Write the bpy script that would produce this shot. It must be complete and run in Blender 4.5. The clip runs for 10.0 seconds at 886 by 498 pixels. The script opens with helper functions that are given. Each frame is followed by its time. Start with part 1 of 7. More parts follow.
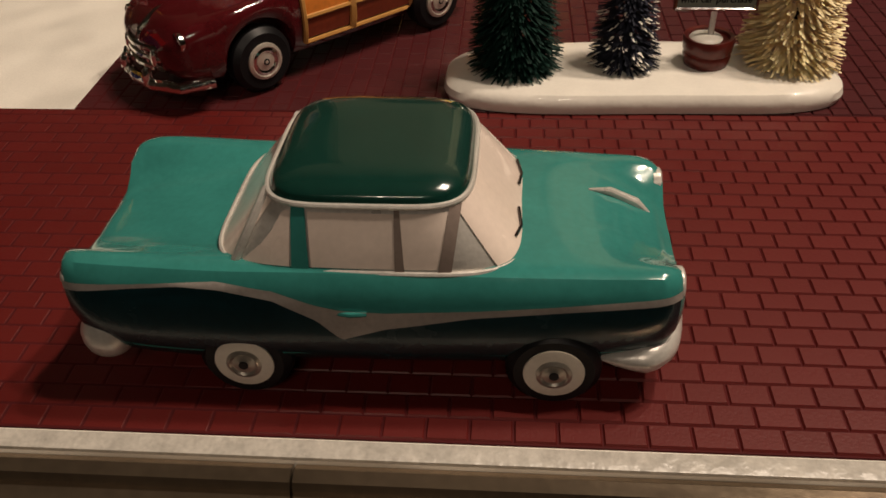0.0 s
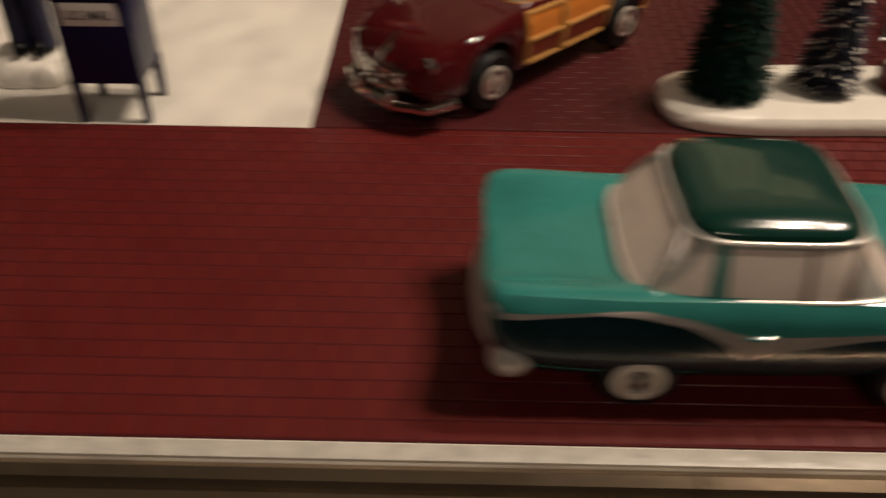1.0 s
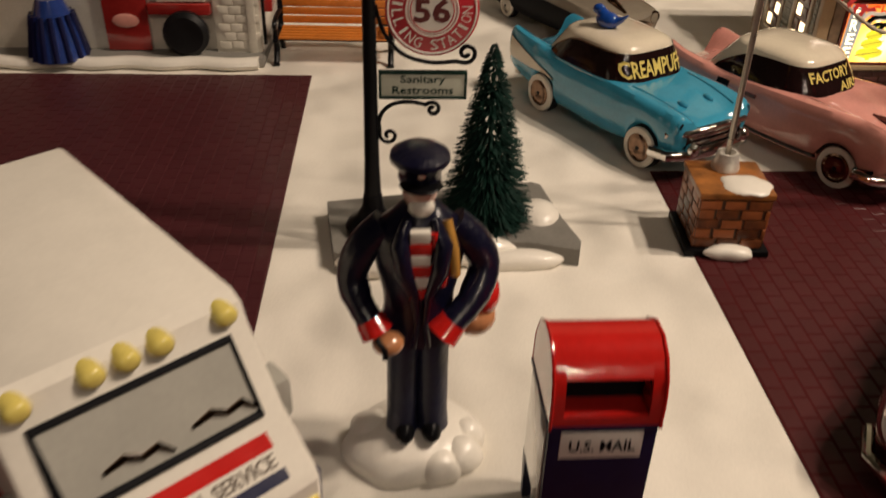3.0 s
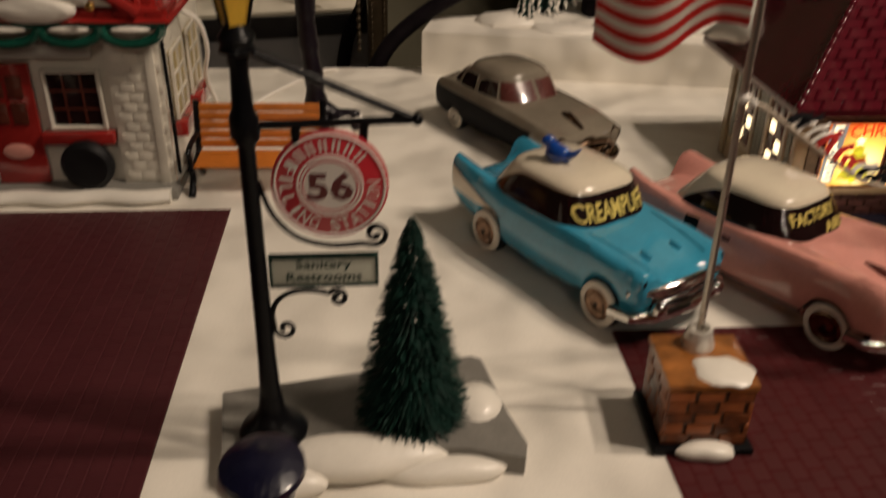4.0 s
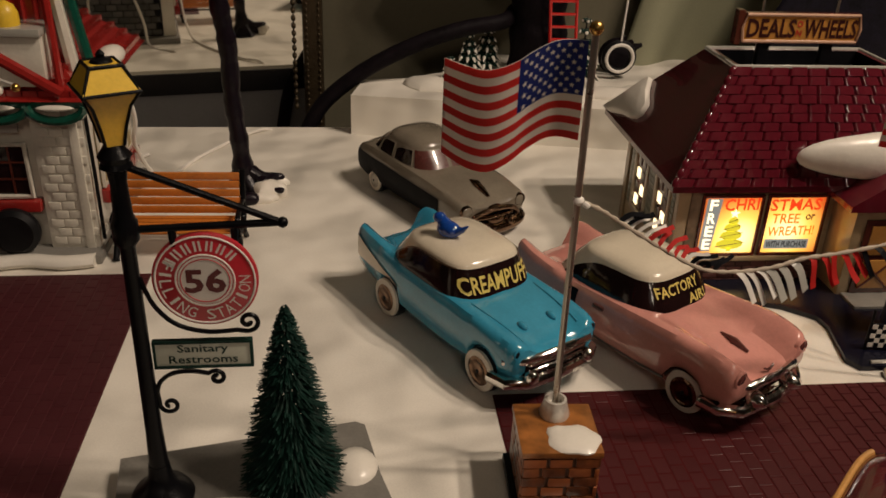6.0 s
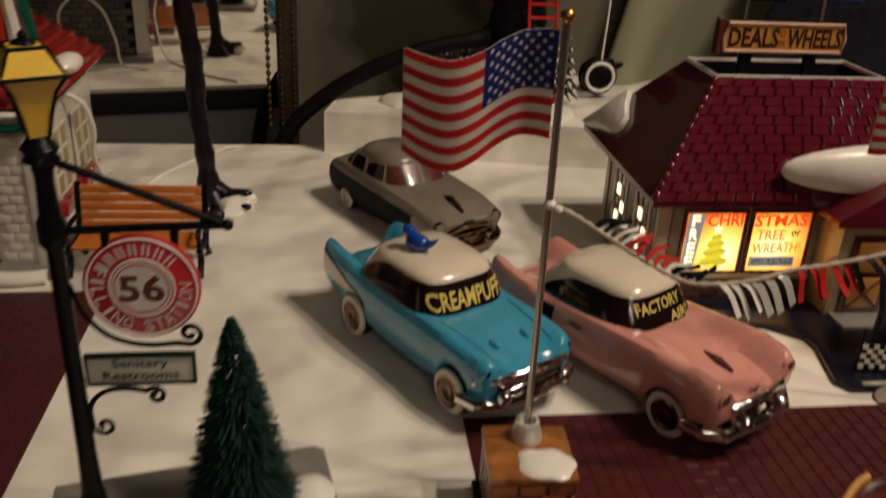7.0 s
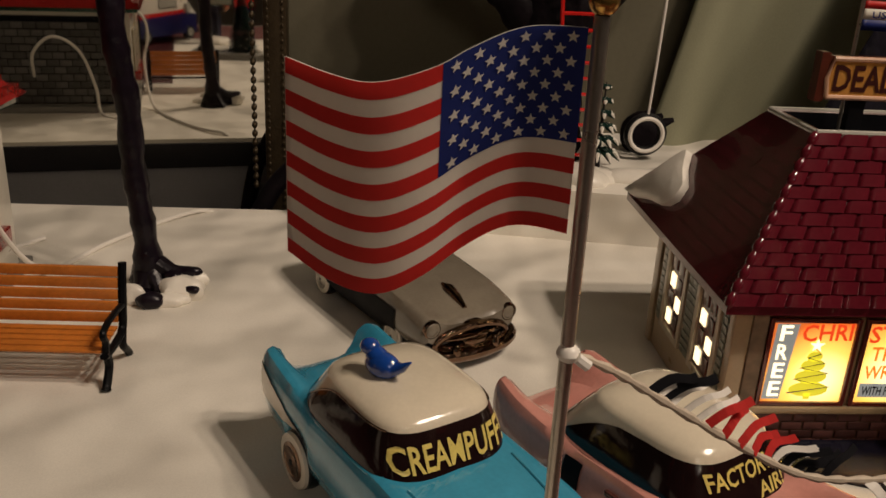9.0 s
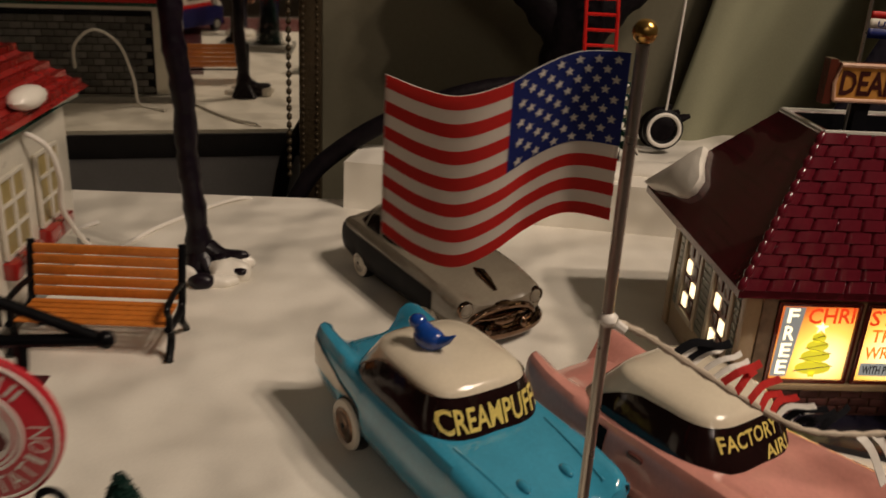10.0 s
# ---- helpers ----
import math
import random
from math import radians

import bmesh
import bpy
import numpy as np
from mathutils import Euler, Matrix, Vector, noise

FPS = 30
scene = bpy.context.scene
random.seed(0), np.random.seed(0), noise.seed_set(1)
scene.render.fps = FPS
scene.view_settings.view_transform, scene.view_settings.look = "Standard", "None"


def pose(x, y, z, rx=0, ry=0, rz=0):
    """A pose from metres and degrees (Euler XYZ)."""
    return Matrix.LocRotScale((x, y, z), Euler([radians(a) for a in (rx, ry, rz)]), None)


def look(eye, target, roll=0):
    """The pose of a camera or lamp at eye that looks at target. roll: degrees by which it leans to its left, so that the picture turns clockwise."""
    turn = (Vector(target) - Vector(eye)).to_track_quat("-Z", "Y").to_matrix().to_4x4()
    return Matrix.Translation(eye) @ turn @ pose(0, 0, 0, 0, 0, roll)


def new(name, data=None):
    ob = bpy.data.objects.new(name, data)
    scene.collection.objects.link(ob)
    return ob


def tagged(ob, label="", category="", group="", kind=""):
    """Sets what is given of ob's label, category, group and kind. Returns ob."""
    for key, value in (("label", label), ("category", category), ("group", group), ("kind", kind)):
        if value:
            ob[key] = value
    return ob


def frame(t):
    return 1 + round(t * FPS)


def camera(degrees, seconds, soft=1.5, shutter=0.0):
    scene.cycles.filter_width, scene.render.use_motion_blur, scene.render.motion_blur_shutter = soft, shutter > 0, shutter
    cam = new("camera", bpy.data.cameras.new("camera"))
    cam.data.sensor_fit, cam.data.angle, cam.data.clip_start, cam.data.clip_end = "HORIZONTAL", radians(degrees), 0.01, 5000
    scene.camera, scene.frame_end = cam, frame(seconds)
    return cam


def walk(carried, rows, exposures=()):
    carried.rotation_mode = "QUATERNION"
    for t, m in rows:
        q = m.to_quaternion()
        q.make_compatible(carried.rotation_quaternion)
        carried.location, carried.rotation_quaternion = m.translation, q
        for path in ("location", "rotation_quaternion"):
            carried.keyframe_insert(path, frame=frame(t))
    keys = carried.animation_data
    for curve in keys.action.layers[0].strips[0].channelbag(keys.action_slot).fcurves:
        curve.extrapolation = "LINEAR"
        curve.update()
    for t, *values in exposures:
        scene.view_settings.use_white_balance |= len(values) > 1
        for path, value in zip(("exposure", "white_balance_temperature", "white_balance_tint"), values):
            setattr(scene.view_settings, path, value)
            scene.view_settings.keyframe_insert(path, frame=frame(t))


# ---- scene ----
cam = camera(54.26, 10.0, soft=1.6, shutter=0.5)
PATH = [
    (0.0, pose(0.1188, -0.1129, 0.1338, 52.96, 0, 5.06) @ pose(0, 0, 0, 0, 0, -1.79)),
    (0.5, pose(0.1136, -0.1162, 0.1334, 52.59, 0, 5.15) @ pose(0, 0, 0, 0, 0, -1.24)),
    (1.0, pose(0.0235, -0.1248, 0.1544, 51.60, 0, 0.53) @ pose(0, 0, 0, 0, 0, 0.75)),
    (1.2, pose(-0.0311, -0.1231, 0.1485, 52.65, 0, -0.37) @ pose(0, 0, 0, 0, 0, 0.76)),
    (1.5, pose(-0.0963, -0.1228, 0.1537, 54.76, 0, 0.11) @ pose(0, 0, 0, 0, 0, -0.16)),
    (2.0, pose(-0.1570, -0.0767, 0.1590, 59.35, 0, -4.87) @ pose(0, 0, 0, 0, 0, 2.06)),
    (2.1, pose(-0.1604, -0.0665, 0.1633, 58.64, 0, -3.28) @ pose(0, 0, 0, 0, 0, 0.68)),
    (2.2, pose(-0.1640, -0.0620, 0.1668, 58.74, 0, -2.66) @ pose(0, 0, 0, 0, 0, -0.40)),
    (2.4, pose(-0.1545, -0.0420, 0.1680, 57.00, 0, -0.75) @ pose(0, 0, 0, 0, 0, -1.70)),
    (2.5, pose(-0.1541, -0.0345, 0.1745, 56.72, 0, -1.45) @ pose(0, 0, 0, 0, 0, 0.20)),
    (2.6, pose(-0.1485, -0.0215, 0.1745, 57.12, 0, -2.70) @ pose(0, 0, 0, 0, 0, 1.25)),
    (2.7, pose(-0.1451, -0.0171, 0.1773, 57.17, 0, -3.22) @ pose(0, 0, 0, 0, 0, 1.81)),
    (3.8, pose(-0.1190, 0.0697, 0.1812, 59.35, 0, -4.24) @ pose(0, 0, 0, 0, 0, 0.83)),
    (4.0, pose(-0.1145, 0.0711, 0.1880, 61.15, 0, -4.82) @ pose(0, 0, 0, 0, 0, 1.23)),
    (4.5, pose(-0.0979, 0.0670, 0.2180, 65.09, 0, -5.84) @ pose(0, 0, 0, 0, 0, 1.36)),
    (5.0, pose(-0.0891, 0.0553, 0.2308, 65.51, 0, -6.19) @ pose(0, 0, 0, 0, 0, 1.91)),
    (5.5, pose(-0.0860, 0.0525, 0.2197, 63.39, 0, -6.19) @ pose(0, 0, 0, 0, 0, 1.98)),
    (5.7, pose(-0.0852, 0.0510, 0.2209, 63.02, 0, -6.51) @ pose(0, 0, 0, 0, 0, 2.21)),
    (6.8, pose(-0.0788, 0.0569, 0.2058, 63.91, 0, -7.59) @ pose(0, 0, 0, 0, 0, 2.50)),
    (7.0, pose(-0.0750, 0.0653, 0.2035, 65.17, 0, -7.86) @ pose(0, 0, 0, 0, 0, 2.90)),
    (7.5, pose(-0.0563, 0.1225, 0.1924, 70.21, 0, -7.70) @ pose(0, 0, 0, 0, 0, 2.80)),
    (8.0, pose(-0.0471, 0.1621, 0.1793, 69.39, 0, -5.69) @ pose(0, 0, 0, 0, 0, 2.27)),
    (8.5, pose(-0.0424, 0.1750, 0.1761, 69.27, 0, -4.89) @ pose(0, 0, 0, 0, 0, 2.71)),
    (9.0, pose(-0.0434, 0.1753, 0.1741, 68.87, 0, -4.93) @ pose(0, 0, 0, 0, 0, 3.01)),
    (9.5, pose(-0.0444, 0.1736, 0.1744, 69.04, 0, -4.97) @ pose(0, 0, 0, 0, 0, 3.40)),
    (10.0, pose(-0.0556, 0.1484, 0.1827, 68.17, 0, -4.21) @ pose(0, 0, 0, 0, 0, 3.39)),
]
walk(cam, PATH, exposures=[(0.0, -0.16), (1.5, -0.14), (2.7, -0.02), (4.0, -0.38), (5.0, -0.5), (10.0, -0.56)])

# ---- world and lamps (sizes below are in centimetres, CM turns them into metres) ----
CM = 0.01
world = bpy.data.worlds.new("room_glow")
world.use_nodes = True
scene.world = world
wbg = world.node_tree.nodes["Background"]
wbg.inputs["Color"].default_value = (1.0, 0.76, 0.56, 1)
wbg.inputs["Strength"].default_value = 0.1


def area_lamp(name, eye, target, size, watts, color):
    data = bpy.data.lights.new(name, "AREA")
    data.shape, data.size, data.energy, data.color = "DISK", size * CM, watts, color
    ob = new(name, data)
    ob.matrix_world = look([v * CM for v in eye], [v * CM for v in target])
    return ob


# four bulbs of the ceiling lamp beside the table
for i in range(4):
    a = math.pi * (i / 2 + 0.2)
    area_lamp("ceiling_lamp", (54 + 12 * math.cos(a), 17 + 12 * math.sin(a), 93), (-2, 32, 0), 4, 2.95, (1.0, 0.808, 0.635))
# five bulbs of the chandelier in the room
for i in range(5):
    a = 2 * math.pi * i / 5 + 0.4
    area_lamp("room_lamp", (8 + 20 * math.cos(a), -122 + 20 * math.sin(a), 108 + 3 * math.sin(2 * a)), (0, 30, 0), 4, 0.78, (1.0, 0.808, 0.635))

# ---- small mesh kit ----


class Kit:
    """Collects vertices and faces in centimetres for one mesh."""

    def __init__(self):
        self.v, self.f, self.m, self.slot = [], [], [], 0

    def add(self, verts, faces):
        n = len(self.v)
        self.v += [tuple(p) for p in verts]
        self.f += [tuple(i + n for i in face) for face in faces]
        self.m += [self.slot] * len(faces)
        return self

    def box(self, x0, y0, z0, x1, y1, z1, bev=0.0, m=None):
        bm = bmesh.new()
        bmesh.ops.create_cube(bm, size=1)
        for p in bm.verts:
            p.co = ((x0 + x1) / 2 + p.co.x * (x1 - x0), (y0 + y1) / 2 + p.co.y * (y1 - y0), (z0 + z1) / 2 + p.co.z * (z1 - z0))
        if bev:
            bmesh.ops.bevel(bm, geom=bm.edges[:], offset=bev, segments=2, profile=0.6, affect="EDGES")
        return self.take(bm, m)

    def take(self, bm, m=None):
        bm.verts.index_update()
        if m is not None:
            bm.transform(m)
        self.add([p.co.copy() for p in bm.verts], [[p.index for p in f.verts] for f in bm.faces])
        bm.free()
        return self

    def ball(self, x, y, z, rx, ry=None, rz=None, seg=16):
        bm = bmesh.new()
        bmesh.ops.create_uvsphere(bm, u_segments=seg, v_segments=max(6, seg // 2), radius=1)
        return self.take(bm, Matrix.Translation((x, y, z)) @ Matrix.Diagonal((rx, ry or rx, rz or rx, 1)))

    def lump(self, x, y, z, rx, ry, rz, seed=0, rough=0.12, seg=22):
        """An uneven rounded heap."""
        bm = bmesh.new()
        bmesh.ops.create_uvsphere(bm, u_segments=seg, v_segments=seg // 2, radius=1)
        for v in bm.verts:
            c = v.co
            d = 1 + rough * (math.sin(3.1 * c.x + 1.7 * seed) * math.cos(2.3 * c.y + seed) + 0.6 * math.sin(5.3 * c.y + 2.1 * seed + 2 * c.x) + 0.4 * math.sin(7.1 * c.x - 3 * c.y + 0.7 * seed))
            v.co = (c.x * d, c.y * d, c.z * (0.85 + 0.15 * d))
        return self.take(bm, Matrix.Translation((x, y, z)) @ Matrix.Diagonal((rx, ry, rz, 1)))

    def rings(self, rings, cap=True, closed=True):
        n, k = len(rings[0]), len(rings)
        verts = [p for r in rings for p in r]
        faces = []
        for a in range(k - 1):
            for b in range(n if closed else n - 1):
                c = (b + 1) % n
                faces.append((a * n + b, a * n + c, (a + 1) * n + c, (a + 1) * n + b))
        if cap:
            faces += [tuple(range(n - 1, -1, -1)), tuple(range((k - 1) * n, k * n))]
        return self.add(verts, faces)

    def lathe(self, profile, seg=24, center=(0, 0, 0), axis="z"):
        rings = []
        for r, h in profile:
            ring = []
            for s in range(seg):
                a = 2 * math.pi * s / seg
                p = (r * math.cos(a), r * math.sin(a), h)
                if axis == "y":
                    p = (p[0], p[2], -p[1])
                if axis == "x":
                    p = (p[2], p[0], p[1])
                ring.append((p[0] + center[0], p[1] + center[1], p[2] + center[2]))
            rings.append(ring)
        return self.rings(rings)

    def tube(self, pts, r, seg=8, cap=True):
        pts = [Vector(p) for p in pts]
        radii = r if isinstance(r, (list, tuple)) else [r] * len(pts)
        rings, side = [], None
        for i, p in enumerate(pts):
            d = (pts[min(i + 1, len(pts) - 1)] - pts[max(i - 1, 0)]).normalized()
            if side is None:
                side = d.orthogonal().normalized()
            side = (side - d * side.dot(d)).normalized()
            up = d.cross(side)
            rings.append([p + (side * math.cos(2 * math.pi * s / seg) + up * math.sin(2 * math.pi * s / seg)) * radii[i] for s in range(seg)])
        return self.rings(rings, cap)

    def prism(self, pts, lo, hi, axis="z"):
        """A polygon of (a, b) pushed from lo to hi along an axis."""
        def put(a, b, c):
            return {"z": (a, b, c), "y": (a, c, b), "x": (c, a, b)}[axis]
        n = len(pts)
        verts = [put(a, b, lo) for a, b in pts] + [put(a, b, hi) for a, b in pts]
        faces = [tuple(range(n - 1, -1, -1)), tuple(range(n, 2 * n))]
        faces += [(i, (i + 1) % n, n + (i + 1) % n, n + i) for i in range(n)]
        return self.add(verts, faces)

    def grid(self, rows):
        n = len(rows[0])
        faces = [(a * n + b, a * n + b + 1, (a + 1) * n + b + 1, (a + 1) * n + b) for a in range(len(rows) - 1) for b in range(n - 1)]
        return self.add([p for r in rows for p in r], faces)


def finish(name, kit, materials, smooth=35):
    me = bpy.data.meshes.new(name)
    me.from_pydata([(x * CM, y * CM, z * CM) for x, y, z in kit.v], [], kit.f)
    for m in materials if isinstance(materials, (list, tuple)) else [materials]:
        me.materials.append(m)
    me.polygons.foreach_set("material_index", kit.m)
    bm = bmesh.new()
    bm.from_mesh(me)
    bmesh.ops.recalc_face_normals(bm, faces=bm.faces)
    bm.to_mesh(me)
    bm.free()
    if smooth:
        me.polygons.foreach_set("use_smooth", [True] * len(me.polygons))
        me.set_sharp_from_angle(angle=radians(smooth))
    me.update()
    return me


def part(name, kit, material, parent=None, label="", smooth=35, solid=0.0):
    ob = new(name, finish(name, kit, material, smooth))
    if parent is not None:
        ob.parent = parent
    if label:
        tagged(ob, label)
    if solid:
        mod = ob.modifiers.new("thickness", "SOLIDIFY")
        mod.thickness, mod.offset = solid * CM, 0
    return ob


def thing(name, x=0, y=0, z=0, turn=0, label="", category="", group="", kind=""):
    ob = new(name)
    ob.empty_display_size = 0.005
    ob.matrix_world = pose(x * CM, y * CM, z * CM, 0, 0, turn)
    return tagged(ob, label, category, group, kind)


def letters(text, width, height, bold=0.0):
    """Flat letter outlines of the built-in font, centred, scaled to the width and height: vertices and faces."""
    cu = bpy.data.curves.new("letters", "FONT")
    cu.body, cu.align_x, cu.align_y, cu.offset, cu.resolution_u = text, "CENTER", "CENTER", bold, 2
    ob = bpy.data.objects.new("letters", cu)
    scene.collection.objects.link(ob)
    me = bpy.data.meshes.new_from_object(ob.evaluated_get(bpy.context.evaluated_depsgraph_get()))
    bm = bmesh.new()
    bm.from_mesh(me)
    bmesh.ops.triangulate(bm, faces=bm.faces)
    xs, ys = [v.co.x for v in bm.verts], [v.co.y for v in bm.verts]
    sx, sy = width / max(max(xs) - min(xs), 1e-6), height / max(max(ys) - min(ys), 1e-6)
    cx, cy = (max(xs) + min(xs)) / 2, (max(ys) + min(ys)) / 2
    bm.verts.index_update()
    verts = [((v.co.x - cx) * sx, (v.co.y - cy) * sy) for v in bm.verts]
    faces = [[v.index for v in f.verts] for f in bm.faces]
    bm.free()
    bpy.data.objects.remove(ob)
    bpy.data.curves.remove(cu)
    bpy.data.meshes.remove(me)
    return verts, faces


def smooth_rows(keys, count):
    """Rows of numbers glided through by a Catmull-Rom curve; the first column is the position."""
    keys = np.array(keys, float)
    out = []
    n = len(keys)
    for u in np.linspace(0, n - 1, count):
        i = min(int(u), n - 2)
        f = u - i
        p0, p1, p2, p3 = keys[max(i - 1, 0)], keys[i], keys[i + 1], keys[min(i + 2, n - 1)]
        out.append(0.5 * (2 * p1 + (p2 - p0) * f + (2 * p0 - 5 * p1 + 4 * p2 - p3) * f * f + (3 * p1 - p0 - 3 * p2 + p3) * f**3))
    return np.array(out)


# ---- materials ----


def material(name, color, rough=0.5, metal=0.0, coat=0.0, grain=900, blot=120, vary=0.12, bump=0.15, bump_scale=None, emit=None, power=0.0, island=0.0, depth=0.0006, shine=0.5):
    """A procedural surface: blots and grain in the colour, a little relief, uneven gloss."""
    m = bpy.data.materials.new(name)
    m.use_nodes = True
    nt = m.node_tree
    b = nt.nodes["Principled BSDF"]
    co = nt.nodes.new("ShaderNodeTexCoord")
    big, fine = nt.nodes.new("ShaderNodeTexNoise"), nt.nodes.new("ShaderNodeTexNoise")
    big.inputs["Scale"].default_value, fine.inputs["Scale"].default_value = blot, grain
    big.inputs["Detail"].default_value, fine.inputs["Detail"].default_value = 4, 3
    for n in (big, fine):
        nt.links.new(co.outputs["Object"], n.inputs["Vector"])
    mix = nt.nodes.new("ShaderNodeMix")
    mix.data_type, mix.blend_type = "FLOAT", "MIX"
    mix.inputs[0].default_value = 0.4
    nt.links.new(big.outputs["Fac"], mix.inputs[2])
    nt.links.new(fine.outputs["Fac"], mix.inputs[3])
    value = mix.outputs[0]
    if island:
        info = nt.nodes.new("ShaderNodeObjectInfo")
        geo = nt.nodes.new("ShaderNodeNewGeometry")
        total = nt.nodes.new("ShaderNodeMath")
        total.operation = "ADD"
        nt.links.new(info.outputs["Random"], total.inputs[0])
        nt.links.new(geo.outputs["Random Per Island"], total.inputs[1])
        wrap = nt.nodes.new("ShaderNodeMath")
        wrap.operation = "FRACT"
        nt.links.new(total.outputs[0], wrap.inputs[0])
        sum2 = nt.nodes.new("ShaderNodeMix")
        sum2.data_type = "FLOAT"
        sum2.inputs[0].default_value = island
        nt.links.new(value, sum2.inputs[2])
        nt.links.new(wrap.outputs[0], sum2.inputs[3])
        value = sum2.outputs[0]
    ramp = nt.nodes.new("ShaderNodeValToRGB")
    lo = [c * (1 - vary) for c in color]
    hi = [min(1.0, c * (1 + vary)) for c in color]
    ramp.color_ramp.elements[0].position, ramp.color_ramp.elements[1].position = 0.3, 0.7
    ramp.color_ramp.elements[0].color, ramp.color_ramp.elements[1].color = (*lo, 1), (*hi, 1)
    nt.links.new(value, ramp.inputs["Fac"])
    nt.links.new(ramp.outputs["Color"], b.inputs["Base Color"])
    rr = nt.nodes.new("ShaderNodeMapRange")
    rr.inputs["To Min"].default_value, rr.inputs["To Max"].default_value = max(0.02, rough * 0.75), min(1, rough * 1.3)
    nt.links.new(big.outputs["Fac"], rr.inputs["Value"])
    nt.links.new(rr.outputs["Result"], b.inputs["Roughness"])
    b.inputs["Specular IOR Level"].default_value = shine
    b.inputs["Metallic"].default_value = metal
    b.inputs["Coat Weight"].default_value = coat
    b.inputs["Coat Roughness"].default_value = 0.035 if coat >= 0.5 else 0.08
    if bump:
        bn = nt.nodes.new("ShaderNodeBump")
        bn.inputs["Strength"].default_value, bn.inputs["Distance"].default_value = bump, depth
        src = mix.outputs[0]
        if bump_scale:
            extra = nt.nodes.new("ShaderNodeTexNoise")
            extra.inputs["Scale"].default_value = bump_scale
            nt.links.new(co.outputs["Object"], extra.inputs["Vector"])
            src = extra.outputs["Fac"]
        nt.links.new(src, bn.inputs["Height"])
        nt.links.new(bn.outputs["Normal"], b.inputs["Normal"])
    if emit:
        b.inputs["Emission Color"].default_value = (*emit, 1)
        b.inputs["Emission Strength"].default_value = power
    return m


def glaze(name, color, vary=0.1, rough=0.16):
    """Glazed, hand-painted ceramic."""
    return material(name, color, rough, coat=0.85, grain=700, blot=90, vary=vary, bump=0.3, bump_scale=130)


TRIM_TAUPE = material("dull_silver_paint", (0.4, 0.36, 0.33), 0.38, metal=0.3, vary=0.2, bump=0.3)
POST_TAUPE = material("taupe_post_paint", (0.28, 0.22, 0.19), 0.4, metal=0.2, vary=0.15)
TEAL = glaze("teal_glaze", (0.038, 0.225, 0.2), 0.14)
TEAL_DARK = material("dark_teal_glaze", (0.004, 0.024, 0.03), 0.25, coat=0.2, grain=700, blot=90, vary=0.2, bump=0.3, bump_scale=130, shine=0.3)
GREEN_ROOF = glaze("bottle_green_glaze", (0.006, 0.036, 0.027), 0.15)
SILVER = material("silver_paint", (0.68, 0.65, 0.6), 0.3, metal=0.4, vary=0.18, bump=0.3)
CHROME = material("chrome", (0.82, 0.8, 0.76), 0.1, metal=1.0, vary=0.1, bump=0.5, bump_scale=300)
BEIGE = glaze("beige_window_glaze", (0.85, 0.72, 0.63), 0.08, 0.25)
BLUE = glaze("turquoise_blue_glaze", (0.045, 0.31, 0.48), 0.12)
PINK = glaze("pink_glaze", (0.67, 0.3, 0.25), 0.1)
GREY = glaze("taupe_grey_glaze", (0.205, 0.175, 0.135), 0.12, 0.2)
CHARCOAL = material("charcoal_glaze", (0.007, 0.007, 0.009), 0.5, vary=0.25, bump=0.2, shine=0.08)
CREAM = glaze("cream_glaze", (0.74, 0.66, 0.52), 0.06)
BLACK_GLASS = material("black_brown_glaze", (0.014, 0.006, 0.006), 0.1, coat=0.15, vary=0.3, bump=0.25, bump_scale=160, shine=0.4)
BROWN_GLASS = glaze("brown_window_glaze", (0.1, 0.03, 0.025), 0.3, 0.26)
MAROON = glaze("maroon_glaze", (0.07, 0.006, 0.008), 0.2, 0.12)
RUBBER = material("black_tyre", (0.007, 0.007, 0.008), 0.45, vary=0.3, shine=0.25)
WHITEWALL = material("whitewall_paint", (0.75, 0.68, 0.58), 0.3, vary=0.08)
HUBGREY = material("hub_metal", (0.42, 0.39, 0.34), 0.3, metal=0.7, vary=0.2)
YELLOW_INK = material("pale_yellow_ink", (0.72, 0.58, 0.16), 0.3, vary=0.15)
WHITE = glaze("white_glaze", (0.8, 0.76, 0.68), 0.05)
SNOW = material("snow_glaze", (0.82, 0.78, 0.7), 0.35, coat=0.25, vary=0.05, bump=0.4, bump_scale=200)
CLOTH = material("white_felt", (0.78, 0.74, 0.66), 0.8, vary=0.1, grain=1500, blot=12, bump=0.7, bump_scale=14, depth=0.035)
ROAD = material("red_brown_paver", (0.11, 0.0102, 0.0088), 0.42, vary=0.12, grain=1500, blot=30, bump=0.3, island=0.2, shine=0.36)
ROAD_SIDE = material("maroon_brown_paver", (0.066, 0.0125, 0.014), 0.4, vary=0.12, grain=1500, blot=30, bump=0.3, island=0.2, shine=0.3)
ROAD_DULL = material("plum_brown_paver", (0.062, 0.0145, 0.018), 0.4, vary=0.12, grain=1500, blot=30, bump=0.3, island=0.2, shine=0.2)
ROAD_GAP = material("dark_paver_joint", (0.072, 0.0105, 0.0115), 0.65, vary=0.2, shine=0.08)
DARK_PLASTIC = material("black_iron", (0.004, 0.004, 0.005), 0.3, vary=0.3, bump=0.4, shine=0.12)
NAVY = material("navy_glaze", (0.006, 0.008, 0.045), 0.35, coat=0.08, vary=0.2, bump=0.3, bump_scale=160, shine=0.3)
RED = glaze("red_glaze", (0.55, 0.015, 0.012), 0.12)
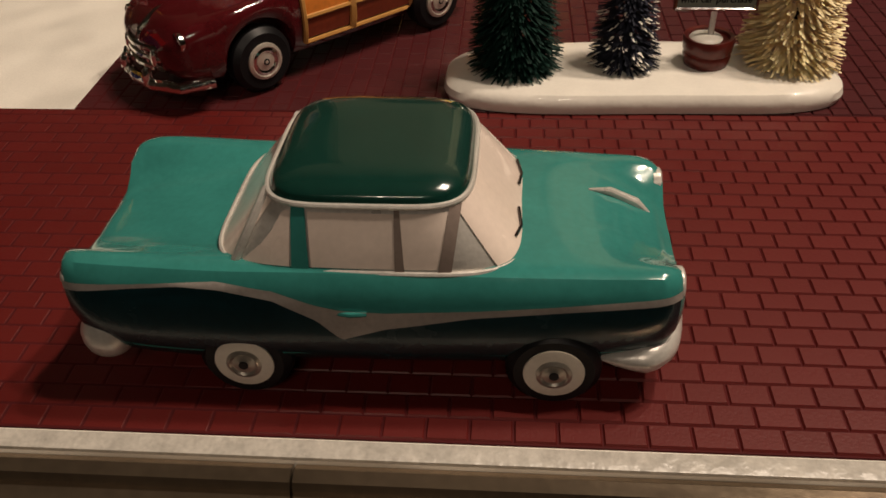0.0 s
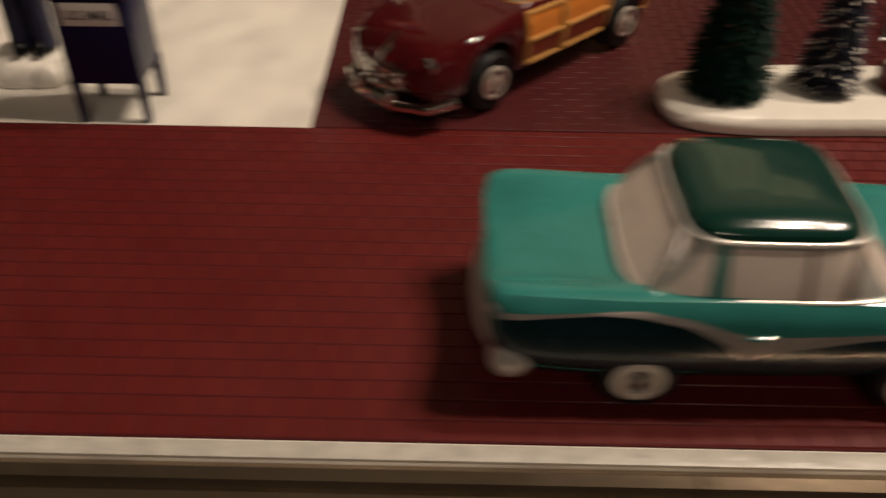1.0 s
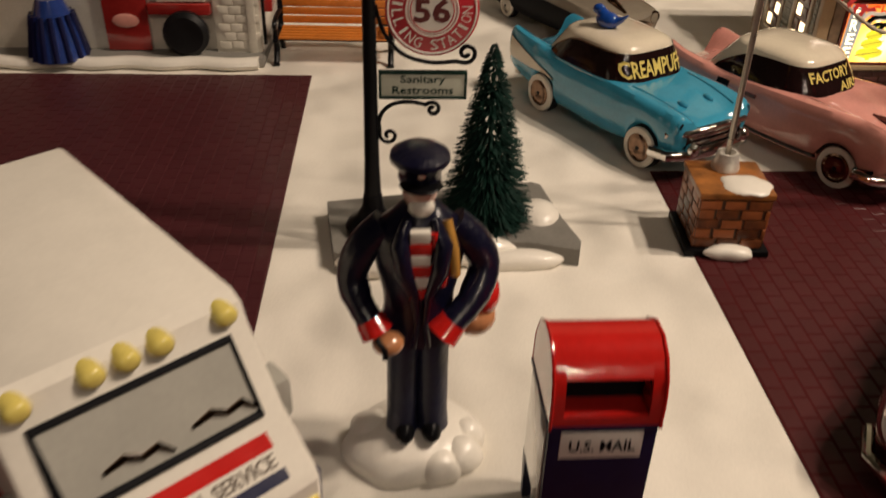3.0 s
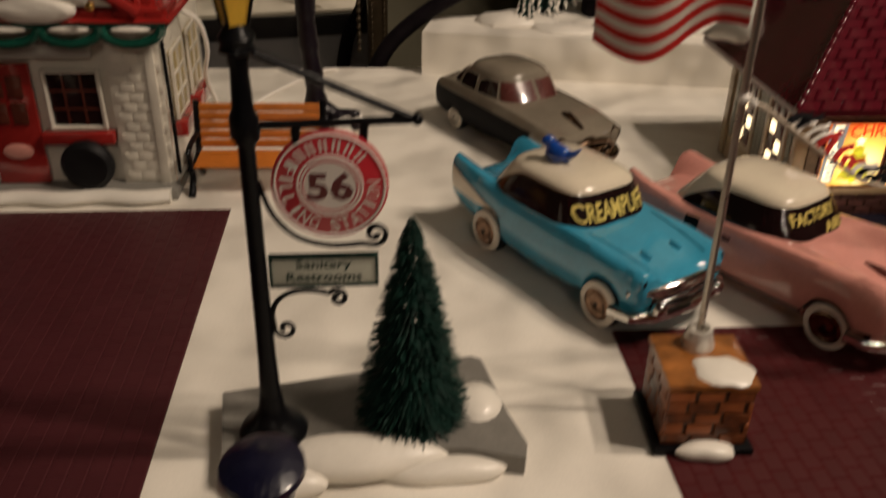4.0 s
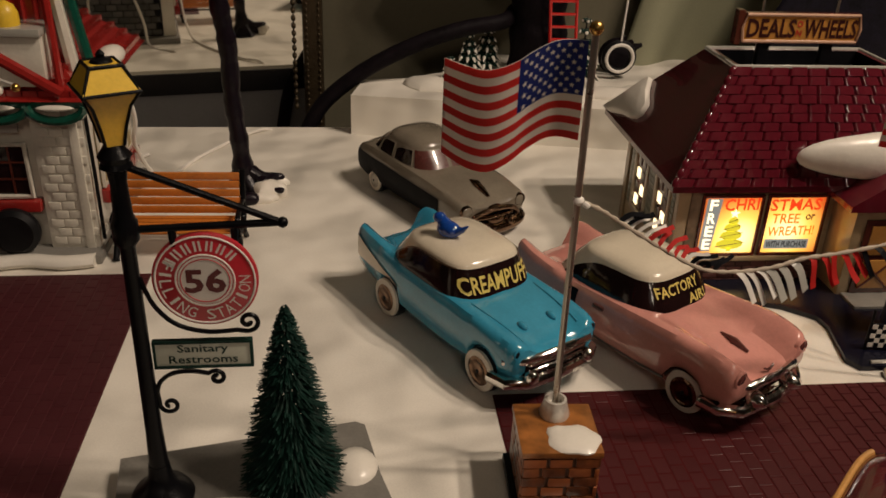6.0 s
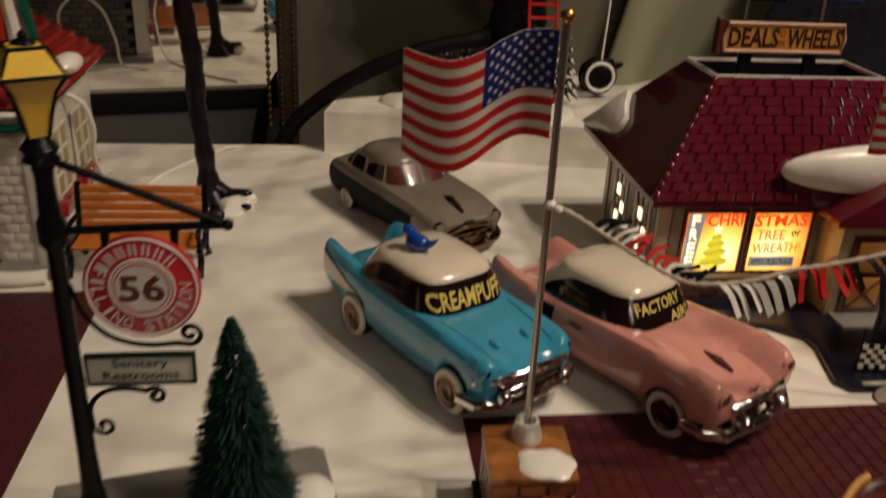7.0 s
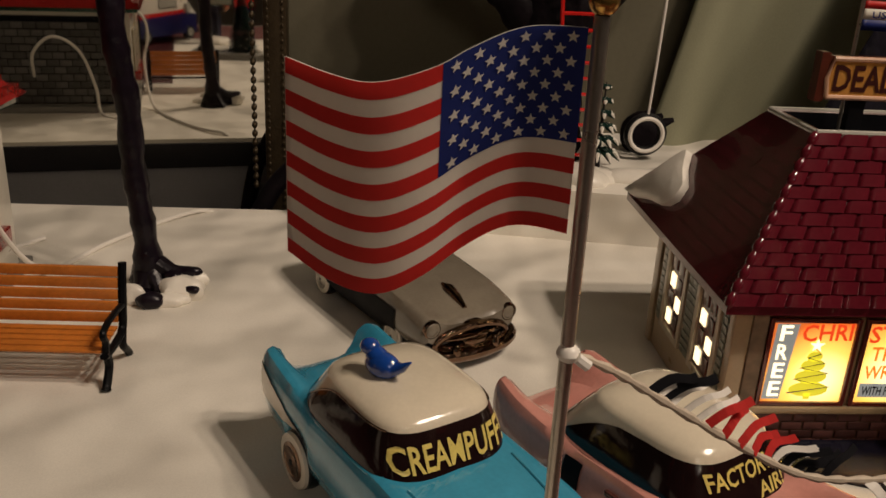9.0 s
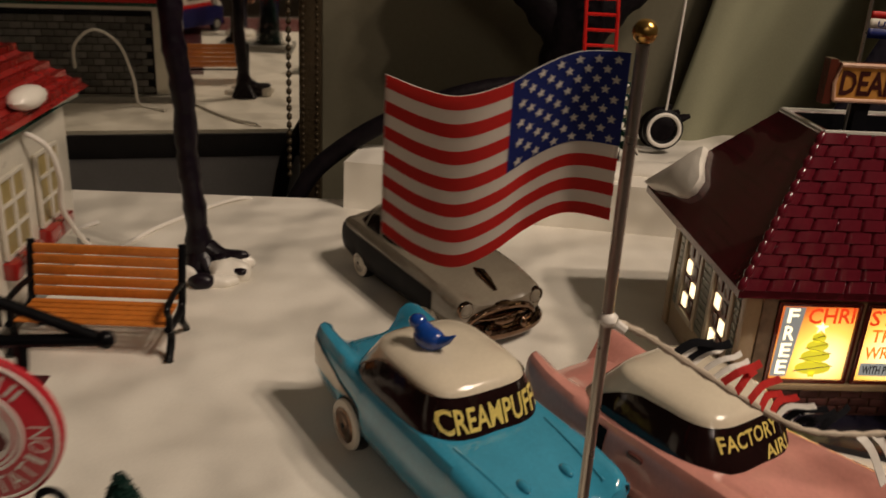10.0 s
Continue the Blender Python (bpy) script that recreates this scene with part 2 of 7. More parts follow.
LEMON = glaze("lemon_glaze", (0.75, 0.62, 0.16), 0.12, 0.2)
PALE_GREY = glaze("pale_grey_glaze", (0.4, 0.39, 0.35), 0.08)
WOOD = material("orange_wood", (0.6, 0.19, 0.028), 0.4, coat=0.1, vary=0.25, grain=500, blot=60)
BRONZE_RAIL = material("dark_bronze_rail", (0.3, 0.23, 0.16), 0.17, metal=0.85, vary=0.3, grain=400, blot=15)
SKIN = glaze("orange_tan_glaze", (0.5, 0.22, 0.1), 0.15)
STONE_GREY = material("grey_stone", (0.2, 0.19, 0.17), 0.5, vary=0.15, bump=0.4)
NEEDLES = material("dark_green_bristle", (0.006, 0.028, 0.021), 0.6, vary=0.5, grain=300, shine=0.2)
NEEDLES_BLUE = material("dark_slate_bristle", (0.03, 0.033, 0.05), 0.6, vary=0.6, grain=250, blot=300, shine=0.2)
NEEDLES_CREAM = material("cream_bristle", (0.98, 0.76, 0.46), 0.55, vary=0.2, grain=300)
WALL = material("olive_grey_wall", (0.13, 0.118, 0.078), 0.8, vary=0.1, grain=300, blot=6, bump=0.15)

BRONZE = material("dark_bronze_lustre", (0.2, 0.125, 0.085), 0.12, metal=1.0, vary=0.3, grain=400, bump=0.6, bump_scale=260)

# ---- table, roads and room ----


def structure(name, kit, mat, label="", smooth=35):
    return tagged(part(name, kit, mat, None, "", smooth), label, kind="structure")


TOP = -0.02
table_kit = Kit()
table_kit.box(-75, -0.55, -2.6, 60, 68.6, TOP, 0.12)
structure("table_top", table_kit, CLOTH, "white felt-covered display table top")


def worn(x):
    """How far the embossing is worn away: none by the sales stand, most towards the station."""
    return min(1.0, max(0.0, (14.0 - x) / 9.0))


def paved(name, x0, y0, x1, y1, along_y, label, near=None, mat=None, joint=None, high=0.085):
    """A strip of embossed pavers, 0.88 x 0.6, on a thin dark backing."""
    base = Kit().box(x0, y0, TOP - 0.01, x1, y1, 0.03, 0.02)
    road = structure(name, base, joint or ROAD_GAP, label)
    mat = mat or ROAD
    L, W, gap = 0.88, 0.6, 0.026
    ax0, ax1, by0, by1 = (y0, y1, x0, x1) if along_y else (x0, x1, y0, y1)
    brick_mesh = None
    rest = Kit()
    row, made = 0, 0
    b = by0 + 0.04
    while b + W * 0.5 < by1:
        a = ax0 + 0.04 - (L / 2 if row % 2 else 0)
        while a < ax1 - 0.1:
            lo, hi = max(a, ax0 + 0.03), min(a + L - gap, ax1 - 0.03)
            if hi - lo > 0.12:
                w = min(W - gap, by1 - 0.03 - b)
                ca, cb = (lo + hi) / 2, b + w / 2
                x, y = (cb, ca) if along_y else (ca, cb)
                full = hi - lo > L - gap - 0.01 and w > W - gap - 0.01
                if near and full and made < 290 and near[0] < x < near[2] and near[1] < y < near[3]:
                    if brick_mesh is None:
                        k = Kit()
                        hx, hy = (w / 2, (hi - lo) / 2) if along_y else ((hi - lo) / 2, w / 2)
                        frustum(k, 0, 0, hx, hy, 0.0, 0.055)
                        brick_mesh = finish("paver", k, mat, 0)
                    ob = new("paver", brick_mesh)
                    ob.parent = road
                    ob.location = (x * CM, y * CM, (0.03 + random.uniform(-0.006, 0.004) - 0.046 * worn(x)) * CM)
                    made += 1
                else:
                    hx, hy = (w / 2, (hi - lo) / 2) if along_y else ((hi - lo) / 2, w / 2)
                    frustum(rest, x, y, hx, hy, 0.02, high - 0.046 * worn(x) + random.uniform(-0.004, 0.003))
            a += L
        b += W
        row += 1
    ob = part("pavers", rest, mat, road, smooth=0)
    tagged(ob, kind="stuff")
    return road


def frustum(k, x, y, hx, hy, z0, z1, inset=0.035):
    lo = [(x - hx, y - hy, z0), (x + hx, y - hy, z0), (x + hx, y + hy, z0), (x - hx, y + hy, z0)]
    hx, hy = hx - inset, hy - inset
    hi = [(x - hx, y - hy, z1), (x + hx, y - hy, z1), (x + hx, y + hy, z1), (x - hx, y + hy, z1)]
    k.add(lo + hi, [(4, 5, 6, 7), (0, 1, 5, 4), (1, 2, 6, 5), (2, 3, 7, 6), (3, 0, 4, 7)])


# ---- cars ----


class Shell:
    """The shell of a toy car: rounded sections from tail to nose, the long axis along x."""

    def __init__(self, keys, arches=(), dip=0.12):
        rows = smooth_rows(keys, 60)
        if arches:
            xs = np.linspace(rows[0, 0], rows[-1, 0], 150)
            rows = np.column_stack([xs] + [np.interp(xs, rows[:, 0], rows[:, c]) for c in range(1, 5)])
            for ax, az, ar in arches:
                near = np.abs(xs - ax) < ar
                rows[near, 1] = np.maximum(rows[near, 1], az + np.sqrt(ar * ar - (xs[near] - ax) ** 2))
        self.rows, self.dip = rows, dip

    def half(self, x):
        col = [np.interp(x, self.rows[:, 0], self.rows[:, c]) for c in range(1, 5)]
        zb, zs, zc, w = col
        h = zs - zb
        return [(0, zb), (0.55 * w, zb), (0.86 * w, zb + 0.03 * h), (0.96 * w, zb + 0.18 * h), (0.995 * w, zb + 0.38 * h), (w, zb + 0.56 * h), (0.985 * w, zb + 0.76 * h),
                (0.955 * w, zs - 0.12 * h), (0.9 * w, zs - 0.03 * h), (0.82 * w, zs), (0.73 * w, zs - 0.12 * (zs - zc)), (0.62 * w, zc + 0.45 * (zs - zc)), (0.48 * w, zc + self.dip * (zs - zc)),
                (0.25 * w, zc + 0.01), (0, zc + 0.03)]

    def build(self):
        k = Kit()
        rings = []
        for row in self.rows:
            half = self.half(row[0])
            rings.append([(row[0], y, z) for y, z in half] + [(row[0], -y, z) for y, z in half[-2:0:-1]])
        k.rings(rings)
        n = len(rings[0])
        for i in range((len(rings) - 1) * n):
            if i % n < 3 or i % n > n - 4:
                k.m[i] = 1
        return k

    def side(self, x, z):
        half = self.half(x)[2:10]
        return float(np.interp(z, [p[1] for p in half], [p[0] for p in half]))

    def top(self, x, y):
        half = self.half(x)[:8:-1]
        return float(np.interp(abs(y), [p[0] for p in half], [p[1] for p in half]))

    def patch(self, x0, x1, lo, hi, sides=(1, -1), off=0.025, nx=36, nz=4):
        """A painted or plated patch on the flanks between the heights lo(x) and hi(x)."""
        k = Kit()
        for s in sides:
            rows = []
            for x in np.linspace(x0, x1, nx):
                a, b = lo(x), max(hi(x), lo(x) + 0.01)
                rows.append([(x, s * (self.side(x, z) + off), z) for z in np.linspace(a, b, nz)])
            k.grid(rows)
        return k


class Cabin:
    """The glasshouse: rounded rectangles from the belt to the roof and a domed top."""

    def __init__(self, belt, roof, dome, power=4.0, aside=0.0, crown=0.45):
        self.belt, self.roof, self.dome, self.power, self.aside, self.crown = belt, roof, dome, power, aside, crown

    def at(self, theta, u, off=0.0):
        b, r = self.belt, self.roof
        f = min(u, 1.0)
        x0, x1, w, z = [b[i] + (r[i] - b[i]) * f for i in range(4)]
        w = b[2] + (r[2] - b[2]) * max(f, 0.0) ** 1.25
        s = 1.0
        if u > 1:
            v = (u - 1) * math.pi / 2
            s, z = max(math.cos(v) ** self.crown, 0.001), r[3] + self.dome * math.sin(v) ** 1.3
        e = 2 / self.power
        c, n = math.cos(theta), math.sin(theta)
        px = (x0 + x1) / 2 + ((x1 - x0) / 2 * s + off) * math.copysign(abs(c) ** e, c)
        py = (w * s + off) * math.copysign(abs(n) ** e, n) + self.aside
        return (px, py, z + (off if u > 1 else off * 0.3))

    def sheet(self, t0, t1, u0, u1, off=0.02, nt=14, nu=6):
        rows = [[self.at(radians(t), u, off) for u in np.linspace(u0, u1, nu)] for t in np.linspace(t0, t1, nt)]
        return Kit().grid(rows)

    def theta(self, x, u, side):
        """The angle at which the flank stands at x."""
        f = min(max(u, 0), 1)
        x0, x1 = self.belt[0] + (self.roof[0] - self.belt[0]) * f, self.belt[1] + (self.roof[1] - self.belt[1]) * f
        q = max(-0.999, min(0.999, (x - (x0 + x1) / 2) / ((x1 - x0) / 2)))
        return side * math.acos(math.copysign(abs(q) ** (self.power / 2), q))

    def flank(self, side, low, high, u0, u1, off=0.02, nx=10, nu=7, round_rear=0.0):
        """A side pane between x = low[0]..low[1] at its foot and high[0]..high[1] at its head."""
        rows = []
        for i in np.linspace(0, 1, nx):
            a, b = low[0] + (low[1] - low[0]) * i, high[0] + (high[1] - high[0]) * i
            top = u1 - round_rear * (1 - i) ** 3
            rows.append([self.at(self.theta(a + (b - a) * g, u0 + (top - u0) * g, side), u0 + (top - u0) * g, off) for g in np.linspace(0, 1, nu)])
        return Kit().grid(rows)

    def band(self, t0, t1, u0, head, off=0.02, nt=40, nu=7):
        """Glass round the cabin from the angle t0 to t1, its upper edge at head(angle)."""
        return Kit().grid([[self.at(radians(t), u0 + (head(t) - u0) * g, off) for g in np.linspace(0, 1, nu)] for t in np.linspace(t0, t1, nt)])

    def build(self):
        return Kit().rings([[self.at(2 * math.pi * i / 72, u) for i in range(72)] for u in (-0.12, 0, 0.25, 0.5, 0.75, 0.9, 1, 1.15, 1.35, 1.6, 1.85)])

    def cap(self, u0, off):
        us = [u0, 0.97, 1.0, 1.1, 1.25, 1.45, 1.7, 1.9]
        rings = [[self.at(2 * math.pi * i / 72, u, off) for i in range(72)] for u in us]
        return Kit().rings(rings)

    def writing(self, text, y, u, width, height, off=0.05, lean=0.0):
        """Letters laid on the windscreen."""
        verts, faces = letters(text, width, height, 0.02)
        e = self.power / 2
        out = []
        span = math.hypot(self.roof[3] - self.belt[3], self.roof[1] - self.belt[1])
        for tx, ty in verts:
            uu = u + (ty + lean * tx) / span
            f = min(max(uu, 0), 1)
            w = self.belt[2] + (self.roof[2] - self.belt[2]) * f**1.25
            q = max(-0.985, min(0.985, (y + tx) / w))
            out.append(self.at(math.copysign(math.asin(abs(q) ** e), q), uu, off))
        return Kit().add(out, faces)


def wheels(parent, xs, y, r, width=0.75, white=0.58, hub=HUBGREY, whitewall=WHITEWALL, core=0.42):
    for x in xs:
        for s in (1, -1):
            k = Kit().lathe([(0.3 * r, -width / 2), (0.82 * r, -width / 2), (0.97 * r, -0.3 * width), (r, 0), (0.97 * r, 0.3 * width), (0.82 * r, width / 2), (0.3 * r, width / 2)], 30, (0, 0, 0), "y")
            w = part("wheel", k, RUBBER, parent, "black tyre")
            w.location = (x * CM, s * (y - width / 2) * CM, r * CM)
            q = width / 2
            if whitewall:
                part("whitewall", Kit().lathe([((core - 0.04) * r, s * (q - 0.02)), ((core - 0.02) * r, s * (q + 0.05)), (white * r, s * (q + 0.06)), ((white + 0.16) * r, s * (q + 0.03)), ((white + 0.18) * r, s * (q - 0.08))], 30, (0, 0, 0), "y"), whitewall, w, "white painted tyre wall")
            hubcap = part("hubcap", Kit().lathe([(core * r, s * (q + 0.0)), (core * r, s * (q + 0.07)), (0.8 * core * r, s * (q + 0.1)), (0.66 * core * r, s * (q + 0.06)), (0.34 * core * r, s * (q + 0.08)), (0.2 * core * r, s * (q + 0.1)), (0.001, s * (q + 0.1))], 24, (0, 0, 0), "y"), hub, w, "dull metal hubcap")
            part("axle_hole", Kit().lathe([(0.1 * r, s * (q + 0.09)), (0.1 * r, s * (q + 0.12)), (0.001, s * (q + 0.125))], 12, (0, 0, 0), "y"), RUBBER, w)


def eyes(parent, name, spots, r, mat, face=(1, 0, 0), rim=None):
    """Round lamps let into the front or tail."""
    for x, y, z in spots:
        k = Kit().lathe([(r, -0.12), (r, 0.03), (0.86 * r, 0.07), (0.8 * r, 0.02), (0.4 * r, 0.06), (0.001, 0.08)], 20, (x, y, z), "x")
        ob = part(name, k, rim or CHROME, parent)
        part("lens", Kit().ball(x + 0.02, y, z, 0.09, 0.72 * r, 0.72 * r, 14), mat, ob)


def bar(pts, r, flat=1.0):
    k = Kit().tube(pts, r, 10)
    return k


def teal_car():
    car = thing("toy_car", 9.35, 3.68, 0.085, -0.3, "glossy teal and dark green ceramic car with silver trim", "toy car", "ceramic cars")
    sh = Shell([(-6.15, 2.2, 3.05, 2.5, 2.3), (-5.95, 1.5, 3.26, 2.6, 2.6), (-5.2, 0.95, 3.32, 2.72, 2.74), (-3.0, 0.75, 3.24, 3.02, 2.74), (-1, 0.8, 3.25, 3.3, 2.72), (1, 0.8, 3.22, 3.3, 2.68),
                (3, 0.85, 3.18, 3.24, 2.62), (4.6, 0.95, 3.14, 3.05, 2.54), (5.5, 1.1, 3.12, 2.72, 2.46), (5.85, 1.4, 3.02, 2.5, 2.3), (6.0, 1.7, 2.85, 2.4, 2.12)])
    part("body", sh.build(), [TEAL, TEAL_DARK], car)

    def line(x):
        return float(np.interp(x, (-5.9, -4.6, -3.7, -2.9, -1.83, -1.0, -0.57, 0.29, 2.0, 3.7, 5.9), (2.78, 2.9, 2.95, 2.9, 2.7, 2.26, 1.78, 2.08, 2.38, 2.52, 2.66)))

    def crest(x):
        return float(np.interp(x, (-5.9, -2.9, -1.83, -1.0, -0.57, 0.29, 2.0, 5.9), (2.92, 3.03, 2.88, 2.6, 2.5, 2.45, 2.52, 2.79)))
    part("lower_panel", sh.patch(-5.98, 5.9, lambda x: sh.half(x)[2][1], line, nx=90, nz=8), TEAL_DARK, car, "near-black dark teal lower panel")
    part("side_trim", sh.patch(-5.98, 5.92, lambda x: line(x) - 0.02, crest, off=0.06, nx=110, nz=3), TRIM_TAUPE, car, "dull silver painted V-shaped side trim")
    cab = Cabin((-3.15, 2.98, 2.36, 3.12), (-1.95, 1.82, 1.95, 4.5), 0.3, 4.8, crown=0.36)
    part("cabin", cab.build(), SILVER, car, "silver painted window frames")
    part("roof", cab.cap(0.95, 0.03), GREEN_ROOF, car, "bottle green roof")
    part("windscreen", cab.band(-50, 50, 0.02, lambda t: 0.9), BEIGE, car, "beige wraparound windscreen")
    part("rear_window", cab.band(134, 226, 0.03, lambda t: 0.88), BEIGE, car, "beige rear window")
    for s in (1, -1):
        part("quarter_window", cab.flank(s, (-2.45, -1.5), (-1.75, -1.42), 0.08, 0.84, round_rear=0.3), BEIGE, car)
        part("pillar", cab.flank(s, (-1.46, -1.12), (-1.4, -1.14), 0.03, 0.9, 0.03, 4), TEAL, car, "teal window pillar")
        part("side_window", cab.flank(s, (-1.08, 0.52), (-1.1, 0.5), 0.08, 0.84), BEIGE, car)
        part("vent_window", cab.flank(s, (0.66, 1.3), (0.6, 1.52), 0.08, 0.84), BEIGE, car)
        part("window_post", cab.flank(s, (0.5, 0.68), (0.5, 0.6), 0.04, 0.9, 0.035, 4), POST_TAUPE, car, "taupe window post")
        part("window_post", cab.flank(s, (1.3, 1.55), (1.5, 1.72), 0.04, 0.9, 0.035, 4), POST_TAUPE, car, "taupe window post")
        part("rear_post", Kit().tube([cab.at(cab.theta(-2.62 + 0.72 * g, g, s), g, 0.03) for g in np.linspace(0.0, 0.93, 8)], 0.1, 8), SILVER, car)
    part("roof_rim", Kit().tube([cab.at(radians(t), 0.93, 0.03) for t in np.linspace(0, 360, 73)], 0.06, 8), SILVER, car, "silver rim round the roof")
    part("belt_trim", Kit().tube([cab.at(radians(t), 0.01, 0.02) for t in np.linspace(0, 360, 73)], 0.06, 8), SILVER, car)
    for y0 in (-0.75, 0.75):
        part("wiper", Kit().tube([cab.at(math.asin(abs((y0 + d) / 2.3) ** 1.95) * (1 if y0 + d > 0 else -1), 0.14 + 0.12 * abs(d), 0.06) for d in (-0.45, 0, 0.45)], 0.035, 6), BLACK_GLASS, car)
    wheels(car, (-2.66, 3.58), 2.68, 0.98, white=0.46, core=0.37)
    eyes(car, "headlamp", [(5.92, s * 1.8, 2.62) for s in (1, -1)], 0.36, WHITE, rim=SILVER)
    for s in (1, -1):
        part("rear_bumper_end", Kit().lump(-5.55, s * 2.3, 1.4, 0.55, 0.5, 0.62, 3, 0.04), SILVER, car)
        part("fin_cap", Kit().ball(-5.98, s * 2.25, 2.85, 0.16, 0.3, 0.22, 12), SILVER, car)
    part("front_bumper", Kit().tube(smooth_rows([(4.5, -2.42, 1.2), (5.3, -2.38, 1.2), (5.75, -2.0, 1.24), (5.95, -1.0, 1.28), (6.0, 0, 1.3), (5.95, 1.0, 1.28), (5.75, 2.0, 1.24), (5.3, 2.38, 1.2), (4.5, 2.42, 1.2)], 40).tolist(), [0.05 + 0.27 * min(1, i / 5, (39 - i) / 5) for i in range(40)], 12), SILVER, car)
    part("rear_bumper", Kit().tube(smooth_rows([(-5.3, -2.3, 1.35), (-5.95, -1.6, 1.4), (-6.15, 0, 1.42), (-5.95, 1.6, 1.4), (-5.3, 2.3, 1.35)], 24).tolist(), 0.3, 12), SILVER, car)
    part("hood_ornament", Kit().tube([(4.3, 0.72, sh.top(4.3, 0.72)), (4.75, 0.7, sh.top(4.75, 0.7) + 0.06), (5.3, 0.62, sh.top(5.3, 0.62) + 0.04), (5.6, 0.55, sh.top(5.6, 0.55) - 0.04)], [0.03, 0.1, 0.12, 0.04], 10), SILVER, car, "silver hood ornament")
    part("door_handle", Kit().tube([(-0.6, -2.7, 2.4), (-0.35, -2.76, 2.42), (-0.05, -2.7, 2.4)], 0.06, 8), TEAL, car)
    return car


def turquoise_car():
    car = thing("toy_car", -3.03, 39.54, 0.0, -60.0, "turquoise ceramic car with cream roof and yellow windscreen lettering", "toy car", "ceramic cars")
    sh = Shell([(-6.25, 1.9, 3.4, 2.3, 2.05), (-6.0, 1.3, 3.55, 2.5, 2.3), (-5.0, 1.0, 3.45, 2.8, 2.4), (-3.0, 0.7, 3.25, 3.1, 2.46), (-1, 0.62, 3.2, 3.2, 2.48), (1.5, 0.62, 3.18, 3.16, 2.48),
                (3.4, 0.85, 3.15, 3.08, 2.48), (4.9, 1.0, 3.1, 2.85, 2.46), (5.75, 1.3, 3.0, 2.6, 2.35), (6.05, 1.7, 2.75, 2.35, 2.05)], ((-3.05, 0.85, 0.9), (4.15, 0.88, 1.0)))
    part("body", sh.build(), [BLUE, BLUE], car)
    for s in (1, -1):
        part("side_flash", sh.patch(-5.95, -2.2, lambda x: 1.95 - 0.03 * (x + 2.2), lambda x: 2.0 + 0.3 * (-2.2 - x), (s,), off=0.03), CREAM, car, "cream wedge on the tail fin flank")
    part("flash_trim", sh.patch(-5.95, -2.1, lambda x: 2.0 + 0.3 * (-2.2 - x), lambda x: 2.06 + 0.3 * (-2.2 - x), off=0.045, nz=2), CHARCOAL, car)
    cab = Cabin((-3.85, 2.38, 2.3, 3.08), (-2.85, 1.74, 1.9, 4.38), 0.44, 3.8, crown=0.56)
    part("cabin", cab.build(), CREAM, car, "cream roof and rear pillars", smooth=60)
    part("window_band", cab.band(-126, 126, -0.02, lambda t: 0.94 - 0.72 * max(0.0, (abs(t) - 92) / 34) ** 1.6), BLACK_GLASS, car, "glossy black-brown wraparound windows", smooth=60)
    part("rear_window", cab.band(146, 214, 0.0, lambda t: 0.9 - 0.5 * (abs(t - 180) / 34) ** 2), BLACK_GLASS, car, smooth=60)
    part("belt_trim", Kit().tube([cab.at(radians(t), 0.0, 0.02) for t in np.linspace(-130, 130, 61)], 0.045, 6), BLUE, car)
    for s in (1, -1):
        part("roof_trim", Kit().tube([cab.at(radians(s * t), 0.94 - 0.72 * max(0.0, (t - 92) / 34) ** 1.6, 0.03) for t in np.linspace(52, 124, 30)], 0.03, 6), BRONZE, car, "thin lustre trim under the roof edge")
    part("lettering", cab.writing("CREAMPUFF!", 0.0, 0.44, 3.72, 0.8, lean=0.0), YELLOW_INK, car, "yellow windscreen lettering CREAMPUFF!", smooth=0)
    wheels(car, (-3.05, 4.15), 2.5, 1.0, width=0.7, white=0.76, core=0.66, hub=BRONZE)
    eyes(car, "headlamp", [(5.92, s * 1.94, 2.55) for s in (1, -1)], 0.32, CHARCOAL, rim=BLUE)
    part("grille", Kit().box(5.55, -1.7, 1.45, 6.1, 1.7, 2.25, 0.12), BLACK_GLASS, car)
    for z in (1.72, 2.02):
        part("grille_bar", bar([(5.7, -1.95, z), (6.15, -1.4, z), (6.22, 0, z), (6.15, 1.4, z), (5.7, 1.95, z)], 0.09), CHROME, car)
    part("upper_bar", bar([(5.4, -2.35, 2.1), (6.1, -1.75, 2.26), (6.22, 0, 2.32), (6.1, 1.75, 2.26), (5.4, 2.35, 2.1)], 0.17), CHROME, car)
    part("front_bumper", bar([(4.9, -2.55, 1.2), (5.75, -2.4, 1.25), (6.25, -1.7, 1.3), (6.36, 0, 1.3), (6.25, 1.7, 1.3), (5.75, 2.4, 1.25), (4.9, 2.55, 1.2)], 0.28), CHROME, car)
    for s in (1, -1):
        part("bumper_guard", Kit().ball(6.36, s * 1.55, 1.6, 0.32, 0.3, 0.34, 14), CHROME, car)
        part("hood_bump", Kit().ball(4.72, s * 0.8, sh.top(4.72, 0.8) + 0.02, 0.32, 0.17, 0.15, 12), BLUE, car)
        part("hood_crease", Kit().tube([(x, s * y, sh.top(x, y) + 0.01) for x, y in zip(np.linspace(2.5, 5.6, 12), np.linspace(1.75, 1.5, 12))], 0.045, 6), BLUE, car)
    part("rear_bumper", bar([(-5.4, -2.1, 1.3), (-6.2, -1.5, 1.35), (-6.35, 0, 1.35), (-6.2, 1.5, 1.35), (-5.4, 2.1, 1.3)], 0.2), CHROME, car)
    return car


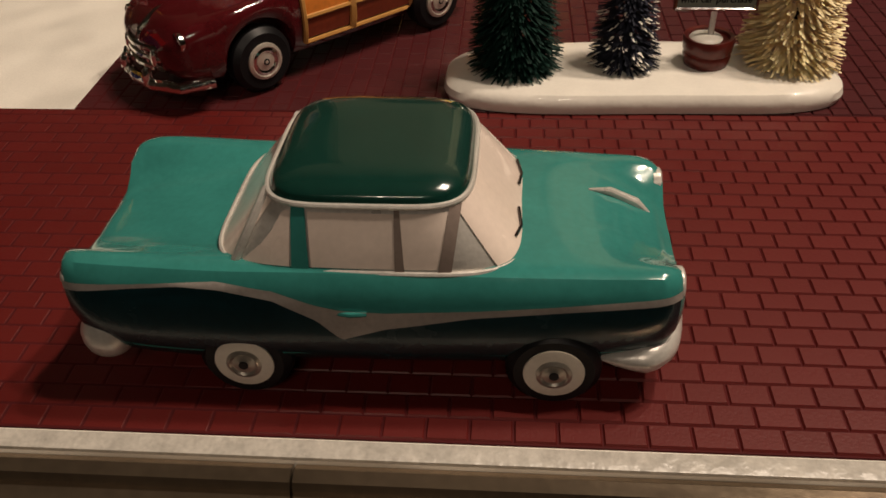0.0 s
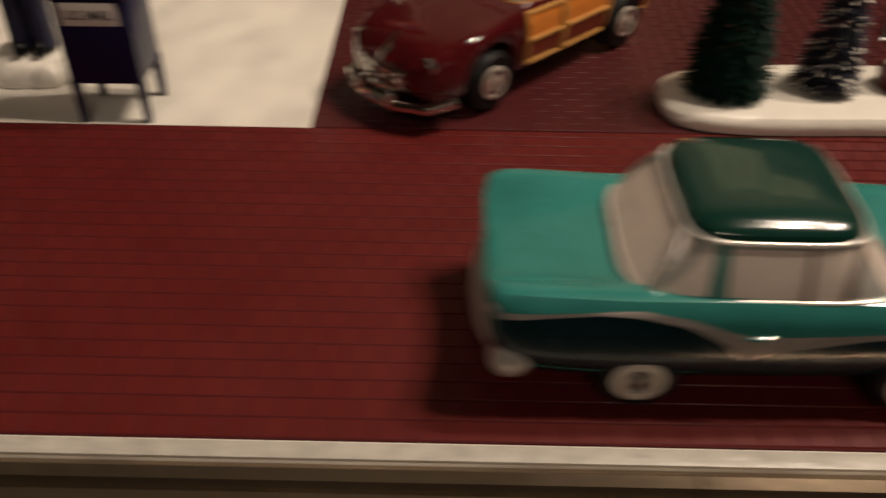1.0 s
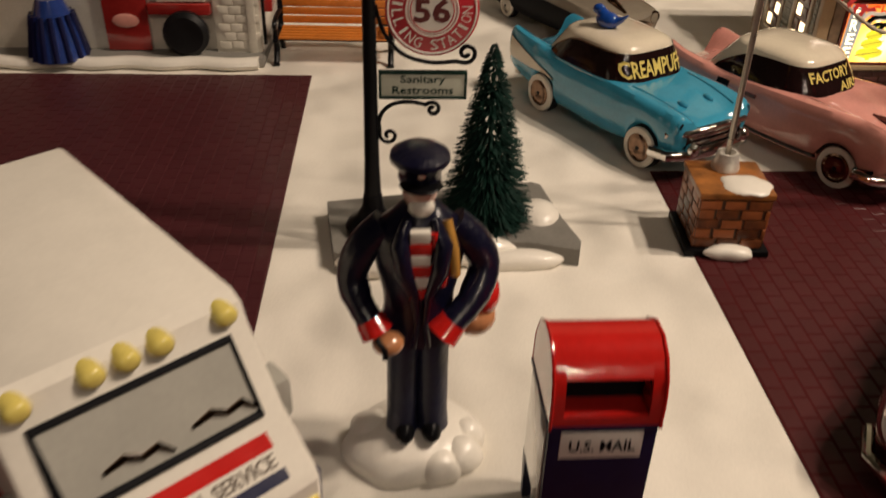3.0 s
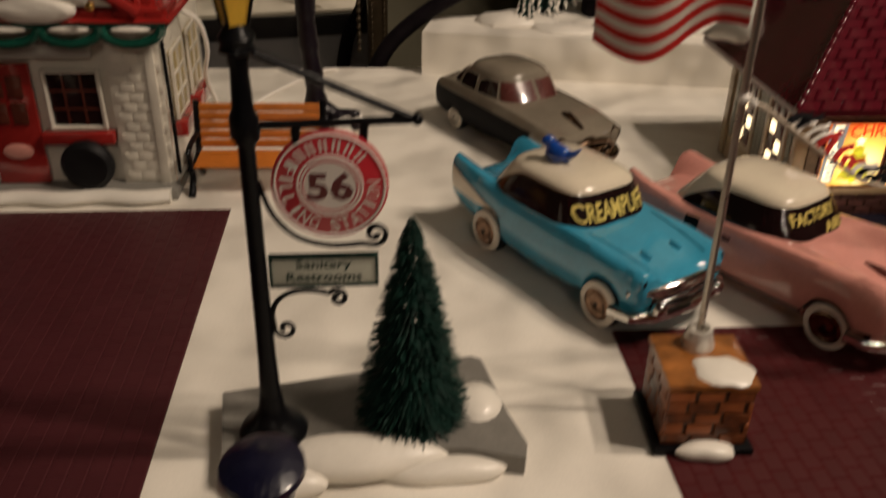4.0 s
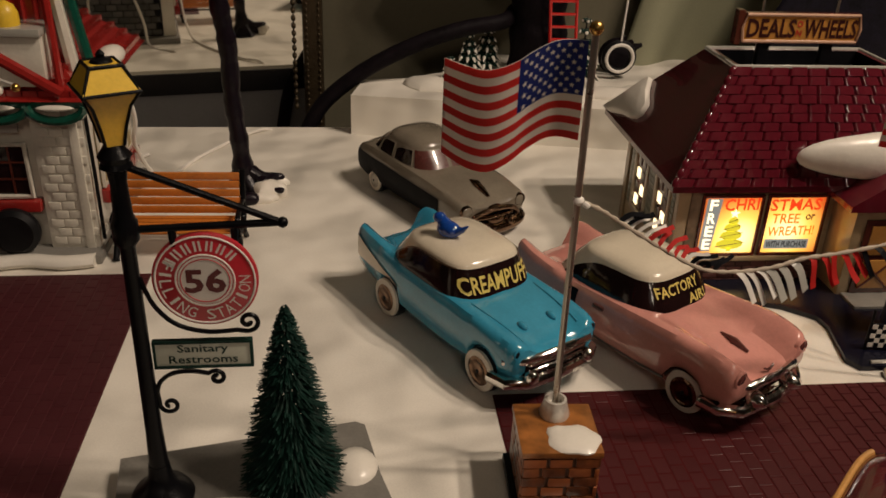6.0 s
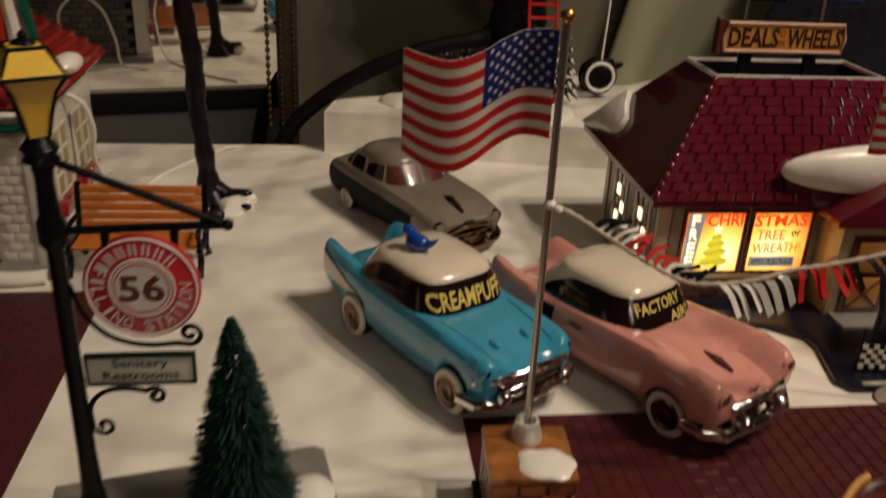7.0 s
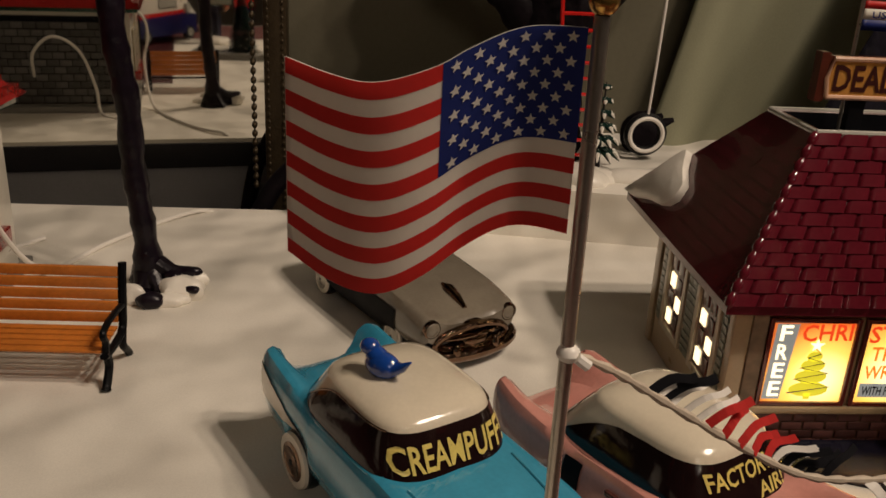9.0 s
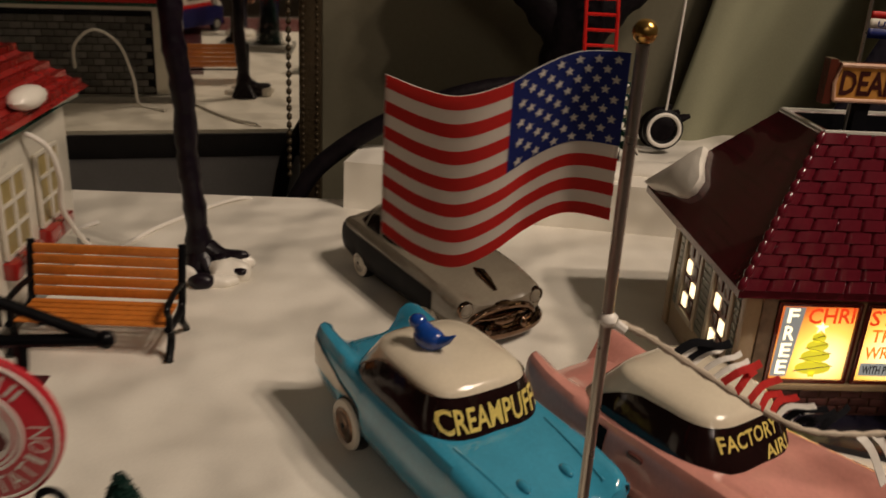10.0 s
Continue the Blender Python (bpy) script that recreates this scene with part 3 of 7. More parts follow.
def blue_bird():
    k = Kit().ball(0, 0, 0.42, 0.5, 0.36, 0.42, 20)
    k.ball(-0.42, 0.05, 0.86, 0.27, 0.26, 0.27, 16)
    k.tube([(-0.15, 0.03, 0.6), (-0.32, 0.05, 0.75)], [0.3, 0.26], 14)
    k.tube([(0.3, 0, 0.42), (0.62, -0.04, 0.6), (0.85, -0.06, 0.86)], [0.26, 0.13, 0.03], 10)
    ob = part("bird_figurine", k, glaze("cobalt_glaze", (0.01, 0.06, 0.32), 0.15, 0.12), None)
    ob.matrix_world = pose(-4.0 * CM, 39.8 * CM, 4.7 * CM, 0, 0, -35) @ Matrix.Diagonal((1.18, 1.1, 0.98, 1))
    tagged(ob, "small cobalt blue ceramic bird perched on the cream car roof", "figurine")


def pink_car():
    car = thing("toy_car", 4.97, 37.77, 0.0, -58.6, "pink ceramic car with cream roof and yellow windscreen lettering", "toy car", "ceramic cars")
    sh = Shell([(-6.6, 1.9, 3.2, 2.1, 2.1), (-6.3, 1.35, 3.4, 2.3, 2.3), (-5.2, 1.05, 3.2, 2.6, 2.45), (-3.0, 0.75, 3.02, 2.95, 2.55), (-1, 0.65, 3.08, 3.1, 2.58), (1.5, 0.65, 3.2, 3.08, 2.62),
                (3.4, 0.8, 3.32, 2.8, 2.7), (5.0, 1.0, 3.36, 2.52, 2.74), (6.0, 1.2, 3.2, 2.3, 2.66), (6.35, 1.5, 2.95, 2.15, 2.5), (6.5, 1.8, 2.6, 2.1, 2.2)], ((-3.2, 0.6, 0.85), (4.3, 0.75, 1.0)), 0.05)
    part("body", sh.build(), [PINK, PINK], car)
    part("sill_trim", sh.patch(-5.9, 6.0, lambda x: sh.half(x)[2][1] + 0.12, lambda x: sh.half(x)[2][1] + 0.34, off=0.05, nx=60, nz=3), BLACK_GLASS, car, "dark brown lower trim")
    for s in (1, -1):
        part("side_scoop", sh.patch(-2.7, -2.0, lambda x: 1.6, lambda x: 2.8, (s,), off=0.05, nx=6, nz=6), CHARCOAL, car, "dark vertical scoop mark")
    cab = Cabin((-4.3, 2.0, 2.35, 2.98), (-3.2, 1.22, 1.86, 4.3), 0.44, 3.7, 0.15, crown=0.56)
    part("cabin", cab.build(), CREAM, car, "cream roof and rear pillars", smooth=60)
    part("window_band", cab.band(-124, 124, -0.02, lambda t: 0.93 - 0.75 * max(0.0, (abs(t) - 86) / 38) ** 1.6), BLACK_GLASS, car, "glossy black wraparound windows", smooth=60)
    part("rear_window", cab.band(146, 214, 0.0, lambda t: 0.9 - 0.5 * (abs(t - 180) / 34) ** 2), BLACK_GLASS, car, smooth=60)
    part("belt_trim", Kit().tube([cab.at(radians(t), 0.0, 0.02) for t in np.linspace(-130, 130, 61)], 0.05, 6), PINK, car)
    part("lettering", cab.writing("FACTORY", -0.25, 0.64, 2.5, 0.5, lean=0.03), YELLOW_INK, car, "yellow windscreen lettering FACTORY", smooth=0)
    part("lettering", cab.writing("AIR!", 0.75, 0.24, 1.15, 0.44, lean=0.03), YELLOW_INK, car, "yellow windscreen lettering AIR!", smooth=0)
    wheels(car, (-3.2, 4.3), 2.48, 0.98, width=0.7, white=0.78, core=0.68, hub=BRONZE)
    eyes(car, "headlamp", [(6.4, s * 2.06, 2.6) for s in (1, -1)], 0.38, BROWN_GLASS, rim=PINK)
    part("grille", Kit().box(5.9, -1.6, 1.3, 6.4, 1.6, 2.1, 0.15), BLACK_GLASS, car)
    part("grille_bar", bar([(5.9, -2.2, 2.0), (6.5, -1.5, 2.16), (6.7, 0, 2.2), (6.5, 1.5, 2.16), (5.9, 2.2, 2.0)], 0.17), CHROME, car)
    part("front_bumper", bar([(5.2, -2.72, 1.2), (6.0, -2.6, 1.2), (6.6, -1.9, 1.15), (6.75, 0, 1.12), (6.6, 1.9, 1.15), (6.0, 2.6, 1.2), (5.2, 2.72, 1.2)], 0.26), CHROME, car)
    for s in (1, -1):
        part("bumper_bullet", Kit().lathe([(0.36, 0), (0.37, 0.25), (0.3, 0.5), (0.14, 0.72), (0.001, 0.8)], 18, (6.45, s * 1.15, 1.5), "x"), CHROME, car)
        part("fin_lamp", Kit().ball(-6.42, s * 1.85, 3.2, 0.12, 0.16, 0.16, 12), BROWN_GLASS, car)
    part("hood_crest", Kit().tube([(3.9, 0, 2.78), (4.6, 0, 2.72), (5.3, 0, 2.56)], [0.04, 0.16, 0.06], 10), BROWN_GLASS, car)
    part("hood_emblem", Kit().tube([(6.3, -0.3, 2.42), (6.36, 0, 2.3), (6.3, 0.3, 2.42)], 0.05, 8), BROWN_GLASS, car)
    part("door_handle", Kit().box(-0.95, -2.66, 2.5, -0.35, -2.54, 2.68, 0.04), BROWN_GLASS, car)
    return car


def grey_car():
    car = thing("toy_car", -3.1, 54.45, 0.0, -60.8, "taupe grey ceramic fastback car with charcoal flanks", "toy car", "ceramic cars")
    sh = Shell([(-5.8, 1.2, 2.0, 1.9, 1.9), (-5.5, 0.75, 2.5, 2.6, 2.3), (-4.4, 0.6, 2.85, 3.05, 2.5), (-2.5, 0.55, 2.92, 3.0, 2.58), (0, 0.55, 2.85, 2.9, 2.58), (2.2, 0.6, 2.75, 2.8, 2.55),
                (4.0, 0.7, 2.62, 2.6, 2.52), (5.1, 0.85, 2.45, 2.32, 2.45), (5.6, 1.0, 2.36, 2.15, 2.36), (5.85, 1.25, 2.2, 1.95, 2.15)], ((-3.2, 0.3, 0.62),))
    part("body", sh.build(), [GREY, CHARCOAL], car)
    part("lower_panel", sh.patch(-5.4, 3.9, lambda x: sh.half(x)[2][1], lambda x: 2.32 - 0.03 * max(0, x + 2), off=0.045, nx=80, nz=7), CHARCOAL, car, "charcoal lower flank")
    cab = Cabin((-5.1, 1.7, 2.25, 2.7), (-3.3, 0.75, 1.85, 3.88), 0.56, 3.2, crown=0.6)
    part("cabin", cab.build(), GREY, car, "taupe roof")
    for a, b in ((-56, -0.6), (0.6, 56)):
        part("windscreen", cab.band(a, b, 0.08, lambda t: 0.9), BROWN_GLASS, car, "brown windscreen pane")
    for s in (1, -1):
        for a, b, c, d in ((-3.95, -3.2, -3.55, -3.15), (-3.0, -1.5, -2.95, -1.55), (-1.3, 0.4, -1.3, 0.1)):
            part("side_window", cab.flank(s, (a, b), (c, d), 0.14, 0.84, round_rear=0.16), BLACK_GLASS, car)
            part("window_frame", Kit().tube([cab.at(cab.theta(x, u, s), u, 0.03) for x, u in ((a, 0.12), (c, 0.66), (c + 0.3 * (d - c), 0.84), (d, 0.86), (b, 0.12), (a, 0.12))], 0.045, 6), GREY, car)
    part("rear_window", cab.sheet(150, 210, 0.2, 0.8), BLACK_GLASS, car)
    wheels(car, (-3.2, 3.6), 2.42, 0.8, width=0.6, white=0.7, core=0.6)
    eyes(car, "headlamp", [(5.8, s * 1.9, 1.92) for s in (1, -1)], 0.4, GREY, rim=BRONZE)
    part("grille", Kit().rings([[(5.5 + 0.5 * math.cos(a) * f, 2.05 * math.sin(a) * f, 1.2 + h) for a in np.linspace(-math.pi / 2, math.pi / 2, 17)] for f, h in ((0.95, -0.6), (1, -0.3), (1, 0.2), (0.9, 0.5), (0.7, 0.68))]), BLACK_GLASS, car, "dark grille recess")
    mouth = [(5.72 + 0.42 * math.cos(1.35 * math.sin(a)), 1.75 * math.sin(a), 1.28 + 0.5 * math.cos(a) + 0.12 * math.cos(2 * a)) for a in np.linspace(0, 2 * math.pi, 41)]
    part("grille_surround", Kit().tube(mouth, 0.17, 10), BRONZE, car, "thick dark bronze grille surround")
    for z, w in ((1.05, 1.6), (1.42, 1.55)):
        part("grille_bar", bar(smooth_rows([(5.75, -w, z), (6.05, -0.6 * w, z + 0.02), (6.16, 0, z + 0.05), (6.05, 0.6 * w, z + 0.02), (5.75, w, z)], 17).tolist(), 0.12), BRONZE, car)
    part("grille_boss", Kit().ball(6.12, 0, 1.24, 0.24, 0.62, 0.3, 18), BRONZE, car)
    part("grille_crest", Kit().lump(5.98, 0, 1.86, 0.3, 0.5, 0.24, 3, 0.1), BRONZE, car)
    part("front_bumper", bar(smooth_rows([(4.7, -2.52, 0.78), (5.5, -2.35, 0.74), (6.05, -1.5, 0.68), (6.25, 0, 0.66), (6.05, 1.5, 0.68), (5.5, 2.35, 0.74), (4.7, 2.52, 0.78)], 25).tolist(), 0.27), BRONZE, car)
    for s in (1, -1):
        part("bumper_guard", Kit().ball(6.2, s * 0.95, 0.86, 0.22, 0.2, 0.4, 14), BRONZE, car)
    part("rear_bumper", bar([(-5.0, -2.1, 0.9), (-5.8, -1.5, 0.9), (-6.0, 0, 0.9), (-5.8, 1.5, 0.9), (-5.0, 2.1, 0.9)], 0.16), CHROME, car)
    part("hood_ornament", Kit().tube([(x, 0, sh.top(x, 0) + h) for x, h in ((3.5, 0.0), (4.1, 0.08), (4.7, 0.06), (5.3, 0.0))], [0.05, 0.22, 0.18, 0.1], 10), BRONZE, car)
    return car


def wood_wagon():
    car = thing("toy_car", 4.75, 19.3, 0.06, 225.0, "maroon ceramic station wagon with wood-panelled flanks", "toy car", "ceramic cars")
    sh = Shell([(-6.2, 1.3, 3.1, 3.0, 1.9), (-5.9, 1.0, 3.3, 3.25, 2.15), (-3.9, 0.85, 3.35, 3.3, 2.3), (-1, 0.8, 3.35, 3.35, 2.35), (1.6, 0.8, 3.3, 3.35, 2.35), (3.2, 0.85, 3.2, 3.3, 2.35),
                (4.8, 0.85, 3.05, 3.12, 2.45), (6.0, 0.95, 2.75, 2.9, 2.2), (6.55, 1.2, 2.35, 2.5, 1.8), (6.8, 1.5, 2.05, 2.15, 1.2), (6.88, 1.65, 1.9, 1.95, 0.6)], ((-3.9, 1.1, 1.22), (3.75, 1.1, 1.3)))
    part("body", sh.build(), [MAROON, MAROON], car)
    for a, b in ((-5.6, -2.75), (-2.65, -0.05), (0.05, 2.0)):
        for s in (1, -1):
            part("wood_panel", sh.patch(a + 0.1, b - 0.1, lambda x: 1.35, lambda x: 2.08, (s,), off=0.03, nx=12, nz=6), MAHOGANY, car, "red-brown mahogany panel")
            part("wood_panel", sh.patch(a + 0.1, b - 0.1, lambda x: 2.16, lambda x: 3.0, (s,), off=0.03, nx=12, nz=6), WOOD, car, "orange wood panel")
            for za, zb in ((1.22, 1.22), (2.12, 2.12), (3.08, 3.08)):
                part("wood_strip", Kit().tube([(x, s * (sh.side(x, za) + 0.04), za) for x in np.linspace(a, b, 12)], 0.085, 6), TAN_WOOD, car, "tan wooden frame strip")
            for x in (a, b):
                part("wood_strip", Kit().tube([(x, s * (sh.side(x, z) + 0.05), z) for z in np.linspace(1.2, 3.1, 9)], 0.09, 6), TAN_WOOD, car, "tan wooden frame strip")
    cab = Cabin((-5.9, 2.3, 2.1, 3.25), (-5.4, 1.0, 1.8, 4.95), 0.42, 5.0)
    part("cabin", cab.build(), TAN_WOOD, car, "tan wooden window frames")
    part("roof", cab.cap(0.9, 0.05), MAROON, car, "maroon roof")
    part("windscreen", cab.sheet(-44, 44, 0.08, 0.86), PALE_GREY, car, "pale windscreen")
    for s in (1, -1):
        for a, b in ((52, 76), (80, 98), (102, 130)):
            part("side_window", cab.sheet(s * a, s * b, 0.12, 0.82), BLACK_GLASS, car)
        part("roof_rail", Kit().tube([cab.at(radians(s * t), 1.12, 0.1) for t in np.linspace(50, 132, 14)], 0.1, 8), TAN_WOOD, car)
    wheels(car, (-3.9, 3.75), 2.44, 1.14, width=0.85, whitewall=None, hub=CHROME)
    for x in (-3.9, 3.75):
        for s in (1, -1):
            part("wheel_cover", Kit().lathe([(0.64, s * 2.4), (0.62, s * 2.5), (0.52, s * 2.54), (0.44, s * 2.48), (0.2, s * 2.52), (0.001, s * 2.58)], 26, (x, 0, 1.14), "y"), HUB_SILVER, car, "silver wheel cover")
    eyes(car, "headlamp", [(6.28, s * 1.72, 2.3) for s in (1, -1)], 0.34, WHITE)
    part("grille", Kit().box(6.2, -1.35, 1.3, 6.72, 1.35, 2.05, 0.2), CHARCOAL, car)
    for z, w in ((1.4, 1.6), (1.72, 1.7), (2.02, 1.5)):
        part("grille_bar", bar(smooth_rows([(6.25, -w, z), (6.72, -0.65 * w, z - 0.02), (6.95, 0, z - 0.04), (6.72, 0.65 * w, z - 0.02), (6.25, w, z)], 17).tolist(), 0.13), CHROME, car)
    for y in (-0.95, -0.5, 0.5, 0.95):
        part("grille_tooth", Kit().ball(6.86, y, 1.7, 0.12, 0.12, 0.36, 10), CHROME, car)
    part("hood_crest", Kit().tube([(5.2, 0, 3.04), (6.1, 0, 2.84), (6.75, 0, 2.4), (6.92, 0, 2.05)], [0.05, 0.1, 0.12, 0.06], 8), CHROME, car, "chrome hood crest")
    part("front_bumper", bar([(5.6, -2.35, 1.0), (6.6, -2.0, 0.95), (7.1, -1.0, 0.9), (7.2, 0, 0.9), (7.1, 1.0, 0.9), (6.6, 2.0, 0.95), (5.6, 2.35, 1.0)], 0.2), CHROME, car)
    for s in (1, -1):
        part("bumper_guard", Kit().ball(7.15, s * 0.8, 1.1, 0.2, 0.15, 0.4, 12), CHROME, car)
    return car


MAHOGANY = material("mahogany_panel", (0.2, 0.035, 0.014), 0.3, coat=0.3, vary=0.3, grain=500, blot=60)
HUB_SILVER = material("dull_silver_hub", (0.72, 0.64, 0.55), 0.28, metal=0.6, vary=0.12)
TAN_WOOD = material("tan_wood_strip", (0.55, 0.28, 0.08), 0.35, coat=0.3, vary=0.2, grain=500)


def mail_van():
    van = thing("toy_van", -21.5, 16.3, 0.09, -49.3, "white and navy ceramic mail van with yellow roof lamps", "toy van")
    prof = [(-5.85, 1.0), (5.55, 1.0), (5.8, 1.3), (5.75, 3.65), (5.55, 3.95), (4.55, 5.0), (3.4, 6.98), (3.25, 7.45), (2.95, 7.65), (-5.5, 7.72), (-5.85, 7.45)]

    def slab(points, half):
        k = Kit()
        rings = []
        for y, e in ((-half, 0.16), (-half + 0.05, 0.06), (-half + 0.16, 0), (half - 0.16, 0), (half - 0.05, 0.06), (half, 0.16)):
            cx, cz = -0.2, 4.2
            rings.append([(cx + (x - cx) * (1 - e / 5.5), y, cz + (z - cz) * (1 - e / 3.4)) for x, z in points])
        k.rings(rings)
        return k
    part("body", slab(prof, 2.62), WHITE, van, smooth=30)
    for s in (1, -1):
        y = s * 2.64
        part("lower_panel", Kit().prism([(-5.75, 1.05), (5.45, 1.05), (5.62, 1.4), (5.6, 3.7), (3.9, 4.0), (-5.75, 3.6)], y - 0.02, y + 0.02, "y"), VAN_NAVY, van, "navy lower side panel")
        part("stripe", Kit().prism([(-5.75, 3.6), (3.9, 4.0), (3.9, 4.55), (-5.75, 4.2)], y - 0.02, y + 0.025, "y"), RED, van, "red side stripe")
        part("side_window", Kit().prism([(-1.1, 4.93), (1.98, 4.95), (1.98, 6.5), (-1.1, 6.45)], y - 0.03, y + 0.015, "y"), PALE_GREY, van)
        part("window_frame", Kit().tube([(-1.1, y, 4.93), (1.98, y, 4.95), (1.98, y, 6.5), (-1.1, y, 6.45), (-1.1, y, 4.93)], 0.075, 6), CHARCOAL, van)
        part("vent_window", Kit().prism([(2.72, 5.9), (2.95, 5.6), (3.0, 6.2), (2.76, 6.75), (2.68, 6.6)], y - 0.03, y + 0.02, "y"), CHARCOAL, van)
        part("mirror", Kit().box(3.35, min(s * 2.55, s * 3.05), 4.05, 4.2, max(s * 2.55, s * 3.05), 5.4, 0.2), PALE_GREY, van)
        part("badge", Kit().prism([(-4.62, 5.0), (-4.2, 4.95), (-4.25, 5.2), (-4.5, 5.5), (-4.45, 5.75), (-4.6, 6.1), (-4.85, 6.28), (-5.0, 6.15), (-4.8, 6.0), (-4.7, 5.72), (-4.85, 5.4)], y - 0.02, y + 0.012, "y"), glaze("mauve_glaze", (0.1, 0.07, 0.12)), van, "dull mauve emblem shape")
    d = Vector((3.4 - 4.55, 6.98 - 5.0)).normalized()
    n = (d[1], -d[0])

    def front(y, f, off=0.03):
        return (4.55 + d[0] * f + abs(n[0]) * off, y, 5.0 + d[1] * f + abs(n[1]) * off)
    part("windscreen", Kit().grid([[front(y, f) for y in np.linspace(-2.05, 2.05, 6)] for f in (0.15, 2.05)]), PALE_GREY, van, "pale grey windscreen")
    part("windscreen_frame", Kit().tube([front(-2.05, 0.15), front(-2.05, 2.05), front(2.05, 2.05), front(2.05, 0.15), front(-2.05, 0.15)], 0.1, 8), CHARCOAL, van)
    for y in (-1.2, 0.65):
        part("wiper", Kit().tube([front(y, 0.62, 0.06), front(y + 0.45, 0.72, 0.06), front(y + 0.75, 0.55, 0.06), front(y + 1.1, 0.62, 0.06), front(y + 1.35, 0.35, 0.06)], [0.05, 0.09, 0.07, 0.09, 0.04], 8), BRONZE, van)
    e = Vector((5.55 - 4.55, 3.95 - 5.0)).normalized()

    def hood(y, f, off=0.02):
        return (4.55 + e[0] * f - e[1] * off, y, 5.0 + e[1] * f + e[0] * off)
    part("hood_stripe", Kit().grid([[hood(y, f) for y in (-1.95, 0, 1.95)] for f in (0.28, 0.66)]), RED, van, "red hood stripe")
    part("hood_stripe", Kit().grid([[hood(y, f) for y in (-1.95, 0, 1.95)] for f in (1.16, 1.44)]), NAVY, van, "blue hood stripe")
    v, f = letters("U.S. POSTAL SERVICE", 3.7, 0.33, 0.02)
    part("lettering", Kit().add([hood(x, 0.91 - y, 0.03) for x, y in v], f), PEWTER, van, "grey lettering U.S. POSTAL SERVICE", smooth=0)
    for z in (2.85, 2.25):
        part("grille_slot", Kit().box(5.7, -1.1, z, 5.83, 1.1, z + 0.33, 0.05), CHARCOAL, van)
    for s in (1, -1):
        part("headlamp", Kit().ball(5.72, s * 1.95, 2.2, 0.3, 0.5, 0.5, 16), CREAM, van)
        part("indicator", Kit().box(5.6, s * 1.95 - 0.5, 2.85, 5.86, s * 1.95 + 0.5, 3.2, 0.08), LEMON, van)
        part("bumper", Kit().box(5.5, min(s * 0.8, s * 2.6), 0.85, 6.05, max(s * 0.8, s * 2.6), 1.45, 0.15), DARK_PLASTIC, van)
    plate = part("front_plate", Kit().box(5.6, -0.85, 0.85, 6.15, 0.85, 1.85, 0.15), WHITE, van)
    v, f = letters("MAIL", 0.95, 0.36)
    part("lettering", Kit().add([(6.16, x, 1.35 + y) for x, y in v], f), PEWTER, plate, "grey lettering MAIL", smooth=0)
    for y in (-2.1, -0.72, -0.02, 0.68, 2.1):
        part("roof_lamp", Kit().lathe([(0.27, -0.25), (0.27, 0.1), (0.255, 0.18), (0.21, 0.24), (0.12, 0.27), (0.05, 0.275)], 24, (3.28, y, 7.32), "x"), LEMON, van, "lemon yellow roof lamp")
    stretch = Matrix.Diagonal((1.045, 1.045, 0.89, 1))
    for ob in van.children_recursive:
        ob.data.transform(stretch)
    wheels(van, (-3.55, 4.55), 2.79, 1.0, whitewall=None, hub=PALE_GREY, core=0.5)
    return van


VAN_NAVY = material("deep_blue_glaze", (0.009, 0.011, 0.085), 0.3, vary=0.15, bump=0.2, shine=0.3)
PEWTER = material("pewter_ink", (0.16, 0.13, 0.1), 0.5)


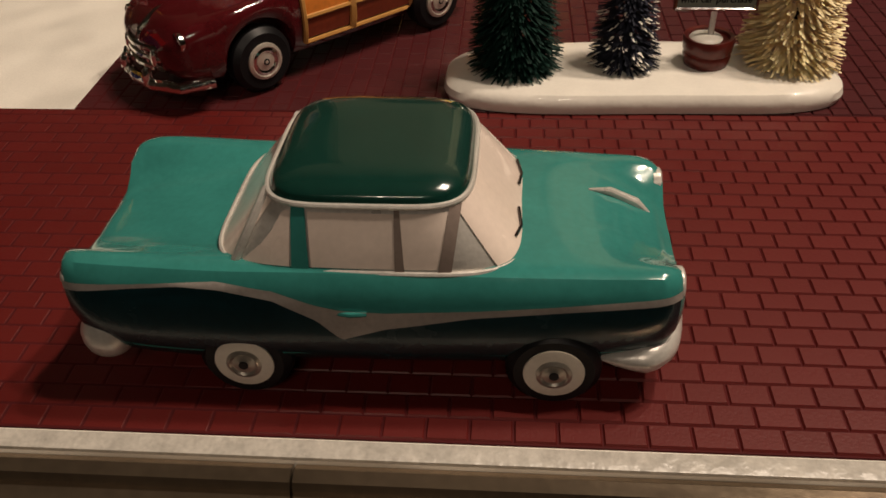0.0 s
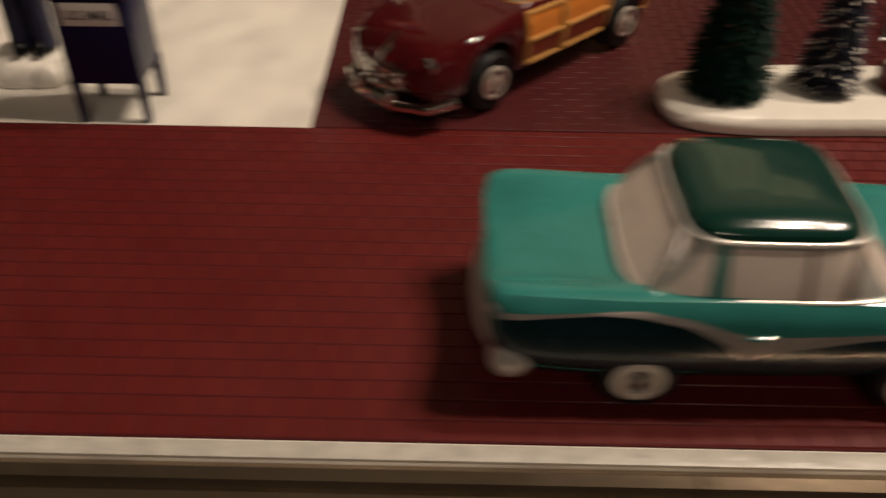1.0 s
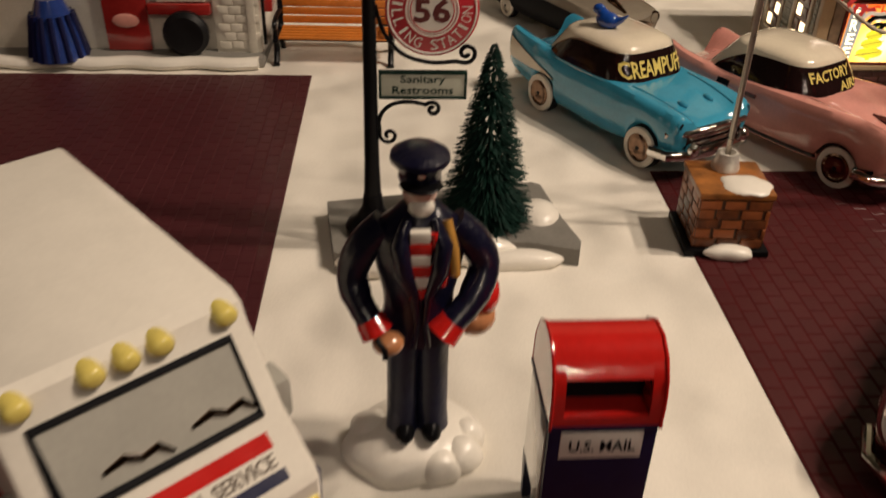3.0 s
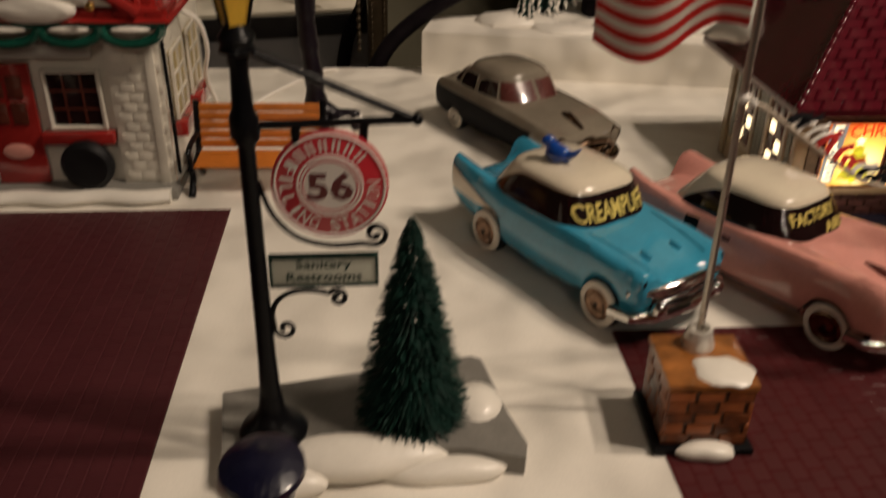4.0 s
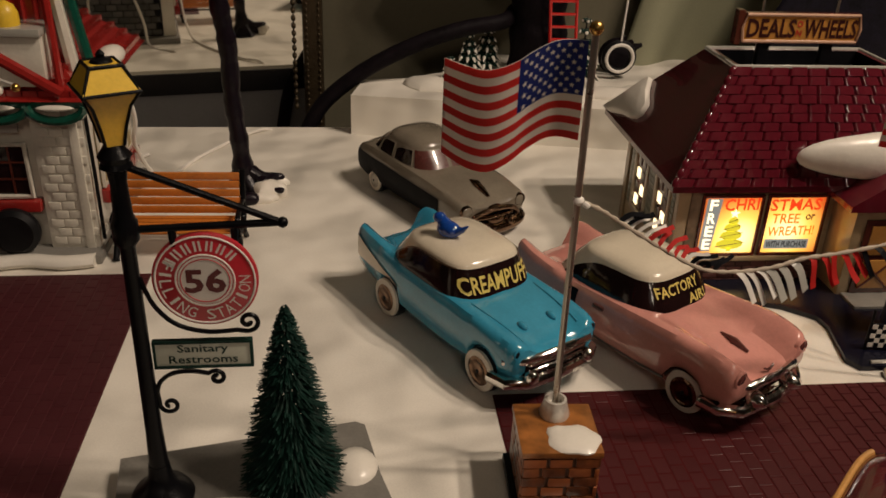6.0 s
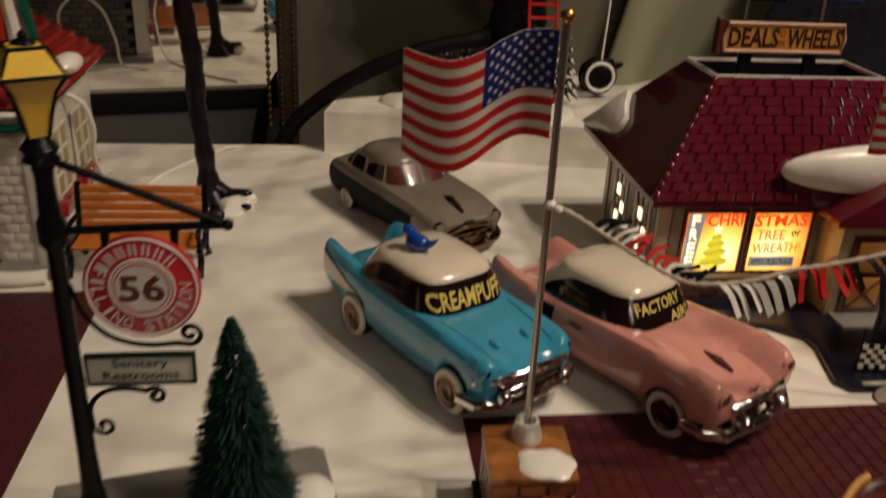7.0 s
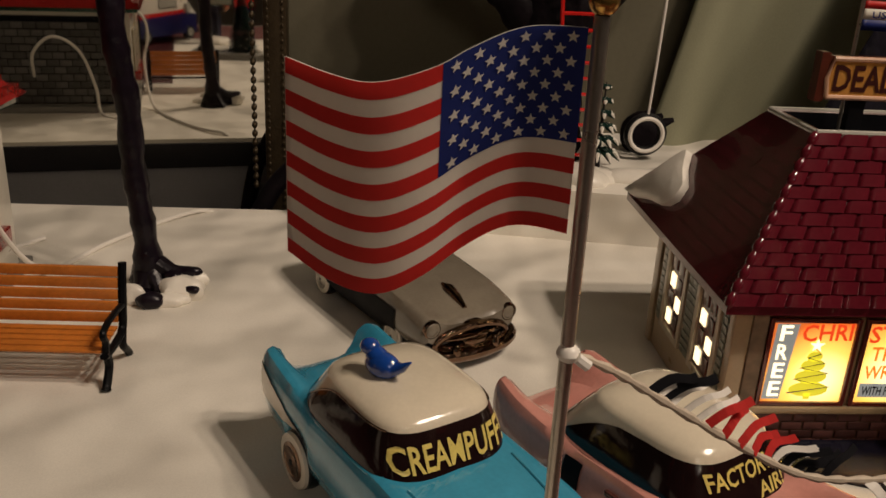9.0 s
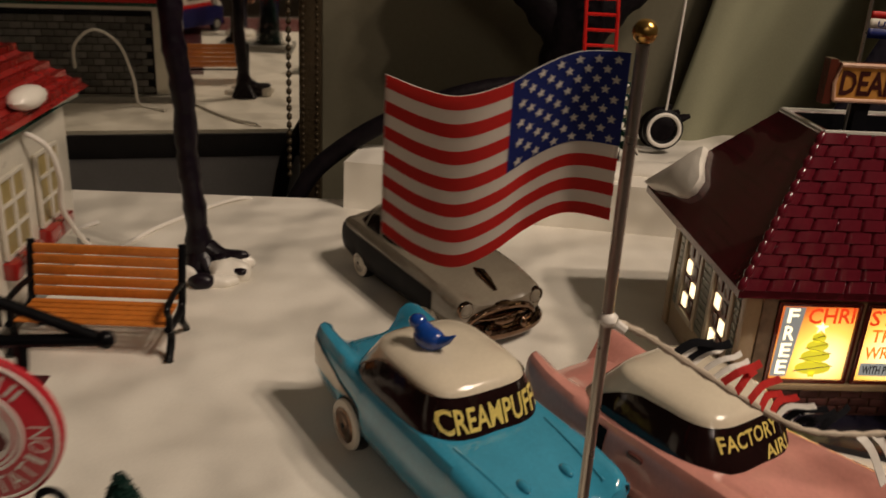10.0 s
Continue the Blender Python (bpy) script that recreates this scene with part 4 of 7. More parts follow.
def mailbox():
    box = thing("toy_mailbox", -9.35, 13.72, 0.0, 1.0, "navy collection mailbox with red hood standing on four legs", "mailbox")
    part("body", Kit().box(-1.22, 0.02, 1.5, 1.22, 2.3, 4.5, 0.07), NAVY, box)
    hoodp = [(-0.03, 4.5), (-0.03, 5.25), (0.08, 5.75), (0.35, 6.15), (0.8, 6.4), (1.35, 6.38), (1.9, 6.05), (2.25, 5.4), (2.33, 4.5)]
    notch = [(-0.03, 4.5), (-0.03, 4.84), (0.8, 4.84), (0.8, 5.78), (0.1, 5.78)] + hoodp[3:]
    k = Kit()
    for a, b, p in ((-1.25, -0.95, hoodp), (-0.95, 0.92, notch), (0.92, 1.25, hoodp)):
        k.prism(p, a, b, "x")
    part("hood", k, RED, box, "glossy red rounded hood with a letter slot")
    for s in (1, -1):
        part("hood_edge", Kit().tube([(s * 1.22, y, z) for y, z in hoodp], 0.045, 8), RED, box)
    part("slot_shadow_lip", Kit().box(-0.95, 0.0, 4.8, 0.92, 0.12, 4.88, 0.02), RED, box)
    # charcoal panel at the back of the slot: the recess's shade put into colour
    part("slot_shade_panel", Kit().box(-0.93, 0.6, 4.86, 0.9, 0.79, 5.76), CHARCOAL, box, "dark panel standing in for shade in the letter slot")
    part("label_plate", Kit().box(-0.95, -0.03, 3.6, 0.9, 0.04, 4.38, 0.02), SIGN_WHITE, box, "pale label plate")
    v, f = letters("U.S. MAIL", 1.5, 0.34, 0.02)
    part("lettering", Kit().add([(x, -0.045, 3.98 + y) for x, y in v], f), CHARCOAL, box, "dark lettering U.S. MAIL", smooth=0)
    part("side_panel", Kit().box(-1.26, 0.2, 1.65, -1.2, 2.15, 4.35, 0.02), PALE_GREY, box, "pale side plate")
    for x in (-1.1, 1.1):
        for y in (0.16, 2.16):
            part("leg", Kit().rings([[(x + a * w * 0.5, y + b * w * 0.5, z) for a, b in ((-1, -1), (1, -1), (1, 1), (-1, 1))] for z, w in ((0, 0.22), (0.8, 0.26), (1.6, 0.3))]), NAVY, box)
    part("rim", Kit().box(-1.28, -0.05, 4.46, 1.28, 2.36, 4.58, 0.03), NAVY, box)


COAT = material("midnight_glaze", (0.0045, 0.0045, 0.018), 0.3, coat=0.3, grain=700, blot=90, vary=0.25, bump=0.9, bump_scale=230)
TROUSER = material("slate_navy_glaze", (0.009, 0.011, 0.034), 0.42, coat=0.12, grain=700, blot=90, vary=0.3, bump=0.9, bump_scale=200)
FACE = glaze("pale_pink_glaze", (0.62, 0.42, 0.34), 0.15)
STRAP = glaze("ochre_glaze", (0.5, 0.26, 0.06), 0.2)


HONEY_TAN = glaze("honey_tan_glaze", (0.5, 0.3, 0.11), 0.2)
PATCH_BROWN = glaze("russet_patch_glaze", (0.17, 0.05, 0.014), 0.25)


def postman():
    k = Kit()
    slots = [COAT, SNOW, RED, WHITE, SKIN, DARK_PLASTIC, FACE, STRAP, TROUSER]
    k.slot = 1
    k.lump(-0.1, 0.2, 0.1, 2.45, 1.85, 0.95, 2, 0.06, 28)
    for n, (bx, by, bz, br, bh) in enumerate(((1.45, -0.6, 0.25, 0.75, 0.62), (1.75, 0.2, 0.25, 0.7, 0.6), (0.7, -0.95, 0.2, 0.8, 0.6), (-1.5, 0.5, 0.3, 0.9, 0.7))):
        k.lump(bx, by, bz, br, br * 0.85, bh, n, 0.08, 18)
    k.slot = 5
    for s in (-1, 1):
        k.ball(s * 0.45, -0.35, 1.2, 0.36, 0.58, 0.3, 14)
    k.slot = 8
    for s in (-1, 1):
        k.tube([(s * 0.48, -0.05, 1.15), (s * 0.49, 0.0, 1.5), (s * 0.47, 0.02, 2.8), (s * 0.42, 0.05, 4.5)], [0.58, 0.53, 0.53, 0.6], 16)
    # short coat, wide at the shoulders, pinched at the waist
    k.slot = 0
    k.rings([[(w * math.cos(a), d * math.sin(a) + y, z - 0.18 * max(0, math.sin(a)) * (z < 4.5)) for a in np.linspace(0, 2 * math.pi, 29)[:-1]] for z, w, d, y in ((3.85, 1.0, 0.78, 0), (3.9, 1.22, 0.95, 0), (4.3, 1.22, 0.95, 0), (4.9, 1.08, 0.86, 0), (5.5, 1.1, 0.86, 0), (6.4, 1.3, 0.92, 0), (7.2, 1.42, 0.9, 0.02), (7.75, 1.3, 0.78, 0.05), (8.1, 0.85, 0.6, 0.05), (8.4, 0.5, 0.45, 0.03))])
    for s in (-1, 1):
        k.tube([(s * 0.4, -0.6, 8.25), (s * 0.62, -0.86, 7.6), (s * 0.52, -0.98, 6.8), (s * 0.2, -1.0, 6.0), (s * 0.12, -0.98, 5.0), (s * 0.22, -0.98, 4.0)], [0.14, 0.3, 0.28, 0.16, 0.1, 0.1], 10)
    k.tube(smooth_rows([(-1.0, 0.05, 7.7), (-1.62, 0.0, 7.1), (-2.0, -0.1, 6.2), (-1.85, -0.45, 5.5), (-1.5, -0.8, 4.95)], 14).tolist(), [0.5] * 6 + [0.48] * 4 + [0.42] * 4, 16)
    k.tube(smooth_rows([(1.0, 0.05, 7.7), (1.65, 0.0, 7.1), (1.98, -0.1, 6.3), (1.55, -0.65, 5.5), (0.9, -1.0, 4.95)], 14).tolist(), [0.5] * 6 + [0.48] * 4 + [0.42] * 4, 16)
    k.slot = 2
    k.tube([(-1.55, -0.76, 5.05), (-1.3, -1.0, 4.65)], [0.47, 0.54], 16)
    k.tube([(1.0, -0.96, 5.0), (0.62, -1.12, 4.6)], [0.46, 0.54], 16)
    k.ball(2.0, 0.2, 5.1, 0.6, 0.75, 0.75, 16)
    k.slot = 4
    k.ball(-1.0, -1.2, 4.42, 0.5, 0.42, 0.38, 16)
    k.ball(1.75, -0.05, 4.35, 0.72, 0.65, 0.6, 16)
    k.slot = 5
    k.tube([(-1.35, -1.35, 4.72), (-1.12, -1.6, 4.5), (-1.1, -1.62, 4.2)], 0.1, 8)
    k.slot = 6
    k.ball(0, -0.08, 8.85, 0.52, 0.52, 0.62, 18)
    k.slot = 3
    k.ball(0.02, -0.42, 8.5, 0.4, 0.25, 0.3, 14)
    for i in range(6):
        k.slot = 2 if i % 2 else 3
        k.box(-0.34 - 0.03 * (i % 2), -0.98 - 0.02 * i, 7.7 - 0.36 * i, 0.26 + 0.03 * (i % 2), -0.72, 8.06 - 0.36 * i, 0.05)
    k.slot = 2
    k.tube([(0.35, -0.85, 8.0), (0.62, -0.88, 7.0), (0.6, -0.86, 6.3)], [0.12, 0.24, 0.2], 10)
    k.slot = 7
    k.tube([(0.75, -0.5, 8.15), (0.92, -0.85, 7.4), (1.0, -0.9, 6.6)], [0.16, 0.18, 0.16], 8)
    k.slot = 0
    k.lathe([(0.5, 9.1), (0.62, 9.13), (0.61, 9.38), (0.86, 9.66), (0.84, 9.78), (0.6, 9.92), (0.2, 9.98), (0.001, 9.99)], 22)
    k.slot = 5
    k.ball(0, -0.46, 9.14, 0.62, 0.52, 0.09, 16)
    k.slot = 6
    k.ball(0, -0.68, 9.52, 0.14, 0.08, 0.13, 10)
    # long legs under a short coat
    k.v = [(x, y, float(np.interp(z, (0, 1.2, 4.0, 5.2, 8.0, 10.0), (0, 1.2, 4.65, 5.6, 8.0, 9.9)))) for x, y, z in k.v]
    ob = part("postman_figurine", k, slots, None, smooth=50)
    ob.matrix_world = pose(-13.35 * CM, 17.5 * CM, 0, 0, 0, 3) @ Matrix.Diagonal((0.8, 0.9, 0.955, 1))
    tagged(ob, "glazed navy-coated figurine with striped scarf on snow base", "figurine")


# ---- lamp post, tree and signs ----


def bristles(k, x, y, z0, z1, radius, count, droop, length_vary=0.25, width=0.05, power=0.8, root=0.45):
    """Many thin bristles that stand out from a twisted wire, in a tapering crown."""
    for i in range(count):
        f = random.random() ** 1.25
        z = z0 + (z1 - z0) * f
        r = radius * (1 - f) ** power * (1 - random.random() ** 2 * length_vary) + 0.08
        if f < 0.04:
            r *= 0.85
        a = random.uniform(0, 2 * math.pi)
        tip = Vector((x + r * math.cos(a), y + r * math.sin(a), max(z + r * random.uniform(droop - 0.25, droop + 0.25), z0 - 0.25)))
        stem = Vector((x, y, z))
        side = Vector((-math.sin(a), math.cos(a), random.uniform(-0.5, 0.5))) * width
        mid = stem.lerp(tip, root)
        k.add([mid - side, mid + side, tip + side * 0.35, tip - side * 0.35], [(0, 1, 2, 3)])


def spiral(cx, cz, r0, turns, start, y, direction=1, n=26):
    out = []
    for i in range(n):
        f = i / (n - 1)
        a = start + direction * f * turns * 2 * math.pi
        r = r0 * (1 - 0.8 * f)
        out.append((cx + r * math.cos(a), y, cz + r * math.sin(a)))
    return out


def street_sign():
    x, y = -14.8, 28.15
    base = thing("garden_slab", 0, 0, 0, 0, "grey stone slab with snow drifts under the lamp post and tree", "base")
    out = [(-16.7, 30.3), (-16.2, 26.6), (-15.0, 26.0), (-13.6, 26.9), (-12.0, 27.25), (-10.3, 27.3), (-8.8, 27.2), (-7.9, 26.9), (-7.15, 26.7), (-7.0, 27.3), (-7.45, 29.0), (-7.95, 31.75), (-8.3, 31.95)]
    part("slab", Kit().prism(out, 0.0, 0.72), STONE_GREY, base)
    for i, (a, b, c, d, e, f) in enumerate(((-12.2, 27.3, 0.45, 2.6, 0.9, 0.62), (-14.6, 26.4, 0.3, 1.6, 0.6, 0.5), (-9.6, 26.8, 0.2, 1.9, 0.5, 0.42))):
        part("snow_drift", Kit().lump(a, b, c, d, e, f, i, 0.08), SNOW, base, "white snow drift")
    part("snow_mound", Kit().ball(-8.35, 29.4, 0.62, 0.85, 1.05, 0.5, 18), SNOW, base)
    post = thing("street_lamp", x, y, 0.7, 0, "black iron street lamp with amber lantern and sign bracket", "street lamp")
    part("foot", Kit().lathe([(1.0, 0), (1.05, 0.25), (0.9, 0.5), (0.6, 0.7), (0.4, 1.1), (0.34, 1.6)], 26), DARK_PLASTIC, post)
    part("pole", Kit().lathe([(0.32, 1.5), (0.27, 3), (0.24, 6), (0.225, 9.6), (0.28, 9.7), (0.38, 9.85), (0.38, 10.4), (0.28, 10.6), (0.235, 11.6), (0.3, 12.1)], 22), DARK_PLASTIC, post)
    part("collar", Kit().lathe([(0.28, 12.0), (0.46, 12.1), (0.4, 12.25), (0.47, 12.42), (0.3, 12.65), (0.22, 12.8)], 20), DARK_PLASTIC, post)
    lower = [[(w * a, w * b, z) for a, b in ((-1, -1), (1, -1), (1, 1), (-1, 1))] for z, w in ((12.75, 0.24), (13.3, 0.33), (13.9, 0.48), (14.3, 0.68))]
    lantern = part("lantern", Kit().rings(lower), AMBER, post, "amber lantern glass", smooth=20)
    lantern.matrix_local = pose(0, 0, 0, 0, 0, 28)
    cap = part("lantern_roof", Kit().rings([[(w * a, w * b, z) for a, b in ((-1, -1), (1, -1), (1, 1), (-1, 1))] for z, w in ((14.3, 0.71), (14.34, 0.74), (14.95, 0.42), (15.0, 0.3))]), LAMP_YELLOW, post, "yellow lantern hood", smooth=20)
    cap.matrix_local = pose(0, 0, 0, 0, 0, 28)
    for a, b in ((-1, -1), (1, -1), (1, 1), (-1, 1)):
        rod = part("lantern_bar", Kit().tube([(a * w, b * w, z) for z, w in ((12.75, 0.25), (13.3, 0.34), (13.9, 0.49), (14.3, 0.72), (14.6, 0.59), (14.97, 0.42))], 0.045, 6), DARK_PLASTIC, post)
        rod.matrix_local = pose(0, 0, 0, 0, 0, 28)
    for z, w in ((14.32, 0.74), (14.97, 0.42)):
        rim = part("lantern_rim", Kit().tube([(-w, -w, z), (w, -w, z), (w, w, z), (-w, w, z), (-w, -w, z)], 0.055, 6), DARK_PLASTIC, post)
        rim.matrix_local = pose(0, 0, 0, 0, 0, 28)
    part("finial", Kit().lathe([(0.3, 15.0), (0.26, 15.08), (0.1, 15.14), (0.12, 15.22), (0.05, 15.3), (0.001, 15.34)], 14), DARK_PLASTIC, post)
    part("arm", Kit().tube([(0.2, 0, 10.15), (4.3, 0.5, 10.1)], 0.12, 10), DARK_PLASTIC, post)
    part("brace", Kit().tube([(0.2, 0, 12.1), (4.25, 0.5, 10.15)], 0.11, 10), DARK_PLASTIC, post)
    part("arm_knob", Kit().ball(4.4, 0.5, 10.1, 0.17, seg=14), DARK_PLASTIC, post)
    for dx in (1.25, 3.0):
        part("hanger", Kit().tube([(dx, 0.12 * dx, 10.1), (dx, 0.1 * dx, 9.55)], [0.14, 0.1], 8), DARK_PLASTIC, post)
    part("scroll", Kit().tube(smooth_rows([(0.2, 0, 8.6), (0.5, 0, 7.65), (1.1, 0, 6.95), (2.0, 0, 6.66), (2.9, 0, 6.7)], 18).tolist() + spiral(3.25, 7.0, 0.36, 1.25, -math.pi * 0.6, 0, 1), 0.075, 8), DARK_PLASTIC, post)
    part("scroll", Kit().tube(smooth_rows([(0.22, 0, 4.2), (0.38, 0, 4.8), (0.8, 0, 5.15), (1.4, 0, 5.22), (1.9, 0, 5.12)], 18).tolist() + spiral(2.15, 4.95, 0.28, 1.2, math.pi * 0.75, 0, -1), 0.075, 8), DARK_PLASTIC, post)
    part("scroll", Kit().tube([(0.25, 0, 4.7), (0.3, 0, 4.1)] + spiral(0.62, 3.95, 0.32, 1.2, math.pi, 0, 1), 0.07, 8), DARK_PLASTIC, post)
    disc = thing("round_sign", -12.72, 28.3, 9.12, 0, "round red and white filling station sign hanging from the lamp post", "sign")
    part("plate", Kit().lathe([(1.5, -0.1), (1.56, -0.06), (1.56, 0.06), (1.5, 0.1)], 48, (0, 0, 0), "y"), SIGN_RED, disc)
    for r in (1.46, 0.86):
        part("ring", Kit().tube([(r * math.cos(a), -0.1, r * math.sin(a)) for a in np.linspace(0, 2 * math.pi, 49)], 0.035, 6), SIGN_WHITE, disc)
    part("center_field", Kit().lathe([(0.8, -0.1), (0.8, -0.12), (0.001, -0.125)], 40, (0, 0, 0), "y"), SIGN_WHITE, disc)
    part("center_ring", Kit().tube([(0.72 * math.cos(a), -0.12, 0.72 * math.sin(a)) for a in np.linspace(0, 2 * math.pi, 41)], 0.02, 6), SIGN_RED, disc)
    v, f = letters("56", 1.22, 0.82, 0.03)
    part("numeral", Kit().add([(a, -0.14, b) for a, b in v], f), OXBLOOD_INK, disc, "dark red-brown numeral 56", smooth=0)
    k = Kit()
    for text, mid, step, flip in (("FILLING", 200, 15.5, 1), ("STATION", 318, 14.5, 1)):
        for i, ch in enumerate(text):
            a = radians(mid + (i - (len(text) - 1) / 2) * step)
            if ch == " ":
                continue
            v, f = letters(ch, 0.1 if ch == "I" else 0.26, 0.36)
            cx, cz = 1.16 * math.cos(a), 1.16 * math.sin(a)
            t = a + math.pi / 2
            k.add([(cx + p * math.cos(t) - q * math.sin(t), -0.115, cz + p * math.sin(t) + q * math.cos(t)) for p, q in v], f)
    part("lettering", k, SIGN_WHITE, disc, "white curved lettering FILLING STATION", smooth=0)
    for deg in (148, 131, 114, 97, 80, 63, 46):
        a, t = radians(deg), radians(deg - 90)
        cx, cz = 1.16 * math.cos(a), 1.16 * math.sin(a)
        k = Kit()
        for off in (-0.07, 0.07):
            k.add([(cx + p * math.cos(t) - q * math.sin(t), -0.115, cz + p * math.sin(t) + q * math.cos(t)) for p, q in ((off - 0.035, -0.17), (off + 0.035, -0.17), (off + 0.035, 0.17), (off - 0.035, 0.17))], [(0, 1, 2, 3)])
        part("lettering_bar", k, SIGN_WHITE, disc, smooth=0)
    sign = thing("restroom_sign", -13.0, 28.25, 6.52, 0.5, "small pale green sign board with a dark green frame", "sign")
    part("board", Kit().box(-1.46, -0.08, -0.46, 1.46, 0.08, 0.46, 0.02), SIGN_GREEN, sign)
    k = Kit()
    for a, b, c, d in ((-1.52, 0.4, 1.52, 0.5), (-1.52, -0.5, 1.52, -0.4), (-1.52, -0.4, -1.43, 0.4), (1.43, -0.4, 1.52, 0.4)):
        k.box(a, -0.12, b, c, 0.1, d, 0.02)
    part("frame", k, NEEDLES, sign)
    for text, w, dz in (("Sanitary", 1.55, 0.19), ("Restrooms", 2.1, -0.17)):
        v, f = letters(text, w, 0.36 if text[0] == "S" else 0.29, 0.015)
        part("lettering", Kit().add([(a, -0.095, b + dz) for a, b in v], f), NEEDLES, sign, "dark green lettering " + text, smooth=0)


OXBLOOD_INK = material("oxblood_ink", (0.12, 0.025, 0.025), 0.4)
AMBER = material("amber_enamel", (0.74, 0.45, 0.045), 0.4, coat=0.1, vary=0.15)
LAMP_YELLOW = material("yellow_enamel", (0.8, 0.52, 0.04), 0.4, coat=0.1, vary=0.12)
SIGN_RED = material("sign_red", (0.5, 0.022, 0.035), 0.35, coat=0.3, vary=0.1)
SIGN_WHITE = material("sign_white", (0.82, 0.78, 0.72), 0.4, vary=0.06)
SIGN_GREEN = material("sign_pale_green", (0.5, 0.52, 0.44), 0.4, vary=0.06)


def brush_tree(name, x, y, z0, z1, r, mat, label, count=2600, droop=-0.12, width=0.05, power=0.8):
    tree = thing(name, 0, 0, 0, 0, label, "toy tree", "bottle-brush trees")
    part("trunk", Kit().tube([(x, y, z0 - 0.1), (x, y, z1 - 0.2)], [0.12, 0.03], 8), DARK_PLASTIC, tree)
    k = Kit()
    bristles(k, x, y, z0 + 0.1, z1, r, count, droop, width=width, power=power)
    part("crown", k, mat, tree, smooth=0)
    return tree


# ---- flag on a brick plinth ----


def flagpole():
    plinth = thing("brick_plinth", -1.28, 28.75, 0, -3, "orange-brown brick plinth with snow on top", "plinth")
    part("core", Kit().box(-1.3, -1.25, 0, 1.3, 1.25, 2.5, 0.06), MORTAR, plinth)
    part("cap", Kit().box(-1.42, -1.38, 2.42, 1.42, 1.38, 2.68, 0.07), CAP_ORANGE, plinth, "mottled orange-brown cap")
    part("foot", Kit().box(-1.6, -1.55, 0, 1.6, 1.5, 0.32, 0.1), DARK_PLASTIC, plinth, "glossy black foot")
    for row in range(5):
        z = 0.36 + row * 0.41
        for side in range(4):
            offset = 0.22 if (row + side) % 2 else 0.0
            x = -1.34 - offset
            while x < 1.34:
                a, b = max(x, -1.34), min(x + 0.84, 1.36)
                if b - a > 0.15:
                    k = Kit().box(a + 0.03, -1.36, z, b - 0.03, -1.22, z + 0.37, 0.035)
                    ob = part("brick", k, BRICK_ORANGE, plinth)
                    ob.matrix_local = pose(0, 0, 0, 0, 0, 90 * side)
                x += 0.9
    part("snow", Kit().lump(0.5, -0.62, 2.66, 1.02, 0.82, 0.2, 3), SNOW, plinth)
    part("snow_foot", Kit().lump(0.05, -1.55, 0.26, 0.95, 0.42, 0.3, 5), SNOW, plinth)
    pole = thing("flagpole", -1.22, 29.5, 2.62, 0, "thin steel flagpole with gold ball and striped flag", "flagpole")
    part("socket", Kit().lathe([(0.52, 0), (0.55, 0.15), (0.42, 0.6), (0.4, 0.75), (0.3, 0.76), (0.28, 0.5)], 22), SILVER, pole)
    part("shaft", Kit().tube([(0, 0, 0.3), (-0.02, 0.06, 7), (-0.04, 0.12, 13.6)], 0.115, 12), STEEL, pole)
    part("ball", Kit().ball(-0.04, 0.12, 13.8, 0.22, seg=18), GOLD, pole, "gold ball finial")
    part("cord_knot", Kit().ball(0, 0.05, 8.4, 0.2, 0.2, 0.16, 12).tube([(0.1, -0.1, 8.4), (0.3, -0.1, 8.25)], 0.1, 8), SIGN_WHITE, pole)
    top = smooth_rows([(0, 13.42), (0.2, 13.38), (0.38, 13.1), (0.5, 12.85), (0.7, 12.62), (0.85, 12.68), (1, 12.85)], 41)
    low = smooth_rows([(0, 10.36), (0.2, 10.42), (0.38, 10.12), (0.52, 9.75), (0.68, 9.48), (0.85, 9.6), (1, 9.96)], 41)

    def spot(s, v, off=0.0):
        a, b = np.interp(s, top[:, 0], top[:, 1]), np.interp(s, low[:, 0], low[:, 1])
        return (-0.2 - 4.2 * s, 0.12 + 0.28 * math.sin(s * 6.6 + 0.4) - off, a + (b - a) * v)
    flag = part("flag_field", Kit().grid([[spot(s, v) for v in np.linspace(0, 1, 14)] for s in np.linspace(0, 1, 41)]), FLAG_WHITE, pole, "white plastic flag field", solid=0.05)
    for i in range(0, 13, 2):
        s0 = 0.475 if i < 7 else 0.0
        part("stripe", Kit().grid([[spot(s, v, 0.03) for v in (i / 13, (i + 1) / 13)] for s in np.linspace(s0, 1, 30)]), FLAG_RED, flag, "red stripe")
        part("stripe", Kit().grid([[spot(s, v, -0.03) for v in (i / 13, (i + 1) / 13)] for s in np.linspace(s0, 1, 30)]), FLAG_RED, flag, "red stripe")
    for off in (0.035, -0.035):
        part("canton", Kit().grid([[spot(s, v, off) for v in np.linspace(0, 7 / 13, 8)] for s in np.linspace(0, 0.48, 20)]), FLAG_BLUE, flag, "blue canton")
    for row in range(9):
        for col in range(6 if row % 2 == 0 else 5):
            cs, cv = 0.045 + 0.078 * (col + (0.5 if row % 2 else 0)), 0.045 + row * 0.0575
            pts = [spot(cs + (0.021 if j % 2 == 0 else 0.0095) * math.sin(j * math.pi / 5), cv - (0.029 if j % 2 == 0 else 0.013) * math.cos(j * math.pi / 5), 0.05) for j in range(10)]
            part("star", Kit().add(pts, [tuple(range(10))]), FLAG_WHITE, flag, smooth=0)


